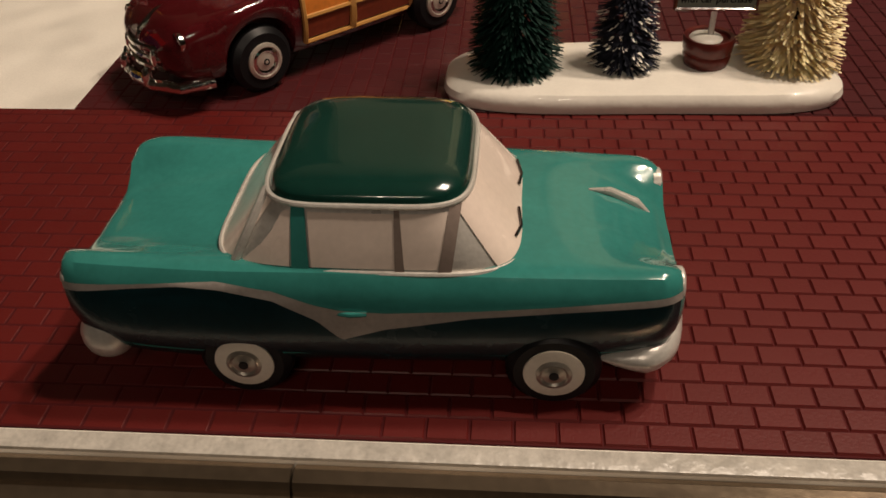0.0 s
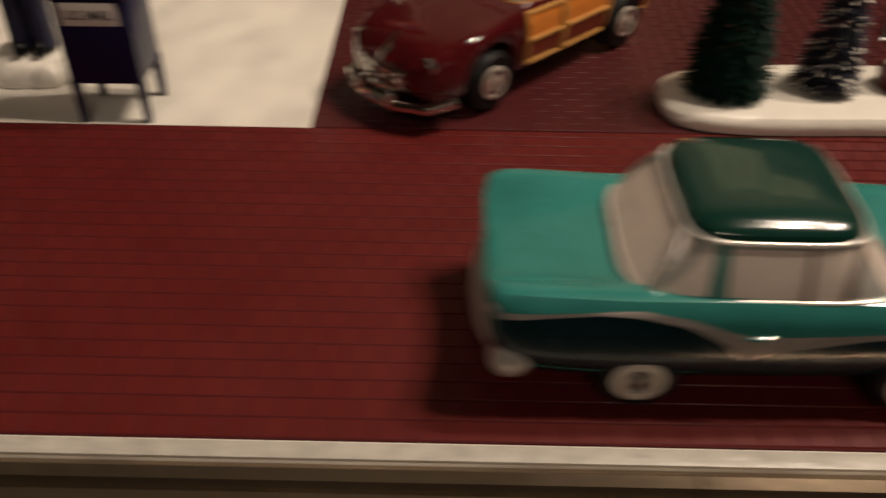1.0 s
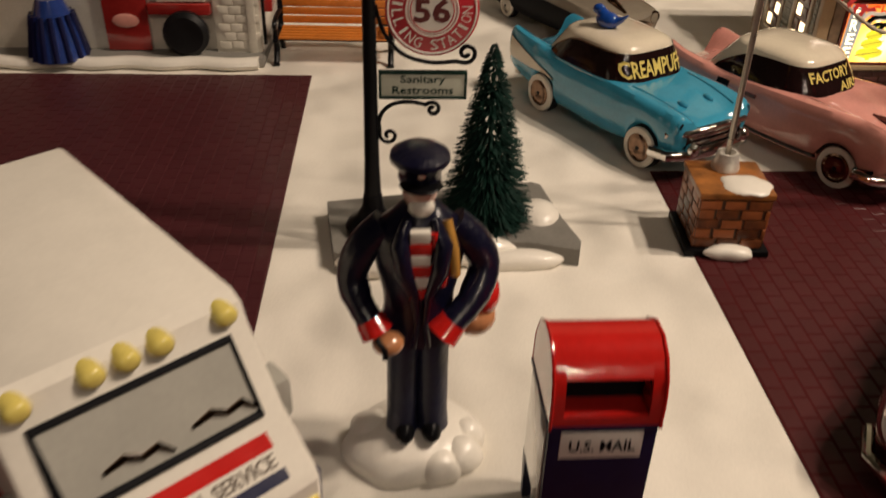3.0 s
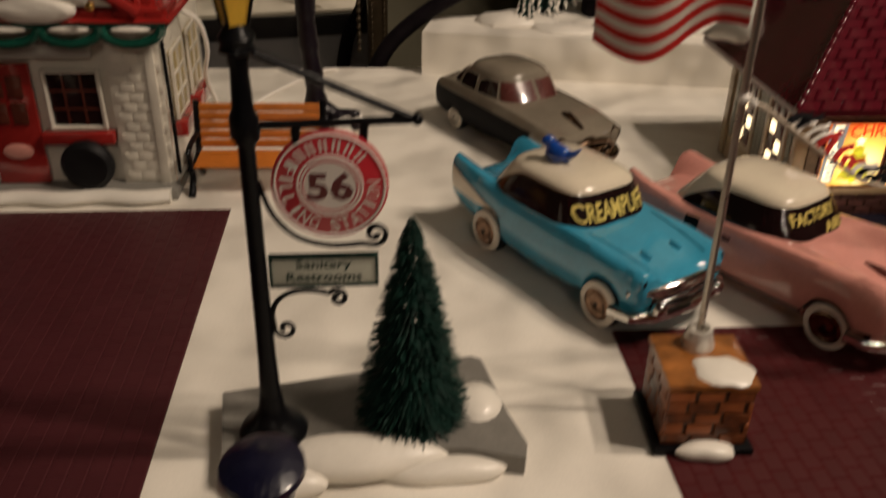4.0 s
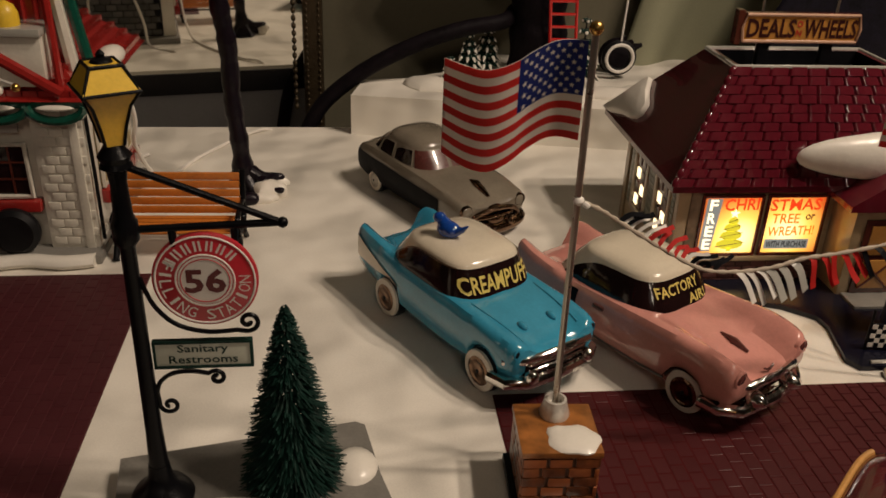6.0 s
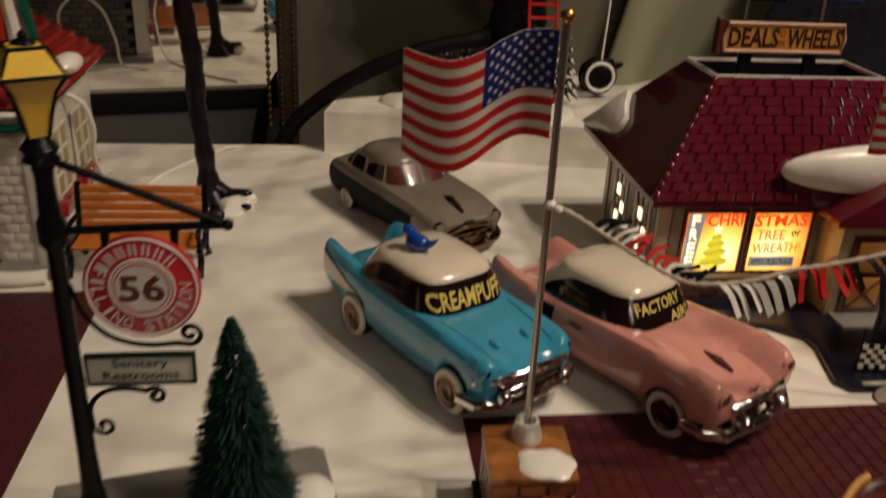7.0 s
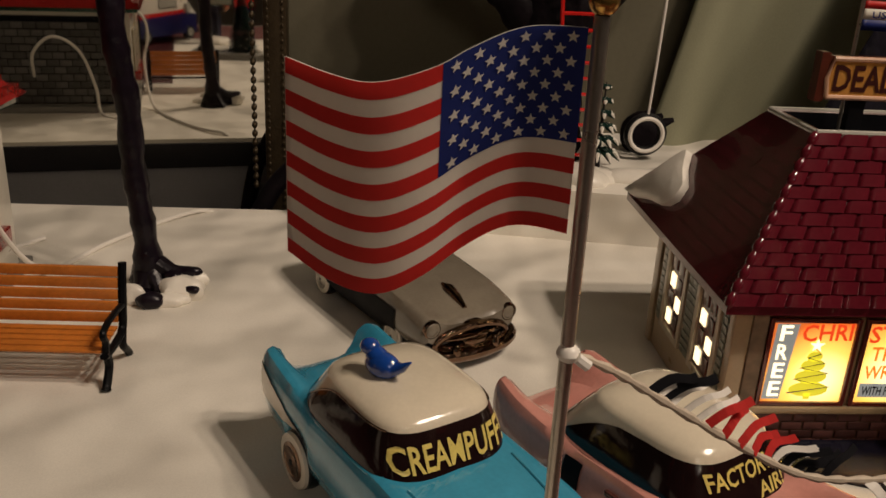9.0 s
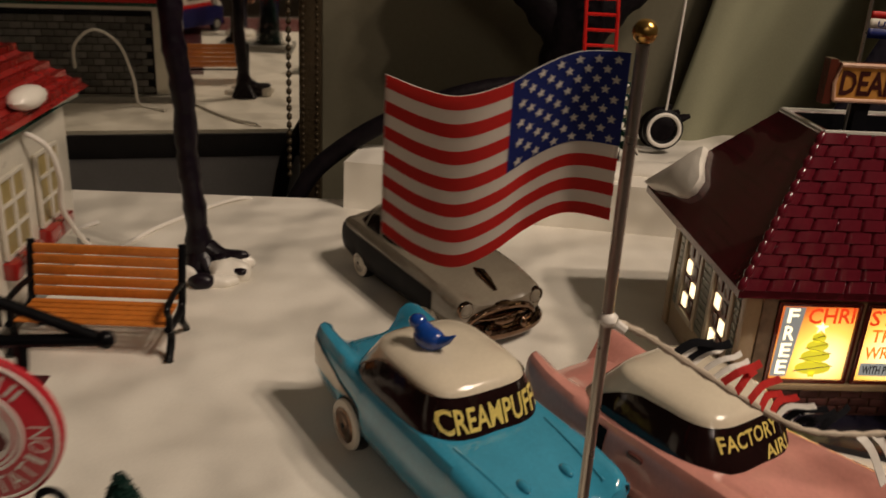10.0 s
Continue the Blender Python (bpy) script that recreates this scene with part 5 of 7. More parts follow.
def porch_flag():
    pole = thing("porch_flag", 11.6, 34.6, 0.0, 0, "second small striped flag on a steel pole beside the porch", "flag")
    part("foot", Kit().lathe([(0.6, 0.0), (0.62, 0.2), (0.4, 0.5), (0.2, 0.6)], 18, (4.2, 0, 0)), SILVER, pole)
    part("shaft", Kit().tube([(4.2, 0, 0.3), (4.2, 0.05, 14.8)], 0.1, 10), STEEL, pole)

    def spot(s, v, off=0.0):
        return (4.1 - 3.9 * s, 0.22 * math.sin(s * 6.2) - off, 14.4 - 3.1 * v + 0.35 * math.sin(s * 5.0))
    flag = part("flag_field", Kit().grid([[spot(s, v) for v in np.linspace(0, 1, 14)] for s in np.linspace(0, 1, 31)]), FLAG_WHITE, pole, "white plastic flag field", solid=0.05)
    for i in range(0, 13, 2):
        part("stripe", Kit().grid([[spot(s, v, 0.03) for v in (i / 13, (i + 1) / 13)] for s in np.linspace(0.46 if i < 7 else 0.0, 1, 24)]), FLAG_RED, flag, "red stripe")
    part("canton", Kit().grid([[spot(s, v, 0.035) for v in np.linspace(0, 7 / 13, 8)] for s in np.linspace(0, 0.46, 16)]), FLAG_BLUE, flag, "blue canton")


CORD_TAN = material("pale_cord", (0.5, 0.42, 0.33), 0.6, vary=0.2, bump=0.5)
FLAG_RED = material("flag_red", (0.66, 0.032, 0.027), 0.5, vary=0.1, bump=0.1)
FLAG_WHITE = material("flag_white", (0.84, 0.79, 0.71), 0.5, vary=0.06, bump=0.1)
FLAG_BLUE = material("flag_blue", (0.016, 0.03, 0.19), 0.5, vary=0.12, bump=0.1)
for m, tint in ((FLAG_RED, (0.7, 0.045, 0.036)), (FLAG_WHITE, (0.8, 0.74, 0.66)), (FLAG_BLUE, (0.02, 0.035, 0.22))):
    # thin plastic that lets light through
    nt = m.node_tree
    glow, blend = nt.nodes.new("ShaderNodeBsdfTranslucent"), nt.nodes.new("ShaderNodeMixShader")
    glow.inputs["Color"].default_value = (*tint, 1)
    blend.inputs[0].default_value = 0.4
    nt.links.new(nt.nodes["Principled BSDF"].outputs[0], blend.inputs[1])
    nt.links.new(glow.outputs[0], blend.inputs[2])
    nt.links.new(blend.outputs[0], nt.nodes["Material Output"].inputs[0])
STEEL = material("brushed_steel", (0.5, 0.46, 0.4), 0.28, metal=0.9, vary=0.12)
GOLD = material("gold_paint", (0.6, 0.36, 0.1), 0.22, metal=0.9, vary=0.15)
BRICK_ORANGE = material("orange_brown_brick", (0.22, 0.066, 0.02), 0.4, coat=0.15, vary=0.65, grain=300, blot=150, island=0.5)
MORTAR = material("brick_joint", (0.1, 0.05, 0.03), 0.5, vary=0.25)
CAP_ORANGE = material("mottled_orange_glaze", (0.3, 0.11, 0.025), 0.3, coat=0.4, vary=0.6, grain=200, blot=120)


# ---- car dealer's house ----

SHINGLE = material("burgundy_shingle_glaze", (0.105, 0.008, 0.016), 0.2, coat=0.7, grain=700, blot=90, vary=0.18, bump=0.2, bump_scale=160, shine=0.32)
TAN_WALL = glaze("tan_wall_glaze", (0.42, 0.31, 0.18), 0.1, 0.3)
BRICK_DARK = material("dark_brown_brick", (0.09, 0.035, 0.03), 0.4, vary=0.35, grain=300, island=0.5)
OXBLOOD_DARK = material("dark_oxblood_ink", (0.045, 0.008, 0.006), 0.4)
MULLION_RED = glaze("dark_red_mullion_glaze", (0.13, 0.02, 0.014), 0.2)
TRIM_CREAM = glaze("cream_trim_glaze", (0.55, 0.47, 0.34), 0.1, 0.3)
SHUTTER = glaze("grey_green_shutter_glaze", (0.15, 0.16, 0.11), 0.2, 0.35)
WEATHERED = material("weathered_brown_board", (0.2, 0.14, 0.09), 0.45, vary=0.5, grain=250, blot=140)
TRIM_BROWN = glaze("brown_trim_glaze", (0.1, 0.025, 0.015), 0.2)


def lit_panel(name, cx, cz):
    """A back-lit pane: pale where the bulb stands behind it, orange-red towards the frame."""
    m = material(name, (0.8, 0.55, 0.15), 0.4, emit=(1.0, 0.6, 0.14), power=2.2)
    nt = m.node_tree
    co, dist, ramp = nt.nodes.new("ShaderNodeTexCoord"), nt.nodes.new("ShaderNodeVectorMath"), nt.nodes.new("ShaderNodeValToRGB")
    dist.operation = "DISTANCE"
    dist.inputs[1].default_value = (cx * CM, 43.4 * CM, cz * CM)
    nt.links.new(co.outputs["Object"], dist.inputs[0])
    scale = nt.nodes.new("ShaderNodeMath")
    scale.operation, scale.inputs[1].default_value = "MULTIPLY", 1 / (2.3 * CM)
    nt.links.new(dist.outputs["Value"], scale.inputs[0])
    nt.links.new(scale.outputs[0], ramp.inputs["Fac"])
    els = ramp.color_ramp.elements
    els[0].position, els[0].color = 0.1, (1.0, 0.85, 0.45, 1)
    els[1].position, els[1].color = 1.0, (0.45, 0.06, 0.008, 1)
    mid = els.new(0.55)
    mid.color = (1.0, 0.55, 0.09, 1)
    nt.links.new(ramp.outputs["Color"], nt.nodes["Principled BSDF"].inputs["Emission Color"])
    return m


LIT_LEFT, LIT_RIGHT = lit_panel("lit_left_pane", 11.5, 2.7), lit_panel("lit_right_pane", 14.0, 3.0)
LIT_WHITE = material("lit_white_pane", (0.8, 0.7, 0.5), 0.4, emit=(1.0, 0.78, 0.45), power=3.0)
LIT_RED = material("lit_red_ink", (0.7, 0.08, 0.02), 0.4, emit=(1.0, 0.07, 0.012), power=1.1)
LIT_ORANGE = material("lit_orange_ink", (0.7, 0.2, 0.02), 0.4, emit=(1.0, 0.22, 0.02), power=1.3)
LIT_GREEN = material("lit_yellow_green_ink", (0.5, 0.5, 0.03), 0.4, emit=(0.75, 0.62, 0.03), power=1.3)
LIT_BLUE = material("lit_grey_blue_ink", (0.3, 0.35, 0.4), 0.4, emit=(0.5, 0.5, 0.45), power=0.55)
SIGN_ORANGE = glaze("sign_orange_glaze", (0.55, 0.26, 0.06), 0.12, 0.25)
SIGN_RIM = glaze("sign_pink_rim_glaze", (0.6, 0.36, 0.24), 0.1, 0.25)
NIGHT = material("dark_sequin_cloth", (0.005, 0.004, 0.01), 0.55, vary=0.9, grain=700, blot=200, bump=0.6, bump_scale=260, shine=0.2)


def flat_text(parent, text, cx, cz, w, h, y, mat, label, bold=0.02, lean=0.0):
    v, f = letters(text, w, h, bold)
    part("lettering", Kit().add([(cx + a, y, cz + b + lean * a) for a, b in v], f), mat, parent, label, smooth=0)


def dealer_house():
    house = thing("toy_house", 0, 0, 0, 0, "ceramic car dealer house with burgundy shingle roof and lit windows", "toy house")
    x0, x1, y0, y1 = 8.15, 21.2, 43.5, 52.0
    wall = part("wall", Kit().prism([(x0, y0), (x1, y0), (x1, y1), (x0, y1)], 0, 5.9), TAN_WALL, house, "tan glazed walls")
    part("corner_post", Kit().box(x0 - 0.12, y0 - 0.12, 0, x0 + 0.5, y0 + 0.5, 5.8, 0.08), TAN_WALL, house)
    part("corner_post", Kit().box(x0 - 0.12, y1 - 0.5, 0, x0 + 0.5, y1 + 0.12, 5.8, 0.08), TAN_WALL, house)
    base = part("brick_base", Kit().box(x0 + 0.1, y0 - 0.16, 0, 16.3, y0 + 0.1, 1.45, 0.03), MORTAR, house)
    for r in range(4):
        x = x0 + 0.55 - (0.42 if r % 2 else 0)
        while x < 16.1:
            a, b = max(x, x0 + 0.5), min(x + 0.8, 16.25)
            if b - a > 0.2:
                part("brick", Kit().box(a, y0 - 0.22, 0.04 + r * 0.35, b - 0.05, y0 - 0.1, 0.34 + r * 0.35, 0.03), BRICK_DARK, base)
            x += 0.84
    part("window_sill", Kit().box(x0 + 0.4, y0 - 0.3, 1.42, 16.3, y0, 1.68, 0.06), TAN_WALL, house)
    for n, (a, b) in enumerate(((9.4, 12.4), (12.85, 15.85))):
        win = part("shop_window", Kit().box(a, y0 - 0.1, 1.8, b, y0 + 0.02, 5.0, 0.02), (LIT_LEFT, LIT_RIGHT)[n], house, "lit yellow shop window with painted letters")
        k = Kit()
        for p in ((a - 0.14, 1.68, a + 0.02, 5.12), (b - 0.02, 1.68, b + 0.14, 5.12), (a, 1.68, b, 1.84), (a, 4.96, b, 5.12)):
            k.box(p[0], y0 - 0.2, p[1], p[2], y0 - 0.02, p[3], 0.04)
        part("frame", k, MULLION_RED, win, "dark red window frame")
        yy = y0 - 0.12
        if n == 0:
            part("strip", Kit().prism([(a + 0.08, 1.95), (a + 0.72, 1.95), (a + 0.95, 4.9), (a + 0.15, 4.9)], yy - 0.004, yy + 0.01, "y"), LIT_BLUE, win)
            for i, ch in enumerate("FREE"):
                flat_text(win, ch, a + 0.46 + 0.02 * (3 - i), 4.55 - 0.73 * i, 0.42, 0.6, yy - 0.012, LIT_WHITE, "white letter " + ch)
            flat_text(win, "CHRI", a + 2.0, 4.58, 1.8, 0.66, yy - 0.012, LIT_RED, "red letters CHRI", lean=0.03)
            k = Kit()
            for z, w, h in ((2.35, 0.72, 0.3), (2.85, 0.58, 0.28), (3.3, 0.44, 0.25), (3.65, 0.28, 0.2)):
                k.add([(a + 1.72 + w * math.cos(t), yy - 0.01, z + h * math.sin(t)) for t in np.linspace(0, 2 * math.pi, 19)[:-1]], [tuple(range(18))])
            k.add([(a + 1.6, yy - 0.01, 1.95), (a + 1.84, yy - 0.01, 1.95), (a + 1.84, yy - 0.01, 2.2), (a + 1.6, yy - 0.01, 2.2)], [(0, 1, 2, 3)])
            part("painted_tree", k, LIT_GREEN, win, "yellow-green painted tree", smooth=0)
            part("tree_outline", Kit().tube([(a + 1.72 + x, yy - 0.02, z) for x, z in ((-0.75, 2.2), (0.75, 2.45), (-0.6, 2.75), (0.6, 3.0), (-0.45, 3.2), (0.42, 3.4), (-0.25, 3.6), (0.2, 3.75), (0, 3.95))], 0.025, 5), PEWTER, win)
            k = Kit()
            k.add([(a + 1.72 + (0.28 if j % 2 == 0 else 0.11) * math.sin(j * math.pi / 5), yy - 0.012, 4.08 + (0.28 if j % 2 == 0 else 0.11) * math.cos(j * math.pi / 5)) for j in range(10)], [tuple(range(10))])
            part("painted_star", k, LIT_WHITE, win, smooth=0)
        else:
            flat_text(win, "STMAS", a + 1.45, 4.55, 2.7, 0.66, yy - 0.012, LIT_RED, "red letters STMAS", lean=0.02)
            flat_text(win, "TREE", a + 1.05, 3.78, 1.5, 0.55, yy - 0.012, LIT_ORANGE, "orange letters TREE")
            flat_text(win, "or", a + 2.35, 3.85, 0.5, 0.34, yy - 0.012, PEWTER, "dark letters or")
            flat_text(win, "WREATH!", a + 1.45, 3.08, 2.5, 0.55, yy - 0.012, LIT_ORANGE, "orange letters WREATH!", lean=0.03)
            part("price_strip", Kit().box(a + 0.15, yy - 0.03, 2.05, a + 2.55, yy + 0.01, 2.6, 0.02), LIT_BLUE, win)
            flat_text(win, "WITH PURCHASE", a + 1.35, 2.32, 2.2, 0.36, yy - 0.036, CHARCOAL, "black letters WITH PURCHASE")
    for ya, yb in ((44.75, 46.55), (48.3, 50.1)):
        win = part("side_window", Kit().box(x0 - 0.1, ya, 1.75, x0 + 0.02, yb, 5.1, 0.03), MULLION_RED, house, "dark red side window with a few lit panes")
        k = Kit()
        for c0, d0, c1, d1 in ((ya - 0.3, 1.45, ya, 5.35), (yb, 1.45, yb + 0.3, 5.35), (ya, 1.45, yb, 1.75), (ya, 5.1, yb, 5.35)):
            k.box(x0 - 0.2, c0, d0, x0, c1, d1, 0.04)
        part("frame", k, TRIM_CREAM, win, "cream window frame")
        for r in range(4):
            for c in range(2):
                at = (ya + 0.24 + c * 0.78, 1.95 + r * 0.8)
                lit = (r + c) % 2 == 1 and r < 3
                part("pane", Kit().box(x0 - 0.15, at[0], at[1], x0 - 0.08, at[0] + 0.5, at[1] + 0.58, 0.02), LIT_WHITE if lit else TRIM_BROWN, win, "lit white pane" if lit else "")
        for c0 in (ya - 0.95, yb + 0.35):
            shutter = part("shutter", Kit().box(x0 - 0.12, c0, 1.5, x0, c0 + 0.6, 5.3, 0.04), SHUTTER, house, "grey-green shutter")
            for q in range(11):
                part("slat", Kit().box(x0 - 0.16, c0 + 0.08, 1.62 + q * 0.33, x0 - 0.1, c0 + 0.52, 1.84 + q * 0.33, 0.02), SHUTTER, shutter)
    part("eave_board", Kit().box(x0 - 0.2, y0 - 0.3, 5.3, x1, y0 - 0.05, 5.75, 0.06), TAN_WALL, house)
    part("eave_board", Kit().box(x0 - 0.28, y0 - 0.3, 5.42, x0 - 0.05, y1, 5.75, 0.06), TRIM_CREAM, house, "cream board under the eave")
    part("corner_board", Kit().box(x0 + 0.5, y0 - 0.18, 1.6, x0 + 1.05, y0, 5.3, 0.05), WEATHERED, house, "weathered brown board beside the shop window")
    # roof: a cut-off hipped roof with a hollow top
    e, t = (7.3, 22.0, 42.65, 55.0), (10.4, 18.9, 45.1, 48.8)
    ze, zt = 5.85, 11.2
    E4 = [Vector((e[0], e[2], ze)), Vector((e[1], e[2], ze)), Vector((e[1], e[3], ze)), Vector((e[0], e[3], ze))]
    T4 = [Vector((t[0], t[2], zt)), Vector((t[1], t[2], zt)), Vector((t[1], t[3], zt)), Vector((t[0], t[3], zt))]
    k = Kit().rings([[p - Vector((0, 0, 0.3)) for p in E4], E4, T4], cap=False)
    inner = [Vector((p.x + (0.35 if p.x < 14 else -0.35), p.y + (0.35 if p.y < 47 else -0.35), p.z)) for p in T4]
    k.rings([T4, inner], cap=False)
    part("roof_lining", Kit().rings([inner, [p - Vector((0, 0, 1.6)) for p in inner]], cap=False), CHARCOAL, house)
    roof = part("roof", k, SHINGLE, house, "burgundy glazed shingle roof", smooth=20)
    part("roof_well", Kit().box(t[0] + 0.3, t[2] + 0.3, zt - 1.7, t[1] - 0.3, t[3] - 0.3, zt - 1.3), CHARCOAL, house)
    k = Kit()
    for p, q in zip(T4, T4[1:] + T4[:1]):
        k.tube([p, q], 0.11, 8)
    part("roof_rim", k, PALE_GREY, house, "pale worn rim round the hollow roof top")
    k = Kit()
    k.tube([E4[0].lerp(T4[0], f) for f in np.linspace(0, 1, 79)], [0.11 + 0.07 * abs(math.sin(i * math.pi / 6)) for i in range(79)], 10)
    part("hip_ridge", k, SHINGLE, house)

    def shingles(a, b, c, d, rows, target, relief):
        """Rows of shingles on the face a-b (eave) to c-d (top)."""
        n = (b - a).cross(c - a).normalized()
        if n.z < 0:
            n = -n
        for r in range(rows):
            v0, v1 = r / rows, (r + 0.98) / rows
            l0, r0, l1, r1 = a.lerp(c, v0), b.lerp(d, v0), a.lerp(c, min(v1, 1)), b.lerp(d, min(v1, 1))
            span = (r0 - l0).length
            count = max(3, round(span / target))
            for i in range(-1, count):
                f0 = (i + (0.5 if r % 2 else 0.0)) / count
                f1 = f0 + 0.985 / count
                f0, f1 = max(f0, 0.0), min(f1, 1.0)
                if f1 - f0 < 0.25 / count:
                    continue
                p = [l0.lerp(r0, f0), l0.lerp(r0, f1), l1.lerp(r1, f1), l1.lerp(r1, f0)]
                lift = relief * random.uniform(0.8, 1.2)
                s = (r0 - l0).normalized() * 0.07
                w = (l1 - l0).normalized() * 0.06
                if relief < 0.05:
                    kk = Kit().add([p[0] + n * lift, p[1] + n * lift, p[2] + n * 0.005, p[3] + n * 0.005, p[0], p[1]], [(0, 1, 2, 3), (4, 5, 1, 0)])
                else:
                    bands = []
                    for g, flat in ((0, 0), (0.015, 1), (0.5, 0.9), (0.97, 0.75), (1.0, 0)):
                        lo, hi = p[0].lerp(p[3], g), p[1].lerp(p[2], g)
                        bands.append([lo.lerp(hi, q) + n * (lift * flat * (1 - abs(2 * q - 1) ** 9) + 0.02) for q in (0, 0.02, 0.05, 0.1, 0.18, 0.82, 0.9, 0.95, 0.98, 1)])
                    kk = Kit().grid(bands)
                part("shingle", kk, SHINGLE, roof, smooth=60)
    shingles(E4[0], E4[1], T4[0], T4[1], 13, 0.95, 0.12)
    shingles(E4[3], E4[0], T4[3], T4[0], 13, 1.0, 0.02)
    part("roof_snow", Kit().lump(17.9, 42.75, 7.45, 4.3, 0.95, 1.2, 2, 0.1, 30), SNOW, house, "white snow lump on the roof")
    def hip(y, z, off):
        return (7.3 + (z - 5.85) * 0.579 - off, y, z + off * 0.5)
    out = [(54.9, 5.95), (53.8, 6.0), (52.4, 6.35), (51.2, 6.5), (50.5, 6.7), (50.1, 7.05), (50.2, 7.6), (51.2, 8.05), (51.9, 8.6), (52.2, 8.5), (53.4, 7.3), (54.4, 6.4)]
    part("eave_snow", Kit().rings([[hip(y, z, 0.02) for y, z in out], [hip(y, z, 0.3) for y, z in out], [hip(52.2 + (y - 52.2) * 0.75, 7.2 + (z - 7.2) * 0.75, 0.45) for y, z in out]]), SNOW, house, "white snow patch on the eave", smooth=60)
    # porch
    part("porch_wall", Kit().box(16.4, 41.4, 0, 21.4, 43.6, 5.4, 0.05), TAN_WALL, house)
    part("porch_roof", Kit().prism([(15.7, 5.5), (18.9, 7.6), (22.0, 5.5), (22.0, 5.2), (15.7, 5.2)], 40.9, 44.2, "y"), SHINGLE, house)
    door = part("door", Kit().box(17.0, 41.28, 0.5, 19.2, 41.45, 4.6, 0.04), TRIM_BROWN, house, "brown door")
    part("door_panel", Kit().box(17.3, 41.2, 2.7, 18.9, 41.3, 4.3, 0.05), SIGN_ORANGE, door)
    part("door_panel", Kit().box(17.3, 41.2, 0.8, 18.9, 41.3, 2.4, 0.05), SIGN_ORANGE, door)
    k = Kit()
    for a, b in (((17.3, 0.8), (18.9, 2.4)), ((17.3, 2.4), (18.9, 0.8))):
        k.tube([(a[0], 41.2, a[1]), (b[0], 41.2, b[1])], 0.07, 6)
    part("door_brace", k, TRIM_BROWN, door)
    part("step", Kit().box(16.6, 39.9, 0, 21.5, 41.4, 0.5, 0.08), STONE_GREY, house)
    # sign on the roof
    sign = thing("roof_sign", 13.85, 46.0, 0, 0, "brown and orange sign board on the roof of the house", "sign")
    out = [(-2.95, 12.25), (-3.05, 12.9), (-2.9, 13.55), (2.9, 13.55), (3.05, 12.9), (2.95, 12.25)]
    part("board", Kit().prism([(a * 1.04, 12.9 + (b - 12.9) * 1.12) for a, b in out], -0.02, 0.35, "y"), TRIM_BROWN, sign)
    part("board", Kit().prism([(-3.35, 12.1), (-3.05, 12.1), (-3.05, 13.75), (-3.35, 13.75)], -0.1, 0.4, "y"), TRIM_BROWN, sign)
    part("rim", Kit().tube([(a, -0.08, b) for a, b in out + out[:1]], 0.09, 8), SIGN_RIM, sign)
    part("panel", Kit().prism([(a * 0.97, 12.9 + (b - 12.9) * 0.9) for a, b in out], -0.08, 0.0, "y"), SIGN_ORANGE, sign)
    flat_text(sign, "DEALS", -1.55, 12.9, 2.5, 0.92, -0.1, OXBLOOD_DARK, "dark red-brown letters DEALS", 0.025)
    flat_text(sign, "WHEELS", 1.5, 12.9, 2.75, 0.92, -0.1, OXBLOOD_DARK, "dark red-brown letters WHEELS", 0.025)
    flat_text(sign, "O", -0.12, 13.12, 0.28, 0.32, -0.1, LIT_RED_PAINT, "red letter O")
    flat_text(sign, "N", -0.12, 12.68, 0.28, 0.32, -0.1, LIT_RED_PAINT, "red letter N")
    for x in (-1.7, 1.6):
        part("support", Kit().box(x - 0.28, 0.0, 10.6, x + 0.28, 0.35, 12.3, 0.05), CHARCOAL, sign)
    # banners behind the sign
    for n, x in enumerate((12.75, 16.75)):
        ban = thing("roof_banner", x, 48.0, 0, 0, "small red, white and blue banner on a thin pole", "banner", "roof banners")
        part("pole", Kit().tube([(0, 0, 9.6), (-0.1, 0, 17.4)], 0.07, 8), STEEL, ban)
        for z0, z1, mat, lab in ((15.05, 15.32, FLAG_RED, "red band"), (14.68, 15.05, FLAG_WHITE, "white band"), (14.3, 14.68, FLAG_BLUE, "blue band")):
            part("band", Kit().grid([[(u, 0.12 * math.sin(u * 2), z - 0.03 * u) for z in (z0, z1)] for u in np.linspace(0.05, 1.9, 12)]), mat, ban, lab, solid=0.05)
        if n == 0:
            v, f = letters("USED", 1.1, 0.24, 0.02)
            part("lettering", Kit().add([(0.8 + a, -0.2, 14.85 + b) for a, b in v], f), FLAG_BLUE, ban, "dark letters USED", smooth=0)


LIT_RED_PAINT = material("sign_red_ink", (0.5, 0.03, 0.02), 0.4)


# ---- filling station ----

GREEN_TRIM = glaze("pine_green_glaze", (0.008, 0.075, 0.05), 0.2)
OFF_WHITE = glaze("off_white_wall_glaze", (0.7, 0.66, 0.57), 0.1, 0.3)
STATION_RED = glaze("tomato_red_glaze", (0.3, 0.018, 0.015), 0.2, 0.18)


BACK_BRICK = material("dark_grey_brick", (0.09, 0.085, 0.08), 0.5, vary=0.4, grain=300, island=0.5)


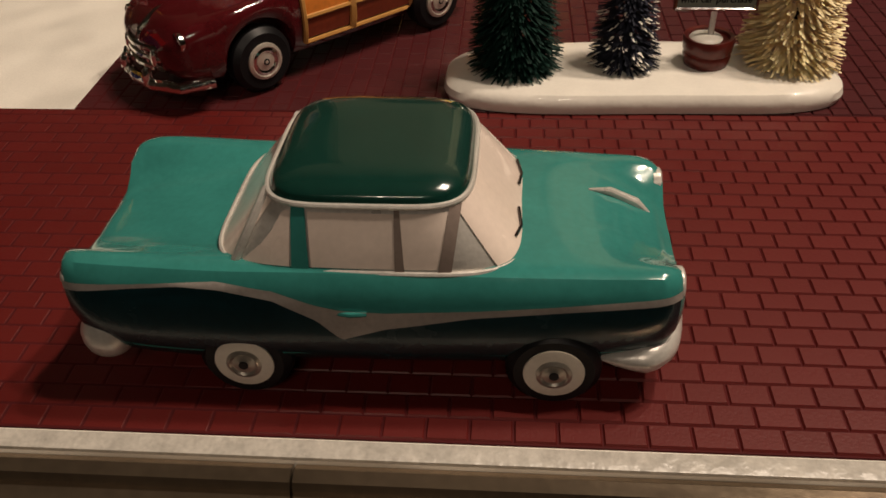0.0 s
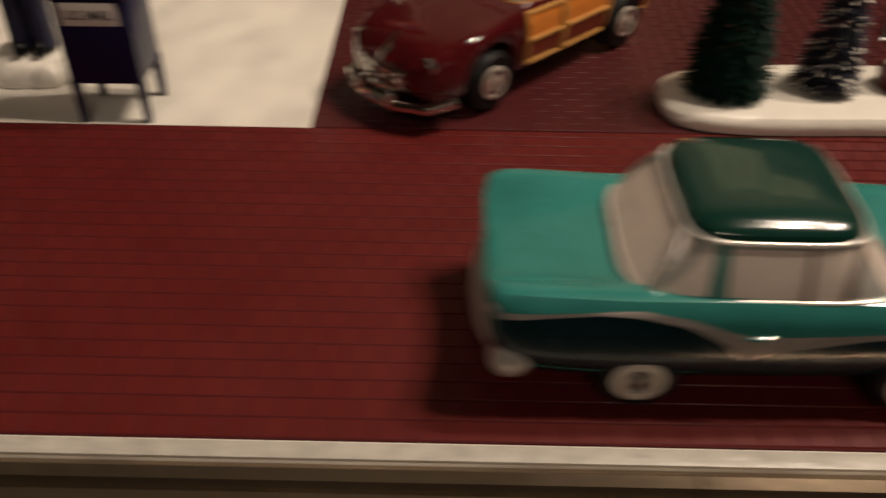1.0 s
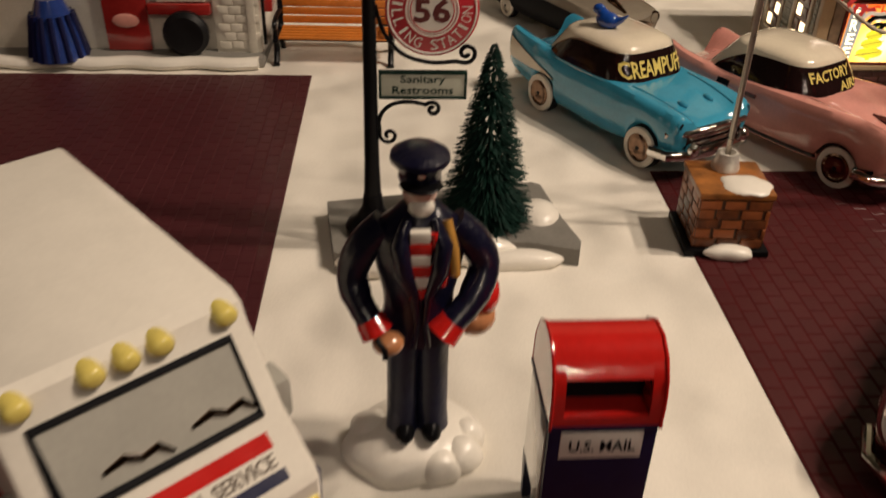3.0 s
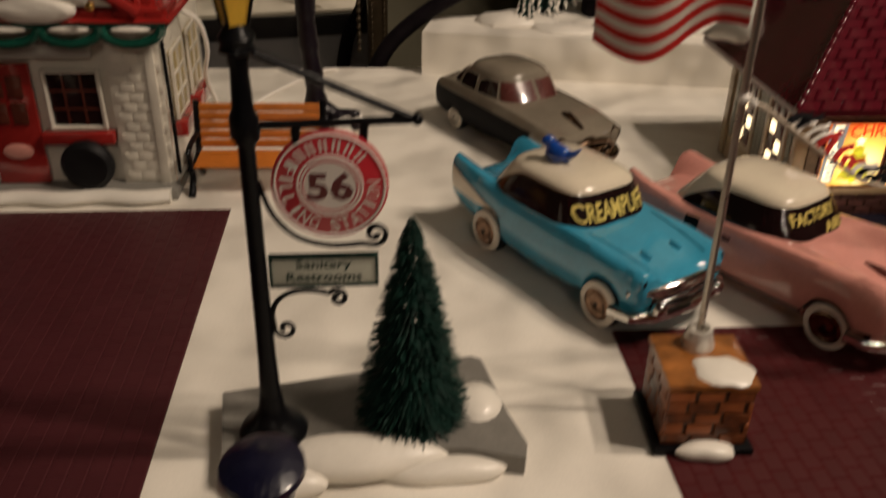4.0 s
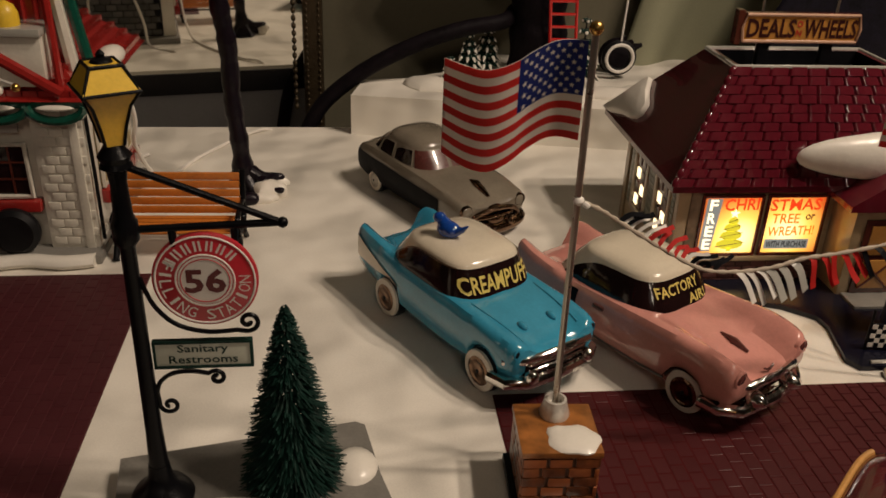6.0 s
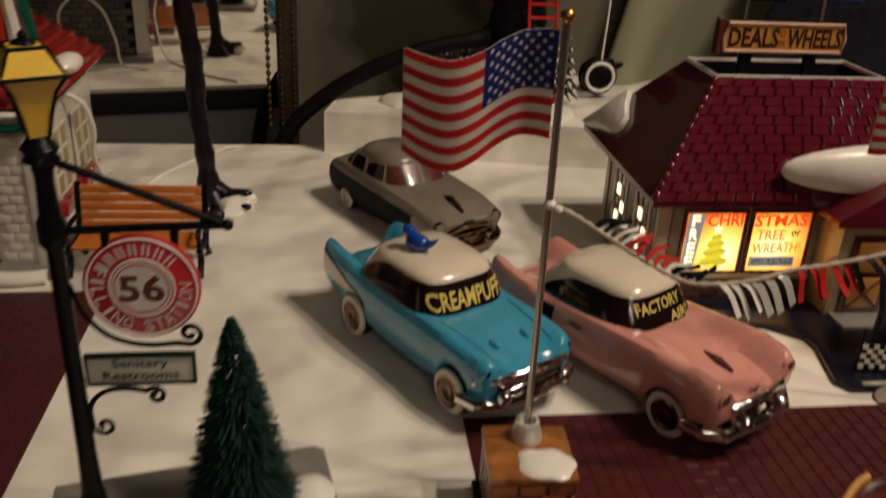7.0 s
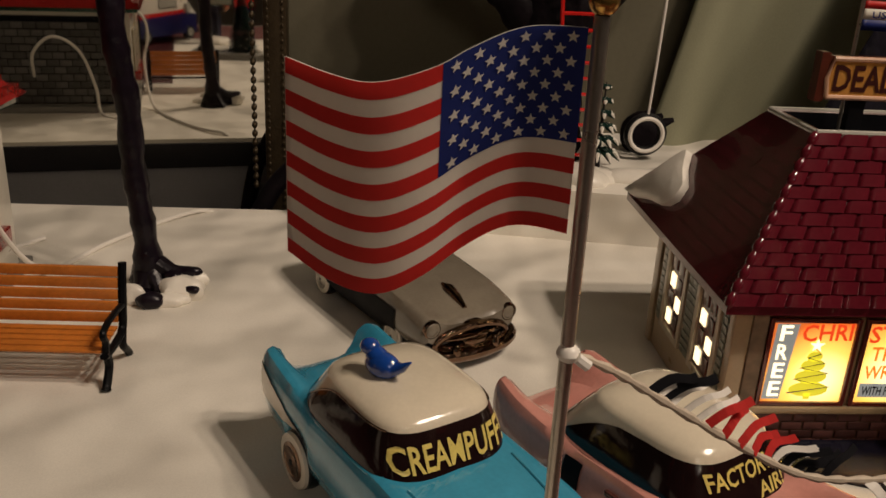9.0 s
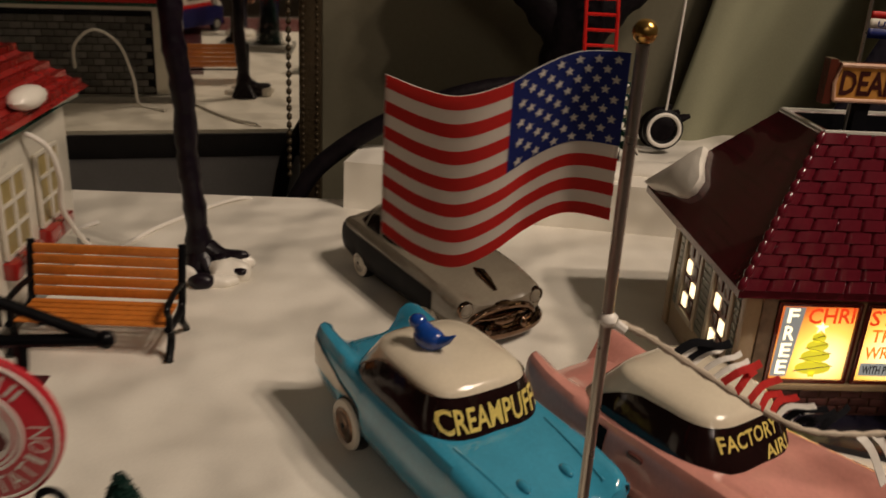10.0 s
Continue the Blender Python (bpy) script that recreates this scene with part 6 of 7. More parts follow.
def station():
    st = thing("toy_station", 0, 0, 0, 0, "ceramic filling station with white brick walls and red roof", "toy house")
    part("wall", Kit().box(-42, 48, 0.4, -21.6, 58, 8.6, 0.05), OFF_WHITE, st)
    part("base", Kit().box(-43, 46.6, 0, -21.3, 59, 0.55, 0.12), STONE_GREY, st)
    part("snow_edge", Kit().rings([[(x, 46.45 + 0.5 * math.cos(a) + 0.15 * math.sin(x * 1.7), 0.3 + 0.34 * math.sin(a)) for a in np.linspace(0, 2 * math.pi, 13)[:-1]] for x in np.linspace(-43, -21.6, 30)]), SNOW, st)
    pillar = part("corner_pillar", Kit().box(-24.0, 47.6, 0.5, -21.5, 48.3, 8.4, 0.06), OFF_WHITE, st, "white brick corner pillar")
    for r in range(15):
        x = -23.8 + (0.3 if r % 2 else 0)
        while x < -22.0:
            part("brick", Kit().box(x, 47.53, 0.75 + 0.5 * r, x + 0.62, 47.66, 1.17 + 0.5 * r, 0.04), OFF_WHITE, pillar)
            x += 0.68
    part("corner_strip", Kit().box(-22.2, 47.45, 0.5, -21.75, 47.8, 8.4, 0.05), OFF_WHITE, st)
    for a, b in ((-27.0, -24.5),):
        win = part("window", Kit().box(a, 47.75, 3.5, b, 48.05, 6.2, 0.04), BLACK_GLASS, st, "dark shop window with white bars")
        for x in np.linspace(a, b, 4):
            part("bar", Kit().box(x - 0.05, 47.68, 3.5, x + 0.05, 47.8, 6.2), TRIM_BROWN, win)
        for z in np.linspace(3.5, 6.2, 4):
            part("bar", Kit().box(a, 47.67, z - 0.05, b, 47.79, z + 0.05), TRIM_BROWN, win)
        part("frame", Kit().tube([(a, 47.7, 3.45), (b, 47.7, 3.45), (b, 47.7, 6.25), (a, 47.7, 6.25), (a, 47.7, 3.45)], 0.16, 6), OFF_WHITE, win)
    part("red_ledge", Kit().box(-27.5, 47.3, 2.7, -24.1, 48.1, 3.3, 0.1), STATION_RED, st)
    door = part("door", Kit().box(-30.0, 47.6, 0.6, -27.6, 48.05, 6.6, 0.06), STATION_RED, st, "red door with brown panes")
    for x in (-29.6, -28.7):
        for z in (3.7, 5.0):
            part("door_pane", Kit().box(x, 47.5, z, x + 0.7, 47.65, z + 1.05, 0.04), TRIM_BROWN, door)
    part("door_sign", Kit().ball(-28.8, 47.55, 2.3, 0.75, 0.08, 0.4, 14), PINK, door)
    part("notice_board", Kit().box(-30.5, 47.5, 6.9, -24.6, 47.8, 7.6, 0.05), PALE_GREY, st, "pale notice board")
    for y in (49.5, 53.5):
        win = part("side_window", Kit().box(-21.62, y, 3.2, -21.45, y + 2.6, 6.6, 0.04), PANE_TAN, st, "side window with dull yellow panes")
        for z in np.linspace(3.2, 6.6, 4):
            part("bar", Kit().box(-21.5, y, z - 0.08, -21.36, y + 2.6, z + 0.08), OFF_WHITE, win)
        for q in (y, y + 1.3, y + 2.6):
            part("bar", Kit().box(-21.5, q - 0.1, 3.2, -21.34, q + 0.1, 6.6), OFF_WHITE, win)
        part("flower_box", Kit().box(-21.6, y - 0.2, 2.3, -21.0, y + 2.8, 3.1, 0.1), STATION_RED, win)
    # green scalloped eave and red roof
    part("eave", Kit().box(-43, 46.9, 8.35, -20.9, 58.4, 8.75, 0.08), GREEN_TRIM, st)
    for i in range(7):
        x = -22.4 - i * 2.7
        part("swag", Kit().tube([(x + 1.35 * math.cos(a), 46.85, 8.5 - 0.75 * math.sin(a)) for a in np.linspace(0, math.pi, 11)], 0.24, 8), GREEN_TRIM, st)
        part("swag_snow", Kit().ball(x, 46.75, 8.42, 0.9, 0.22, 0.16, 12), SNOW, st)
    roof = part("roof", Kit().rings([[(-43, 46.7, 8.75), (-20.6, 46.7, 8.75), (-20.6, 59, 8.75), (-43, 59, 8.75)], [(-40, 50.2, 12.0), (-24.5, 50.2, 12.0), (-24.5, 55.5, 12.0), (-40, 55.5, 12.0)]]), STATION_RED, st, "tomato red glazed roof", smooth=20)
    for r in range(7):
        f = (r + 0.5) / 7
        k = Kit()
        n = 30
        for i in range(n):
            a, b = -43 + 3 * f + i * (22.4 - 6.9 * f) / n, -43 + 3 * f + (i + 0.9) * (22.4 - 6.9 * f) / n
            k.box(a, 46.62 + 3.5 * f, 8.72 + 3.25 * f, b, 46.9 + 3.5 * f, 9.0 + 3.25 * f, 0.0)
        for i in range(16):
            y = 46.9 + 3.5 * f + i * (12.0 - 7 * f) / 16
            k.box(-20.85 - 3.9 * f, y, 8.72 + 3.25 * f, -20.5 - 3.9 * f, y + 0.66, 9.0 + 3.25 * f, 0.0)
        tagged(part("tile_course", k, STATION_RED, roof), kind="stuff")
    part("roof_snow", Kit().ball(-20.9, 52.2, 9.6, 0.7, 1.4, 0.5, 16), SNOW, st)
    part("roof_snow", Kit().ball(-26.5, 46.9, 9.25, 1.9, 0.5, 0.6, 18), SNOW, st)
    # brick back wall and the cable that loops out of it
    back = part("back_panel", Kit().box(-36, 57.95, 0.6, -22.8, 58.1, 8.0, 0.04), CHARCOAL, st, "dark brick back panel")
    for r in range(11):
        x = -35.9 + (0.5 if r % 2 else 0)
        while x < -23.8:
            part("brick", Kit().box(x, 58.05, 0.75 + 0.62 * r, x + 0.92, 58.22, 1.28 + 0.62 * r, 0.05), BACK_BRICK, back)
            x += 1.0
    part("cable_loop", Kit().tube(smooth_rows([(-29.5, 58.2, 3.0), (-29.2, 59.6, 5.2), (-27.5, 60.2, 6.6), (-25.6, 60.0, 5.4), (-24.6, 59.8, 2.4), (-24.2, 60.2, 0.15), (-22.0, 62.5, 0.12)], 40).tolist(), 0.13, 8), SIGN_WHITE, st, "white looped cable")
    gab = part("gable", Kit().prism([(-32, 9.0), (-21.9, 9.0), (-22.6, 14.8), (-26.8, 18.0), (-31.2, 14.8)], 48.9, 52.0, "y"), STATION_RED, st, "red ribbed gable")
    for x in np.linspace(-31.6, -22.6, 16):
        part("rib", Kit().tube([(x, 48.85, 9.1), (x, 48.85, 14.6)], 0.14, 8), STATION_RED, gab)
    part("gable_edge", Kit().tube([(-21.7, 48.7, 8.9), (-22.3, 48.7, 14.8), (-26.8, 48.7, 18.2)], 0.35, 8), OFF_WHITE, gab)
    part("gable_edge", Kit().tube([(-21.0, 48.8, 9.6), (-21.9, 48.8, 15.2), (-26.6, 48.8, 18.8)], 0.3, 8), GREEN_TRIM, gab)
    cup = part("chimney", Kit().box(-26.2, 46.9, 9.4, -22.6, 49.0, 11.9, 0.12), OFF_WHITE, st, "pale chimney block")
    part("chimney_top", Kit().box(-26.4, 46.7, 11.8, -22.5, 49.2, 12.2, 0.1), PALE_GREY, cup)
    part("bell", Kit().lathe([(0.62, 12.2), (0.6, 12.75), (0.45, 13.1), (0.15, 13.3), (0.001, 13.32)], 18, (-24.2, 47.6, 0)), LAMP_YELLOW, cup, "orange-yellow bell")
    part("beam", Kit().tube([(-29.5, 46.9, 14.0), (-22.0, 46.9, 9.1)], 0.3, 8), STATION_RED, st)
    part("beam", Kit().tube([(-22.3, 47.6, 14.2), (-22.1, 47.2, 9.3)], 0.22, 8), STATION_RED, st)
    part("lamp_stalk", Kit().tube([(-27.5, 46.6, 11.0), (-25.5, 46.2, 10.4), (-23.8, 46.2, 9.7)], 0.08, 6), SILVER, st)
    part("lamp_bead", Kit().ball(-23.8, 46.2, 9.6, 0.22, seg=12), GOLD, st)
    part("downpipe", Kit().tube([(-21.35, 47.7, 8.2), (-21.3, 47.7, 4.5), (-21.3, 47.7, 1.0)], 0.1, 8), DARK_PLASTIC, st)
    tyre = part("spare_tyre", Kit().lathe([(0.55, -0.35), (1.0, -0.38), (1.25, -0.15), (1.25, 0.15), (1.0, 0.38), (0.55, 0.35)], 26, (-25.5, 47.1, 1.75), "y"), RUBBER, st, "black spare tyre")
    part("disc", Kit().lathe([(0.6, -0.25), (0.4, -0.33), (0.001, -0.34)], 20, (-25.5, 47.1, 1.75), "y"), CHARCOAL, tyre)
    shop = thing("toy_drum", -32.5, 47.0, 0.5, 0, "dark blue ribbed drum on the station forecourt", "drum")
    part("shell", Kit().lathe([(1.5, 0), (1.3, 1.2), (1.0, 2.4), (0.7, 3.2)], 16), glaze("royal_blue_glaze", (0.02, 0.045, 0.2), 0.3), shop)
    for a in np.linspace(0, 2 * math.pi, 15)[:-1]:
        part("rib", Kit().tube([(1.5 * math.cos(a), 1.5 * math.sin(a), 0.05), (1.05 * math.cos(a), 1.05 * math.sin(a), 2.4)], 0.16, 6), NAVY, shop)
    part("power_cable", Kit().tube(smooth_rows([(-21.4, 52.5, 8.0), (-20.6, 53, 7.2), (-20.4, 53.5, 5.6), (-20.8, 54.5, 3.6), (-20.2, 57.5, 0.4), (-18.5, 62, 0.12), (-16.2, 66, 0.12), (-14.6, 67.6, 0.14), (-13.8, 68.4, -0.4)], 40).tolist(), 0.13, 8), SIGN_WHITE, st, "white power cable")


# ---- bench, bare tree and back of the table ----


def bench():
    b = thing("park_bench", -17.45, 48.2, 0, -1.5, "orange slatted wooden bench with black iron ends", "bench")
    for i in range(5):
        z = 2.05 + i * 0.55
        part("back_slat", Kit().box(-3.05, 1.1 + 0.1 * i, z, 3.05, 1.27 + 0.1 * i, z + 0.49, 0.05), WOOD, b)
    for i in range(5):
        part("seat_slat", Kit().box(-3.05, -1.0 + i * 0.42, 1.72 + 0.02 * i, 3.05, -0.66 + i * 0.42, 1.86 + 0.02 * i, 0.04), WOOD, b)
    for x in (-3.2, 3.2):
        part("end_frame", Kit().tube(smooth_rows([(x, 1.75, 4.9), (x, 1.55, 4.0), (x, 1.3, 2.6), (x, 1.1, 1.8), (x, 0.4, 1.55), (x, -0.9, 1.6), (x, -1.15, 1.7)], 26).tolist(), 0.17, 8), DARK_PLASTIC, b)
        part("arm_rest", Kit().tube(smooth_rows([(x, 1.35, 2.9), (x, 0.4, 3.0), (x, -0.7, 2.95), (x, -1.1, 2.7), (x, -0.9, 2.3), (x, -0.95, 1.7)], 20).tolist(), 0.14, 8), DARK_PLASTIC, b)
        part("front_leg", Kit().tube(smooth_rows([(x, -0.9, 1.6), (x, -0.75, 1.0), (x, -1.1, 0.35), (x, -1.35, 0.05)], 14).tolist(), [0.17] * 12 + [0.2, 0.2], 8), DARK_PLASTIC, b)
        part("rear_leg", Kit().tube(smooth_rows([(x, 1.1, 1.7), (x, 0.95, 1.0), (x, 1.4, 0.4), (x, 1.65, 0.05)], 14).tolist(), 0.16, 8), DARK_PLASTIC, b)
    part("stretcher", Kit().tube([(-3.2, 0.1, 1.3), (3.2, 0.1, 1.3)], 0.12, 8), DARK_PLASTIC, b)
    b.scale = (1, 1, 0.82)


BARK = material("black_bark", (0.006, 0.003, 0.007), 0.32, vary=0.5, grain=300, bump=0.9, bump_scale=260, shine=0.3)
BARK_DULL = material("matt_black_bark", (0.006, 0.004, 0.006), 0.6, vary=0.5, grain=300, bump=0.9, bump_scale=260, shine=0.1)


def bare_tree():
    t = thing("toy_tree", -15.0, 56.4, 0, 0, "bare black twisted tree trunk with snow on its roots", "toy tree")
    part("trunk", Kit().tube(smooth_rows([(0.1, 0, 0), (0.05, 0, 0.8), (-0.05, 0, 3), (-0.3, 0, 6), (-0.35, 0.05, 9), (-0.7, 0, 12), (-0.75, 0.2, 15), (-1.3, 0.2, 19), (-1.2, 0.3, 24)], 60).tolist(), [1.35 - 0.8 * min(1, i / 13) ** 0.75 + 0.04 * math.sin(i * 1.3) + 0.03 * math.sin(i * 2.9) for i in range(60)], 14), BARK, t)
    for pts in (((-0.5, 0.1, 16), (-2, 0.5, 19), (-4.5, 0.5, 22)), ((-0.9, 0.1, 17.5), (1.0, -0.4, 20), (3.2, 0.2, 23))):
        part("branch", Kit().tube(smooth_rows(pts, 14).tolist(), [0.4 - 0.02 * i for i in range(14)], 8), BARK, t)
    for a, r in ((-0.15, 2.4), (-0.9, 1.6), (2.6, 1.2), (0.9, 1.5), (4.4, 1.1)):
        part("root", Kit().tube([(0.4 * math.cos(a), 0.4 * math.sin(a), 0.9), (0.7 * r * math.cos(a), 0.7 * r * math.sin(a), 0.3), (r * math.cos(a), r * math.sin(a), 0.12)], [0.5, 0.32, 0.14], 10), BARK, t)
    part("root", Kit().tube(smooth_rows([(0.5, -0.1, 1.3), (1.2, -0.25, 0.95), (2.0, -0.3, 0.98), (2.6, -0.3, 1.02)], 14).tolist(), [0.5 - 0.022 * i for i in range(12)] + [0.17, 0.03], 10), BARK, t)
    part("root_snow", Kit().lump(1.75, -0.9, 0.35, 1.05, 0.8, 0.7, 4, 0.22), SNOW, t)
    part("root_snow", Kit().lump(2.35, -0.3, 0.62, 0.45, 0.4, 0.38, 9, 0.2), SNOW, t)
    part("root_snow", Kit().lump(1.2, -1.75, 0.15, 0.95, 0.5, 0.4, 11, 0.2), SNOW, t)
    part("root_snow", Kit().lump(-0.45, -1.6, 0.3, 0.7, 0.5, 0.62, 7, 0.18), SNOW, t)
    part("root_snow", Kit().lump(-1.0, -1.3, 0.15, 0.7, 0.55, 0.35, 2, 0.15), SNOW, t)
    part("root_knob", Kit().lump(0.55, -2.1, 0.3, 0.62, 0.42, 0.42, 2), BARK, t)
    part("root_knob", Kit().lump(2.25, -1.3, 0.55, 0.4, 0.28, 0.2, 5), BARK, t)
    part("root_knob", Kit().lump(1.3, -0.6, 0.9, 0.5, 0.4, 0.3, 8), BARK, t)


def snow_block():
    blk = thing("foam_block", -8.2, 66.9, 0, -9.8, "white foam block covered with snow sheet behind the cars", "block")
    part("block", Kit().prism([(0, 0), (40, 0), (40, 16), (11, 16), (7.5, 6.5), (0.3, 4.2)], TOP, 3.0), CLOTH, blk)
    for i in range(16):
        part("snow_drift", Kit().lump(random.uniform(5, 24), random.uniform(2.0, 5), 2.95, random.uniform(1.4, 2.8), random.uniform(1.0, 1.6), random.uniform(0.4, 0.9), i, 0.14, 18), SNOW, blk)


def snowy_fir(x, y, z, h, r):
    t = thing("toy_fir", x, y, z, random.uniform(0, 90), "small dark fir with snow-tipped boughs", "toy tree", "snowy firs")
    part("trunk", Kit().tube([(0, 0, 0), (0, 0, h * 0.9)], [0.18, 0.04], 8), BARK, t)
    k, s = Kit(), Kit()
    for tier in range(6):
        f = tier / 6
        rr, zz = r * (1 - f) + 0.15, h * (0.18 + 0.8 * f)
        n = 9 - tier
        for i in range(n):
            a = 2 * math.pi * (i + 0.5 * (tier % 2)) / n + random.uniform(-0.15, 0.15)
            tip = (rr * math.cos(a), rr * math.sin(a), zz - 0.35 * rr)
            k.tube([(0, 0, zz + 0.1), (tip[0] * 0.6, tip[1] * 0.6, zz), tip], [0.12, 0.2, 0.03], 6)
            s.tube([(tip[0] * 0.35, tip[1] * 0.35, zz + 0.16), (tip[0] * 0.8, tip[1] * 0.8, zz - 0.02), (tip[0] * 1.02, tip[1] * 1.02, tip[2] + 0.05)], [0.05, 0.14, 0.04], 6)
    part("crown", k, NEEDLES, t)
    part("snow", s, SNOW, t)


def swing_tree():
    t = thing("toy_tree", 8.6, 72.0, 3.0, 0, "large black tree with red ladder and tyre swing on a cord", "toy tree")
    part("trunk", Kit().tube(smooth_rows([(-1.9, 0, 0), (-2.1, 0, 3), (-2.2, 0, 5.5), (-2.2, 0, 8), (-2.3, 0, 11), (-2.2, 0, 14)], 30).tolist(), [2.5 - 0.45 * math.sin(i / 29 * math.pi) + 0.12 * math.sin(i * 1.1) for i in range(30)], 18), BARK_DULL, t)
    for pts in (((-2.4, 0, 7.4), (-4.2, 0, 9.4), (-6.2, 0, 11.2), (-9.2, 0.3, 12.6)), ((-2.0, 0, 7.6), (-0.2, 0, 9.6), (1.9, 0, 11.3), (5.2, 0, 13.0))):
        part("limb", Kit().tube(smooth_rows(pts, 16).tolist(), [1.7 - 0.05 * i + 0.1 * math.sin(i * 1.7) for i in range(16)], 12), BARK_DULL, t)
    part("crown", Kit().ball(-1.5, 0.5, 16.0, 8.5, 3.5, 3.4, 20), BARK_DULL, t)
    lad = part("ladder", Kit().tube([(-1.5, -2.6, 0.2), (-2.4, -2.6, 13)], 0.13, 8).tube([(0.5, -2.6, 0.2), (-0.4, -2.6, 13)], 0.13, 8), RED, t, "red ladder")
    for i in range(13):
        z = 0.8 + i * 0.95
        part("rung", Kit().tube([(-1.5 - 0.07 * z, -2.6, z), (0.5 - 0.07 * z, -2.6, z)], 0.12, 6), RED, lad)
    part("cord", Kit().tube([(4.75, -0.5, 12.8), (4.6, -0.5, 5.9), (4.5, -0.5, 3.0)], 0.09, 8), SIGN_WHITE, t, "white swing cord")
    part("swing_tyre", Kit().tube([(4.5 + 1.12 * math.cos(a), -0.4, 1.75 + 1.12 * math.sin(a)) for a in np.linspace(0, 2 * math.pi, 33)], 0.3, 10), RUBBER, t)
    part("swing_band", Kit().tube([(4.5 + 1.08 * math.cos(a), -0.66, 1.75 + 1.08 * math.sin(a)) for a in np.linspace(0, 2 * math.pi, 33)], 0.14, 8), SIGN_WHITE, t, "white tyre wall")


def shrub():
    t = thing("toy_shrub", 13.6, 74.0, 3.0, 0, "low black leafless shrub behind the tyre swing", "toy shrub")
    part("stem", Kit().lump(0, 0, 1.2, 1.5, 0.8, 1.5, 3, 0.2), BARK_DULL, t)
    for i, (x, z) in enumerate(((1.2, 2.6), (2.0, 2.3), (-0.8, 2.3), (0.5, 3.0))):
        part("twig", Kit().tube([(0.2 * x, 0, 1.5), (0.7 * x, -0.2, 0.9 * z), (x, -0.3, z)], [0.5, 0.34, 0.16], 8), BARK_DULL, t)


def hoop():
    k = Kit().tube(smooth_rows([(-13.0, 69.5, -6), (-12.3, 69.8, -2.4), (-11.4, 70, -0.4), (-10.1, 70, 1.6), (-7.7, 70, 3.6), (-5.2, 70, 5.1), (-2.3, 70, 6.4), (0.6, 70.4, 7.2), (3.6, 71.2, 7.6), (5.2, 74.4, 7.9), (7.0, 75.6, 7.6)], 60).tolist(), 0.6, 12)
    ob = part("black_hose", k, BARK_DULL, None)
    tagged(ob, "thick black hose arching up from behind the table", "hose")


def pennants():
    g = thing("pennant_string", 0, 0, 0, 0, "cord of red, white and black streamers strung between poles", "garland")
    line = smooth_rows([(-1.2, 29.6, 11.0), (-0.4, 29.75, 10.6), (0.6, 30.0, 9.9), (2.2, 30.4, 8.8), (3.9, 30.9, 7.75), (5.2, 31.0, 7.55), (6.6, 31.0, 7.7), (7.8, 31.1, 8.0), (9.2, 31.1, 8.2), (11.5, 31.1, 8.7), (15, 31.2, 9.8)], 80)
    part("cord", Kit().tube(line.tolist(), [0.075 + 0.022 * math.sin(i * 2.1) for i in range(80)], 8), CORD_TAN, g, "pale twisted cord")
    slack, hang = Vector((0.85, 0.42, 0.26)), Vector((0.45, -0.3, -0.72))
    for mat, x0, x1, n, wide, way in ((CHARCOAL, 0.35, 0.6, 2, 0.09, slack), (SIGN_WHITE, 0.5, 1.3, 4, 0.06, slack), (FLAG_RED, 1.5, 3.0, 5, 0.085, slack), (SIGN_WHITE, 3.2, 3.6, 2, 0.07, slack), (CHARCOAL, 3.5, 4.5, 4, 0.08, slack),
                                      (SIGN_WHITE, 5.4, 6.1, 3, 0.11, hang), (PALE_GREY, 6.4, 7.3, 3, 0.16, hang), (FLAG_RED, 8.0, 9.6, 5, 0.13, hang), (CHARCOAL, 10.0, 10.9, 3, 0.12, hang), (NAVY, 11.2, 12.2, 4, 0.1, hang)):
        for x in np.linspace(x0, x1, n):
            p = Vector([float(np.interp(x, line[:, 0], line[:, c])) for c in range(3)])
            d = (way.normalized() + Vector([random.uniform(-0.22, 0.22) for _ in range(3)])).normalized()
            ln = random.uniform(0.95, 1.25)
            pts = [p + d * ln * f + Vector((0.08 * math.sin(f * 3 + x), 0.05 * math.sin(f * 4 + 2 * x), 0.08 * math.sin(f * 5) - 0.12 * f * f)) for f in np.linspace(0, 1, 7)]
            side = (d.cross(Vector((0.2, -0.8, 0.5))).normalized()) * wide
            part("streamer", Kit().grid([[q - side, q + side] for q in pts]), mat, g, smooth=0, solid=0.02)


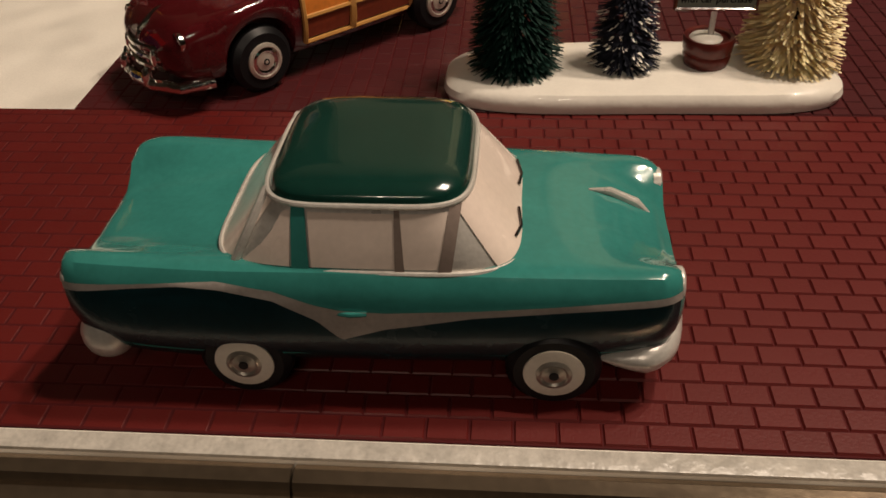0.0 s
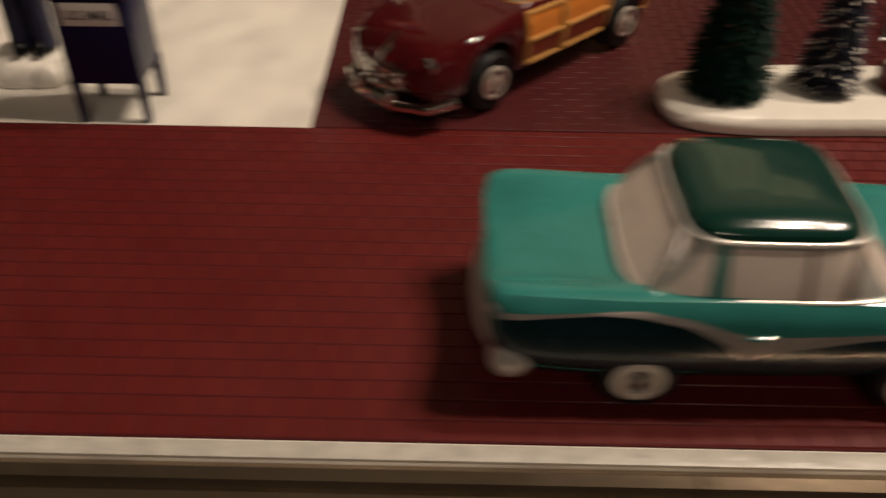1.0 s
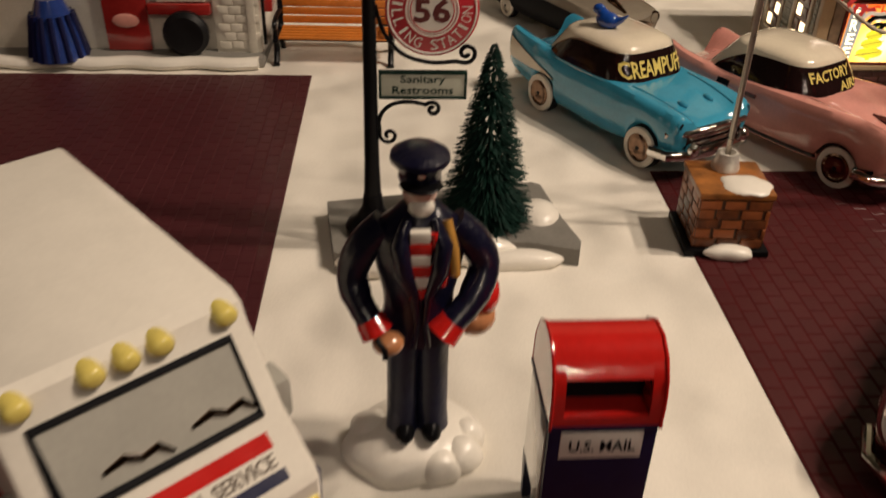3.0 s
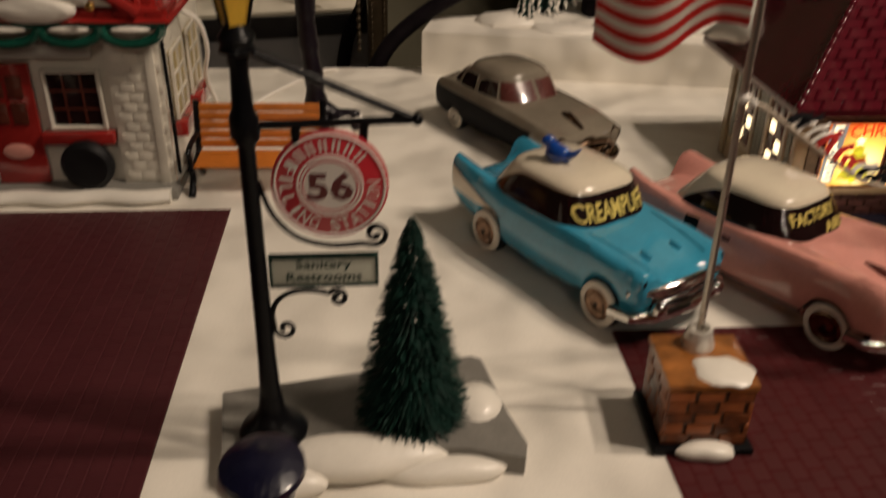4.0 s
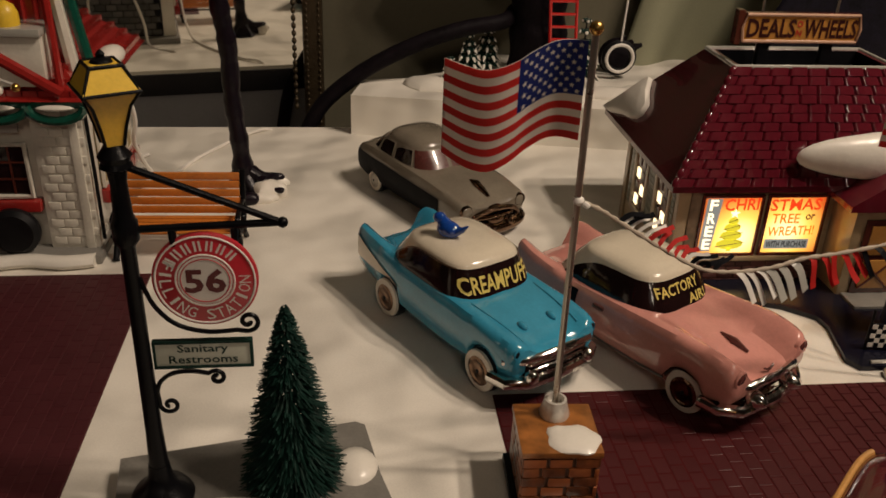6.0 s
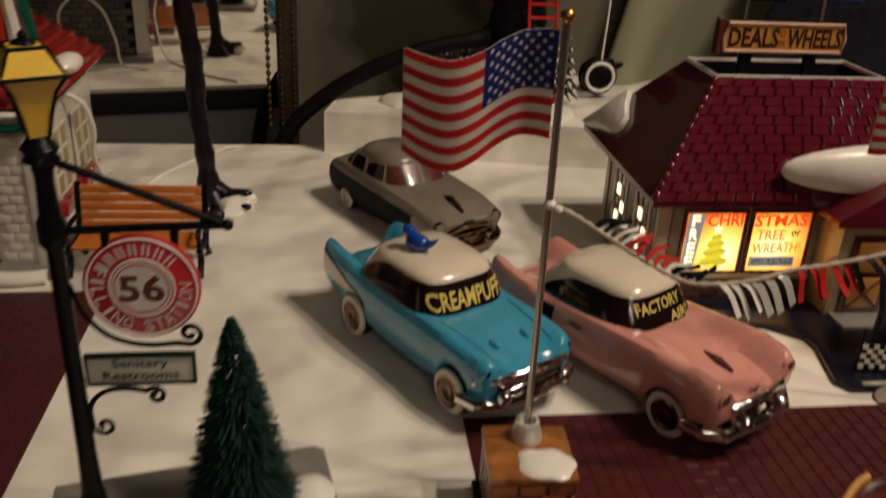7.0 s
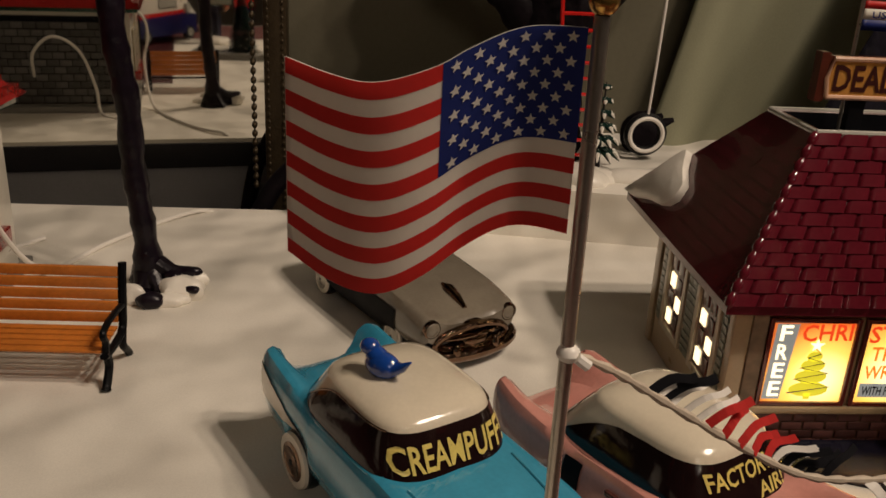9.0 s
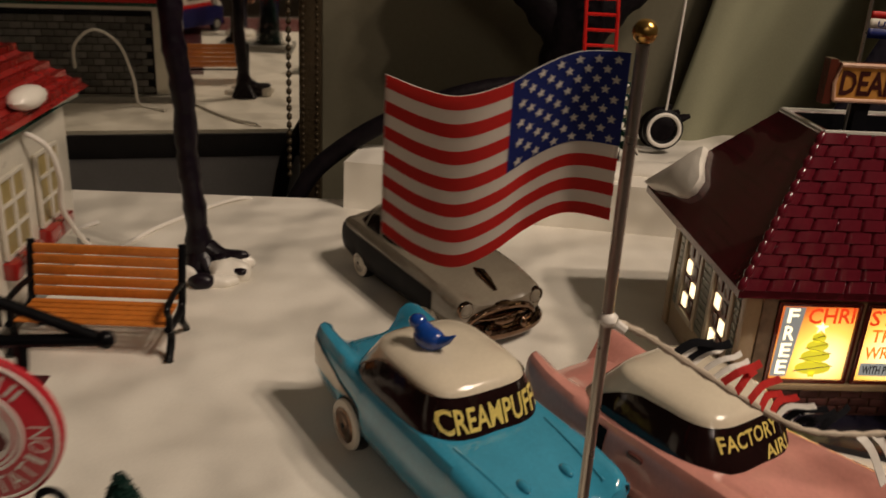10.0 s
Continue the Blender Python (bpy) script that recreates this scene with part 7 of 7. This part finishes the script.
def sales_set():
    s = thing("tree_stand", 0, 0, 0.1, 0, "long white snow base with bottle-brush trees and a potted sign", "base")
    cx, cy = 16.25, 15.66
    out = []
    for i in range(60):
        a = 2 * math.pi * i / 60
        x, y = math.cos(a), math.sin(a)
        ex, ey = math.copysign(abs(x) ** 0.75, x) * 6.5, math.copysign(abs(y) ** 0.6, y) * (2.3 + 0.12 * math.cos(2.0 * a + 0.5))
        out.append((cx + ex, cy + ey * 1.02 + 0.1 * math.sin(ex * 0.5 + 1) + 0.12 * (ex / 6.7)))
    def ring(f, z):
        return [(cx + (x - cx) * f, cy + (y - cy) * (1 - (1 - f) * 2), z) for x, y in out]
    part("snow_base", Kit().rings([ring(0.985, 0), ring(1.0, 0.22), ring(0.99, 0.45), ring(0.96, 0.6), ring(0.9, 0.66), ring(0.6, 0.7)]), SNOW, s)
    brush_tree("toy_tree", 12.1, 15.6, 0.75, 7.4, 1.62, NEEDLES, "dark green bottle-brush tree on the snow base", 3400, -0.25, 0.06, 0.45)
    frosted = brush_tree("toy_tree", 15.7, 15.8, 0.75, 6.4, 1.2, NEEDLES_BLUE, "dark bottle-brush tree with frosted tips", 1900, -0.2, 0.06, 0.6)
    frost = Kit()
    bristles(frost, 15.7, 15.8, 0.85, 6.4, 1.24, 420, -0.2, 0.2, 0.06, 0.6, 0.78)
    part("frost", frost, SNOW, frosted, "white frosted bristle tips", smooth=0)
    brush_tree("toy_tree", 21.1, 16.2, 0.75, 7.0, 1.75, NEEDLES_CREAM, "cream bottle-brush tree on the snow base", 2200, -0.15, 0.085, 0.45)
    pot = thing("sign_tub", 18.4, 15.9, 0.72, 0, "glossy brown tub holding a small sale sign", "tub")
    part("tub", Kit().lathe([(0.62, 0), (0.72, 0.1), (0.78, 0.4), (0.74, 0.5), (0.8, 0.6), (0.84, 0.95), (0.8, 1.05), (0.68, 1.02), (0.66, 0.9), (0.001, 0.9)], 26), BRICK_TUB, pot)
    part("snow", Kit().ball(-0.1, 0, 0.95, 0.55, 0.55, 0.16, 16), SNOW, pot)
    part("stake", Kit().tube([(0.02, 0, 0.9), (0.05, 0.02, 2.1)], 0.1, 8), SIGN_WHITE, pot)
    board = part("board", Kit().box(-1.25, -0.1, 1.95, 1.3, 0.1, 4.4, 0.04), SIGN_TEAL, pot, "grey-green sale board")
    part("board_frame", Kit().tube([(-1.25, -0.1, 1.95), (1.3, -0.1, 1.95), (1.3, -0.1, 4.4), (-1.25, -0.1, 4.4), (-1.25, -0.1, 1.95)], 0.07, 6), TRIM_BROWN, board)
    for text, z, w, h in (("with car purchase", 2.25, 2.25, 0.3), ("WREATH", 2.8, 1.7, 0.42), ("TREE or", 3.4, 1.6, 0.42), ("FREE", 4.0, 1.3, 0.46)):
        v, f = letters(text, w, h, 0.02)
        part("lettering", Kit().add([(a, -0.115, z + b) for a, b in v], f), CHARCOAL, board, "dark lettering " + text, smooth=0)


BRICK_TUB = material("oxblood_tub_glaze", (0.1, 0.014, 0.01), 0.32, coat=0.12, vary=0.25, bump=0.2, shine=0.35)
SIGN_TEAL = material("grey_green_board", (0.16, 0.2, 0.17), 0.45, vary=0.12)


BASE_BLACK = material("blue_black_glaze", (0.006, 0.006, 0.014), 0.2, vary=0.3, bump=0.3, shine=0.35)
PANE_TAN = material("dull_yellow_pane", (0.32, 0.25, 0.1), 0.35, vary=0.25)


def side_pieces():
    fig = part("salesman_figurine", Kit().lathe([(0.7, 0.5), (0.8, 1.0), (0.75, 2.5), (1.0, 3.6), (1.15, 4.6), (0.9, 5.4), (0.4, 5.8), (0.5, 6.2), (0.45, 6.7), (0.001, 6.9)], 20), NAVY, None)
    fig.matrix_world = pose(17.5 * CM, 37.8 * CM, -0.1 * CM, 0, 0, 0)
    tagged(fig, "plain dark blue glazed figurine on a black base", "figurine")
    base = thing("house_base", 0, 0, 0, 0, "glossy blue-black base plate in front of the toy house", "base")
    out = [(8.4, 43.3), (8.4, 42.4), (13.2, 40.6), (14.5, 39.5), (14.6, 38.6), (14.0, 35.9), (14.4, 35.2), (24, 35.2), (24, 43.3)]
    inner = [(8.7, 43.2), (8.8, 42.7), (13.5, 40.9), (14.9, 39.8), (15.0, 38.6), (14.5, 36.1), (14.8, 35.6), (23.6, 35.6), (23.6, 43.2)]
    part("plate", Kit().rings([[(x, y, 0) for x, y in out], [(x, y, 0.25) for x, y in out], [(x, y, 0.36) for x, y in inner]]), BASE_BLACK, base)
    part("rim", Kit().tube([(14.9, 35.4, 0.33), (23.8, 35.4, 0.33)], 0.1, 8), PALE_GREY, base, "pale worn front edge")
    check = thing("checkered_flag", 15.2, 36.4, 0.34, -8, "small black and white checkered flag on the black base", "flag")
    part("cloth", Kit().box(0, -0.06, 0.2, 1.44, 0.06, 1.4, 0.02), CHARCOAL, check)
    for i in range(6):
        for j in range(5):
            if (i + j) % 2 == 0:
                part("white_check", Kit().box(0.24 * i, -0.09, 0.2 + 0.24 * j, 0.24 * i + 0.23, -0.05, 0.43 + 0.24 * j), SIGN_WHITE, check)
    part("stick", Kit().tube([(-0.05, 0, 0), (-0.05, 0, 2.1)], 0.07, 8), DARK_PLASTIC, check)
    left = thing("white_stand", -34.0, 27.5, 0, 0, "grey pedestal with thick snow edge beside the van", "base")
    part("snow_edge", Kit().rings([[(3.0 * f * math.cos(a), 3.6 * f * math.sin(a), z) for a in np.linspace(0, 2 * math.pi, 33)[:-1]] for f, z in ((0.95, 0), (1.02, 0.4), (1.0, 0.9), (0.85, 1.2), (0.3, 1.25))]), SNOW, left)
    part("pedestal", Kit().box(-2.4, -2.2, 1.1, 1.9, 2.6, 2.6, 0.15), STONE_GREY, left)
    part("tower", Kit().rings([[(-2.2, -2.0, z), (x, -2.0, z), (x, 2.4, z), (-2.2, 2.4, z)] for z, x in ((2.5, 1.75), (3.4, 1.6), (4.6, 0.7), (7.0, 0.1), (9.5, -0.5))]), OFF_WHITE, left)
    k = Kit()
    k.slot = 1
    for x, y in ((0, 0), (-1.6, 0.4), (0.6, 3.6), (-1.2, 3.9)):
        k.tube([(x, y, 0.25), (x, y, 0.8), (x - 0.1, y + 0.1, 1.9)], [0.5, 0.58, 0.75], 14)
        k.ball(x, y - 0.05, 0.25, 0.56, 0.6, 0.26, 14)
    k.slot = 0
    k.lump(-0.6, 2.0, 4.0, 2.1, 3.1, 2.5, 1, 0.03, 26)
    k.slot = 1
    for i in range(9):
        for j in range(6):
            a, h = 2 * math.pi * (i + 0.5 * (j % 2)) / 9, -1.0 + 0.42 * j
            w = math.cos(h)
            c = Vector((math.cos(a) * w, math.sin(a) * w, math.sin(h)))
            k.ball(-0.6 + 2.1 * c.x, 2.0 + 3.1 * c.y, 4.0 + 2.5 * c.z, 0.42, 0.5, 0.46, 8)
    toy = part("patterned_animal_toy", k, [HONEY_TAN, PATCH_BROWN], None, smooth=50)
    toy.location = (-38.0 * CM, 42.6 * CM, 0)
    tagged(toy, "tan ceramic animal toy with brown patches on the plum road", "animal toy")


# ---- room, mirror and shelf edge ----

ROOM = material("warm_plaster", (0.22, 0.19, 0.15), 0.85, vary=0.08, grain=60, blot=3, bump=0.1)
MIRROR = bpy.data.materials.new("mirror_glass")
MIRROR.use_nodes = True
mb = MIRROR.node_tree.nodes["Principled BSDF"]
mb.inputs["Base Color"].default_value = (0.78, 0.76, 0.7, 1)
mb.inputs["Metallic"].default_value, mb.inputs["Roughness"].default_value = 1.0, 0.03
GILT = material("tarnished_gilt", (0.06, 0.042, 0.022), 0.45, metal=0.6, vary=0.35, bump=0.6, bump_scale=400)
DRAPE = material("pale_green_drape", (0.3, 0.3, 0.2), 0.8, vary=0.12, grain=900, blot=10)
GREY_CLOTH = material("slate_cloth", (0.3, 0.3, 0.34), 0.9, vary=0.15, blot=15)


EDGE_WHITE = material("crinkled_white_strip", (0.5, 0.47, 0.42), 0.35, vary=0.25, grain=900, blot=180, bump=0.9, bump_scale=350)


def room():
    structure("wall_back", Kit().box(-300, 79, -90, 300, 84, 190), WALL, "olive-grey wall behind the display")
    structure("wall_front", Kit().box(-300, -260, -90, 300, -255, 190), ROOM, "plain warm wall")
    structure("wall_left", Kit().box(-305, -260, -90, -300, 84, 190), ROOM, "plain warm wall")
    structure("wall_right", Kit().box(300, -260, -90, 305, 84, 190), ROOM, "plain warm wall")
    structure("ceiling", Kit().box(-305, -260, 190, 305, 84, 195), ROOM, "plain ceiling")
    structure("floor", Kit().box(-305, -260, -95, 305, 84, -90), material("brown_carpet", (0.12, 0.08, 0.06), 0.95, blot=4), "brown carpet floor")
    skirt = structure("table_skirt_back", Kit().box(-75, 68.62, -2.3, 60, 68.9, -0.35, 0.05), material("black_table_edge", (0.012, 0.011, 0.016), 0.6), "black table edge band")
    structure("table_cloth_back", Kit().box(-75, 68.45, -60, 60, 68.7, -2.3), GREY_CLOTH, "slate cloth hanging from the table")
    bead_mesh = finish("bead", Kit().ball(0, 0, 0, 0.2, 0.2, 0.24, 8), GILT)
    mir = thing("wall_mirror", 0, 0, 0, 0, "large mirror with gilt frame behind the display", "mirror")
    glass = part("glass", Kit().box(-54, 0, -10, 0, 0.4, 70), MIRROR, mir)
    glass.matrix_local = pose(-11.9 * CM, 77.6 * CM, 0, 0, 0, 6)
    part("frame_side", Kit().box(-12.0, 77.0, -30, -10.4, 78.6, 72, 0.2), GILT, mir, "tarnished gilt frame")
    for x in (-11.7, -10.7):
        for i in range(70):
            bead = new("bead", bead_mesh)
            bead.parent = mir
            bead.location, bead.scale = (x * CM, 76.95 * CM, (-8 + i * 0.5) * CM), (0.55, 0.55, 0.7)
    chain = thing("bead_chain", 0, 0, 0, 0, "hanging string of small dark beads", "bead string")
    for i in range(46):
        bead = new("bead", bead_mesh)
        bead.parent = chain
        bead.location = (-12.75 * CM, 77.35 * CM, (-1.2 + i * 0.62) * CM)
    part("thread", Kit().tube([(-12.75, 77.35, -1.2), (-12.75, 77.35, 27)], 0.05, 6), GILT, chain)
    drape = thing("curtain", 0, 0, 0, 0, "pale green drape hanging in slanting folds", "curtain")
    rows = []
    for i in range(90):
        f = i / 89
        rows.append([(13 + 26 * f + (z + 5) * 0.22, 77.2 - 0.9 * math.sin(f * 22 + 0.4 * math.sin(z * 0.2)) - 0.5 * math.sin(f * 9 + 1), z) for z in np.linspace(-8, 60, 24)])
    part("cloth", Kit().grid(rows), DRAPE, drape, solid=0.1)
    night = thing("sequin_backdrop", 0, 0, 0, 0, "black sequined cloth hanging behind the house", "cloth")
    rows = []
    for i in range(50):
        f = i / 49
        rows.append([(21.5 + 40 * f + 0.42 * (z - 8), 66 - 0.6 * math.sin(f * 30 + z * 0.1), z) for z in np.linspace(3, 45, 14)])
    part("cloth", Kit().grid(rows), NIGHT, night, solid=0.1)
    prof = [(-0.56, -0.12), (-0.75, -0.02), (-1.0, -0.12), (-1.1, -0.42), (-1.25, -0.5), (-1.6, -0.46), (-1.9, -0.6), (-2.05, -0.95), (-2.2, -1.05), (-2.6, -1.1), (-2.9, -1.35), (-2.95, -2.6), (-0.56, -2.6)]
    for a, b in ((-75, 7.86), (7.92, 60)):
        structure("trim", Kit().prism(prof, a, b, "x"), BRONZE_RAIL, "dark bronze moulded shelf edge")
    structure("edge_strip", Kit().box(-75, -0.52, -0.3, 60, -0.06, 0.035, 0.04), EDGE_WHITE, "crinkled grey-white strip along the table edge")
    structure("table_core", Kit().box(-75, 8.0, -9.6, 60, 68.4, -2.65), TAN_WOOD, "plain wooden body under the table top")
    structure("table_base", Kit().box(-75, -9.4, -90, 60, 68.4, -9.65), TAN_WOOD, "plain wooden cabinet under the display")
    structure("shelf_lower", Kit().box(-75, -9.5, -9.6, 60, 8, -9.0, 0.1), TAN_WOOD, "lower wooden shelf")
    cl = thing("white_card", -1.0, 4.0, -9.0, 3, "cream card lying on the lower shelf", "card")
    part("sheet", Kit().box(-5, -2.6, 0, 3.6, 3, 0.25, 0.05), CREAM, cl)


room()
teal_car()
turquoise_car()
blue_bird()
pink_car()
grey_car()
wood_wagon()
mail_van()
mailbox()
postman()
street_sign()
brush_tree("toy_tree", -10.5, 28.95, 0.75, 7.75, 1.95, NEEDLES, "dark green bottle-brush tree on the stone slab", 3800, -0.28, 0.05, 0.75)
flagpole()
porch_flag()
pennants()
dealer_house()
station()
bench()
bare_tree()
snow_block()
snowy_fir(9.6, 69.5, 3.0, 6.0, 1.2)
snowy_fir(-0.7, 69.0, 3.0, 2.6, 0.8)
snowy_fir(1.0, 71.3, 3.0, 4.0, 1.1)
snowy_fir(2.7, 73.0, 3.0, 4.8, 1.1)
swing_tree()
shrub()
hoop()
sales_set()
side_pieces()
paved("road_1", -75, 0.0, 60, 13.62, False, "dark red embossed brick road along the table edge", (13.5, 0, 26, 13.6))
paved("road_2", -2.55, 13.66, 60, 34.3, True, "dark maroon embossed brick road behind the wagon", (-2.5, 14, 12, 34), ROAD_SIDE)
paved("road_3", -75, 13.66, -18.6, 45.5, True, "plum-brown embossed brick road beside the station", mat=ROAD_DULL, joint=ROAD_DULL, high=0.1)
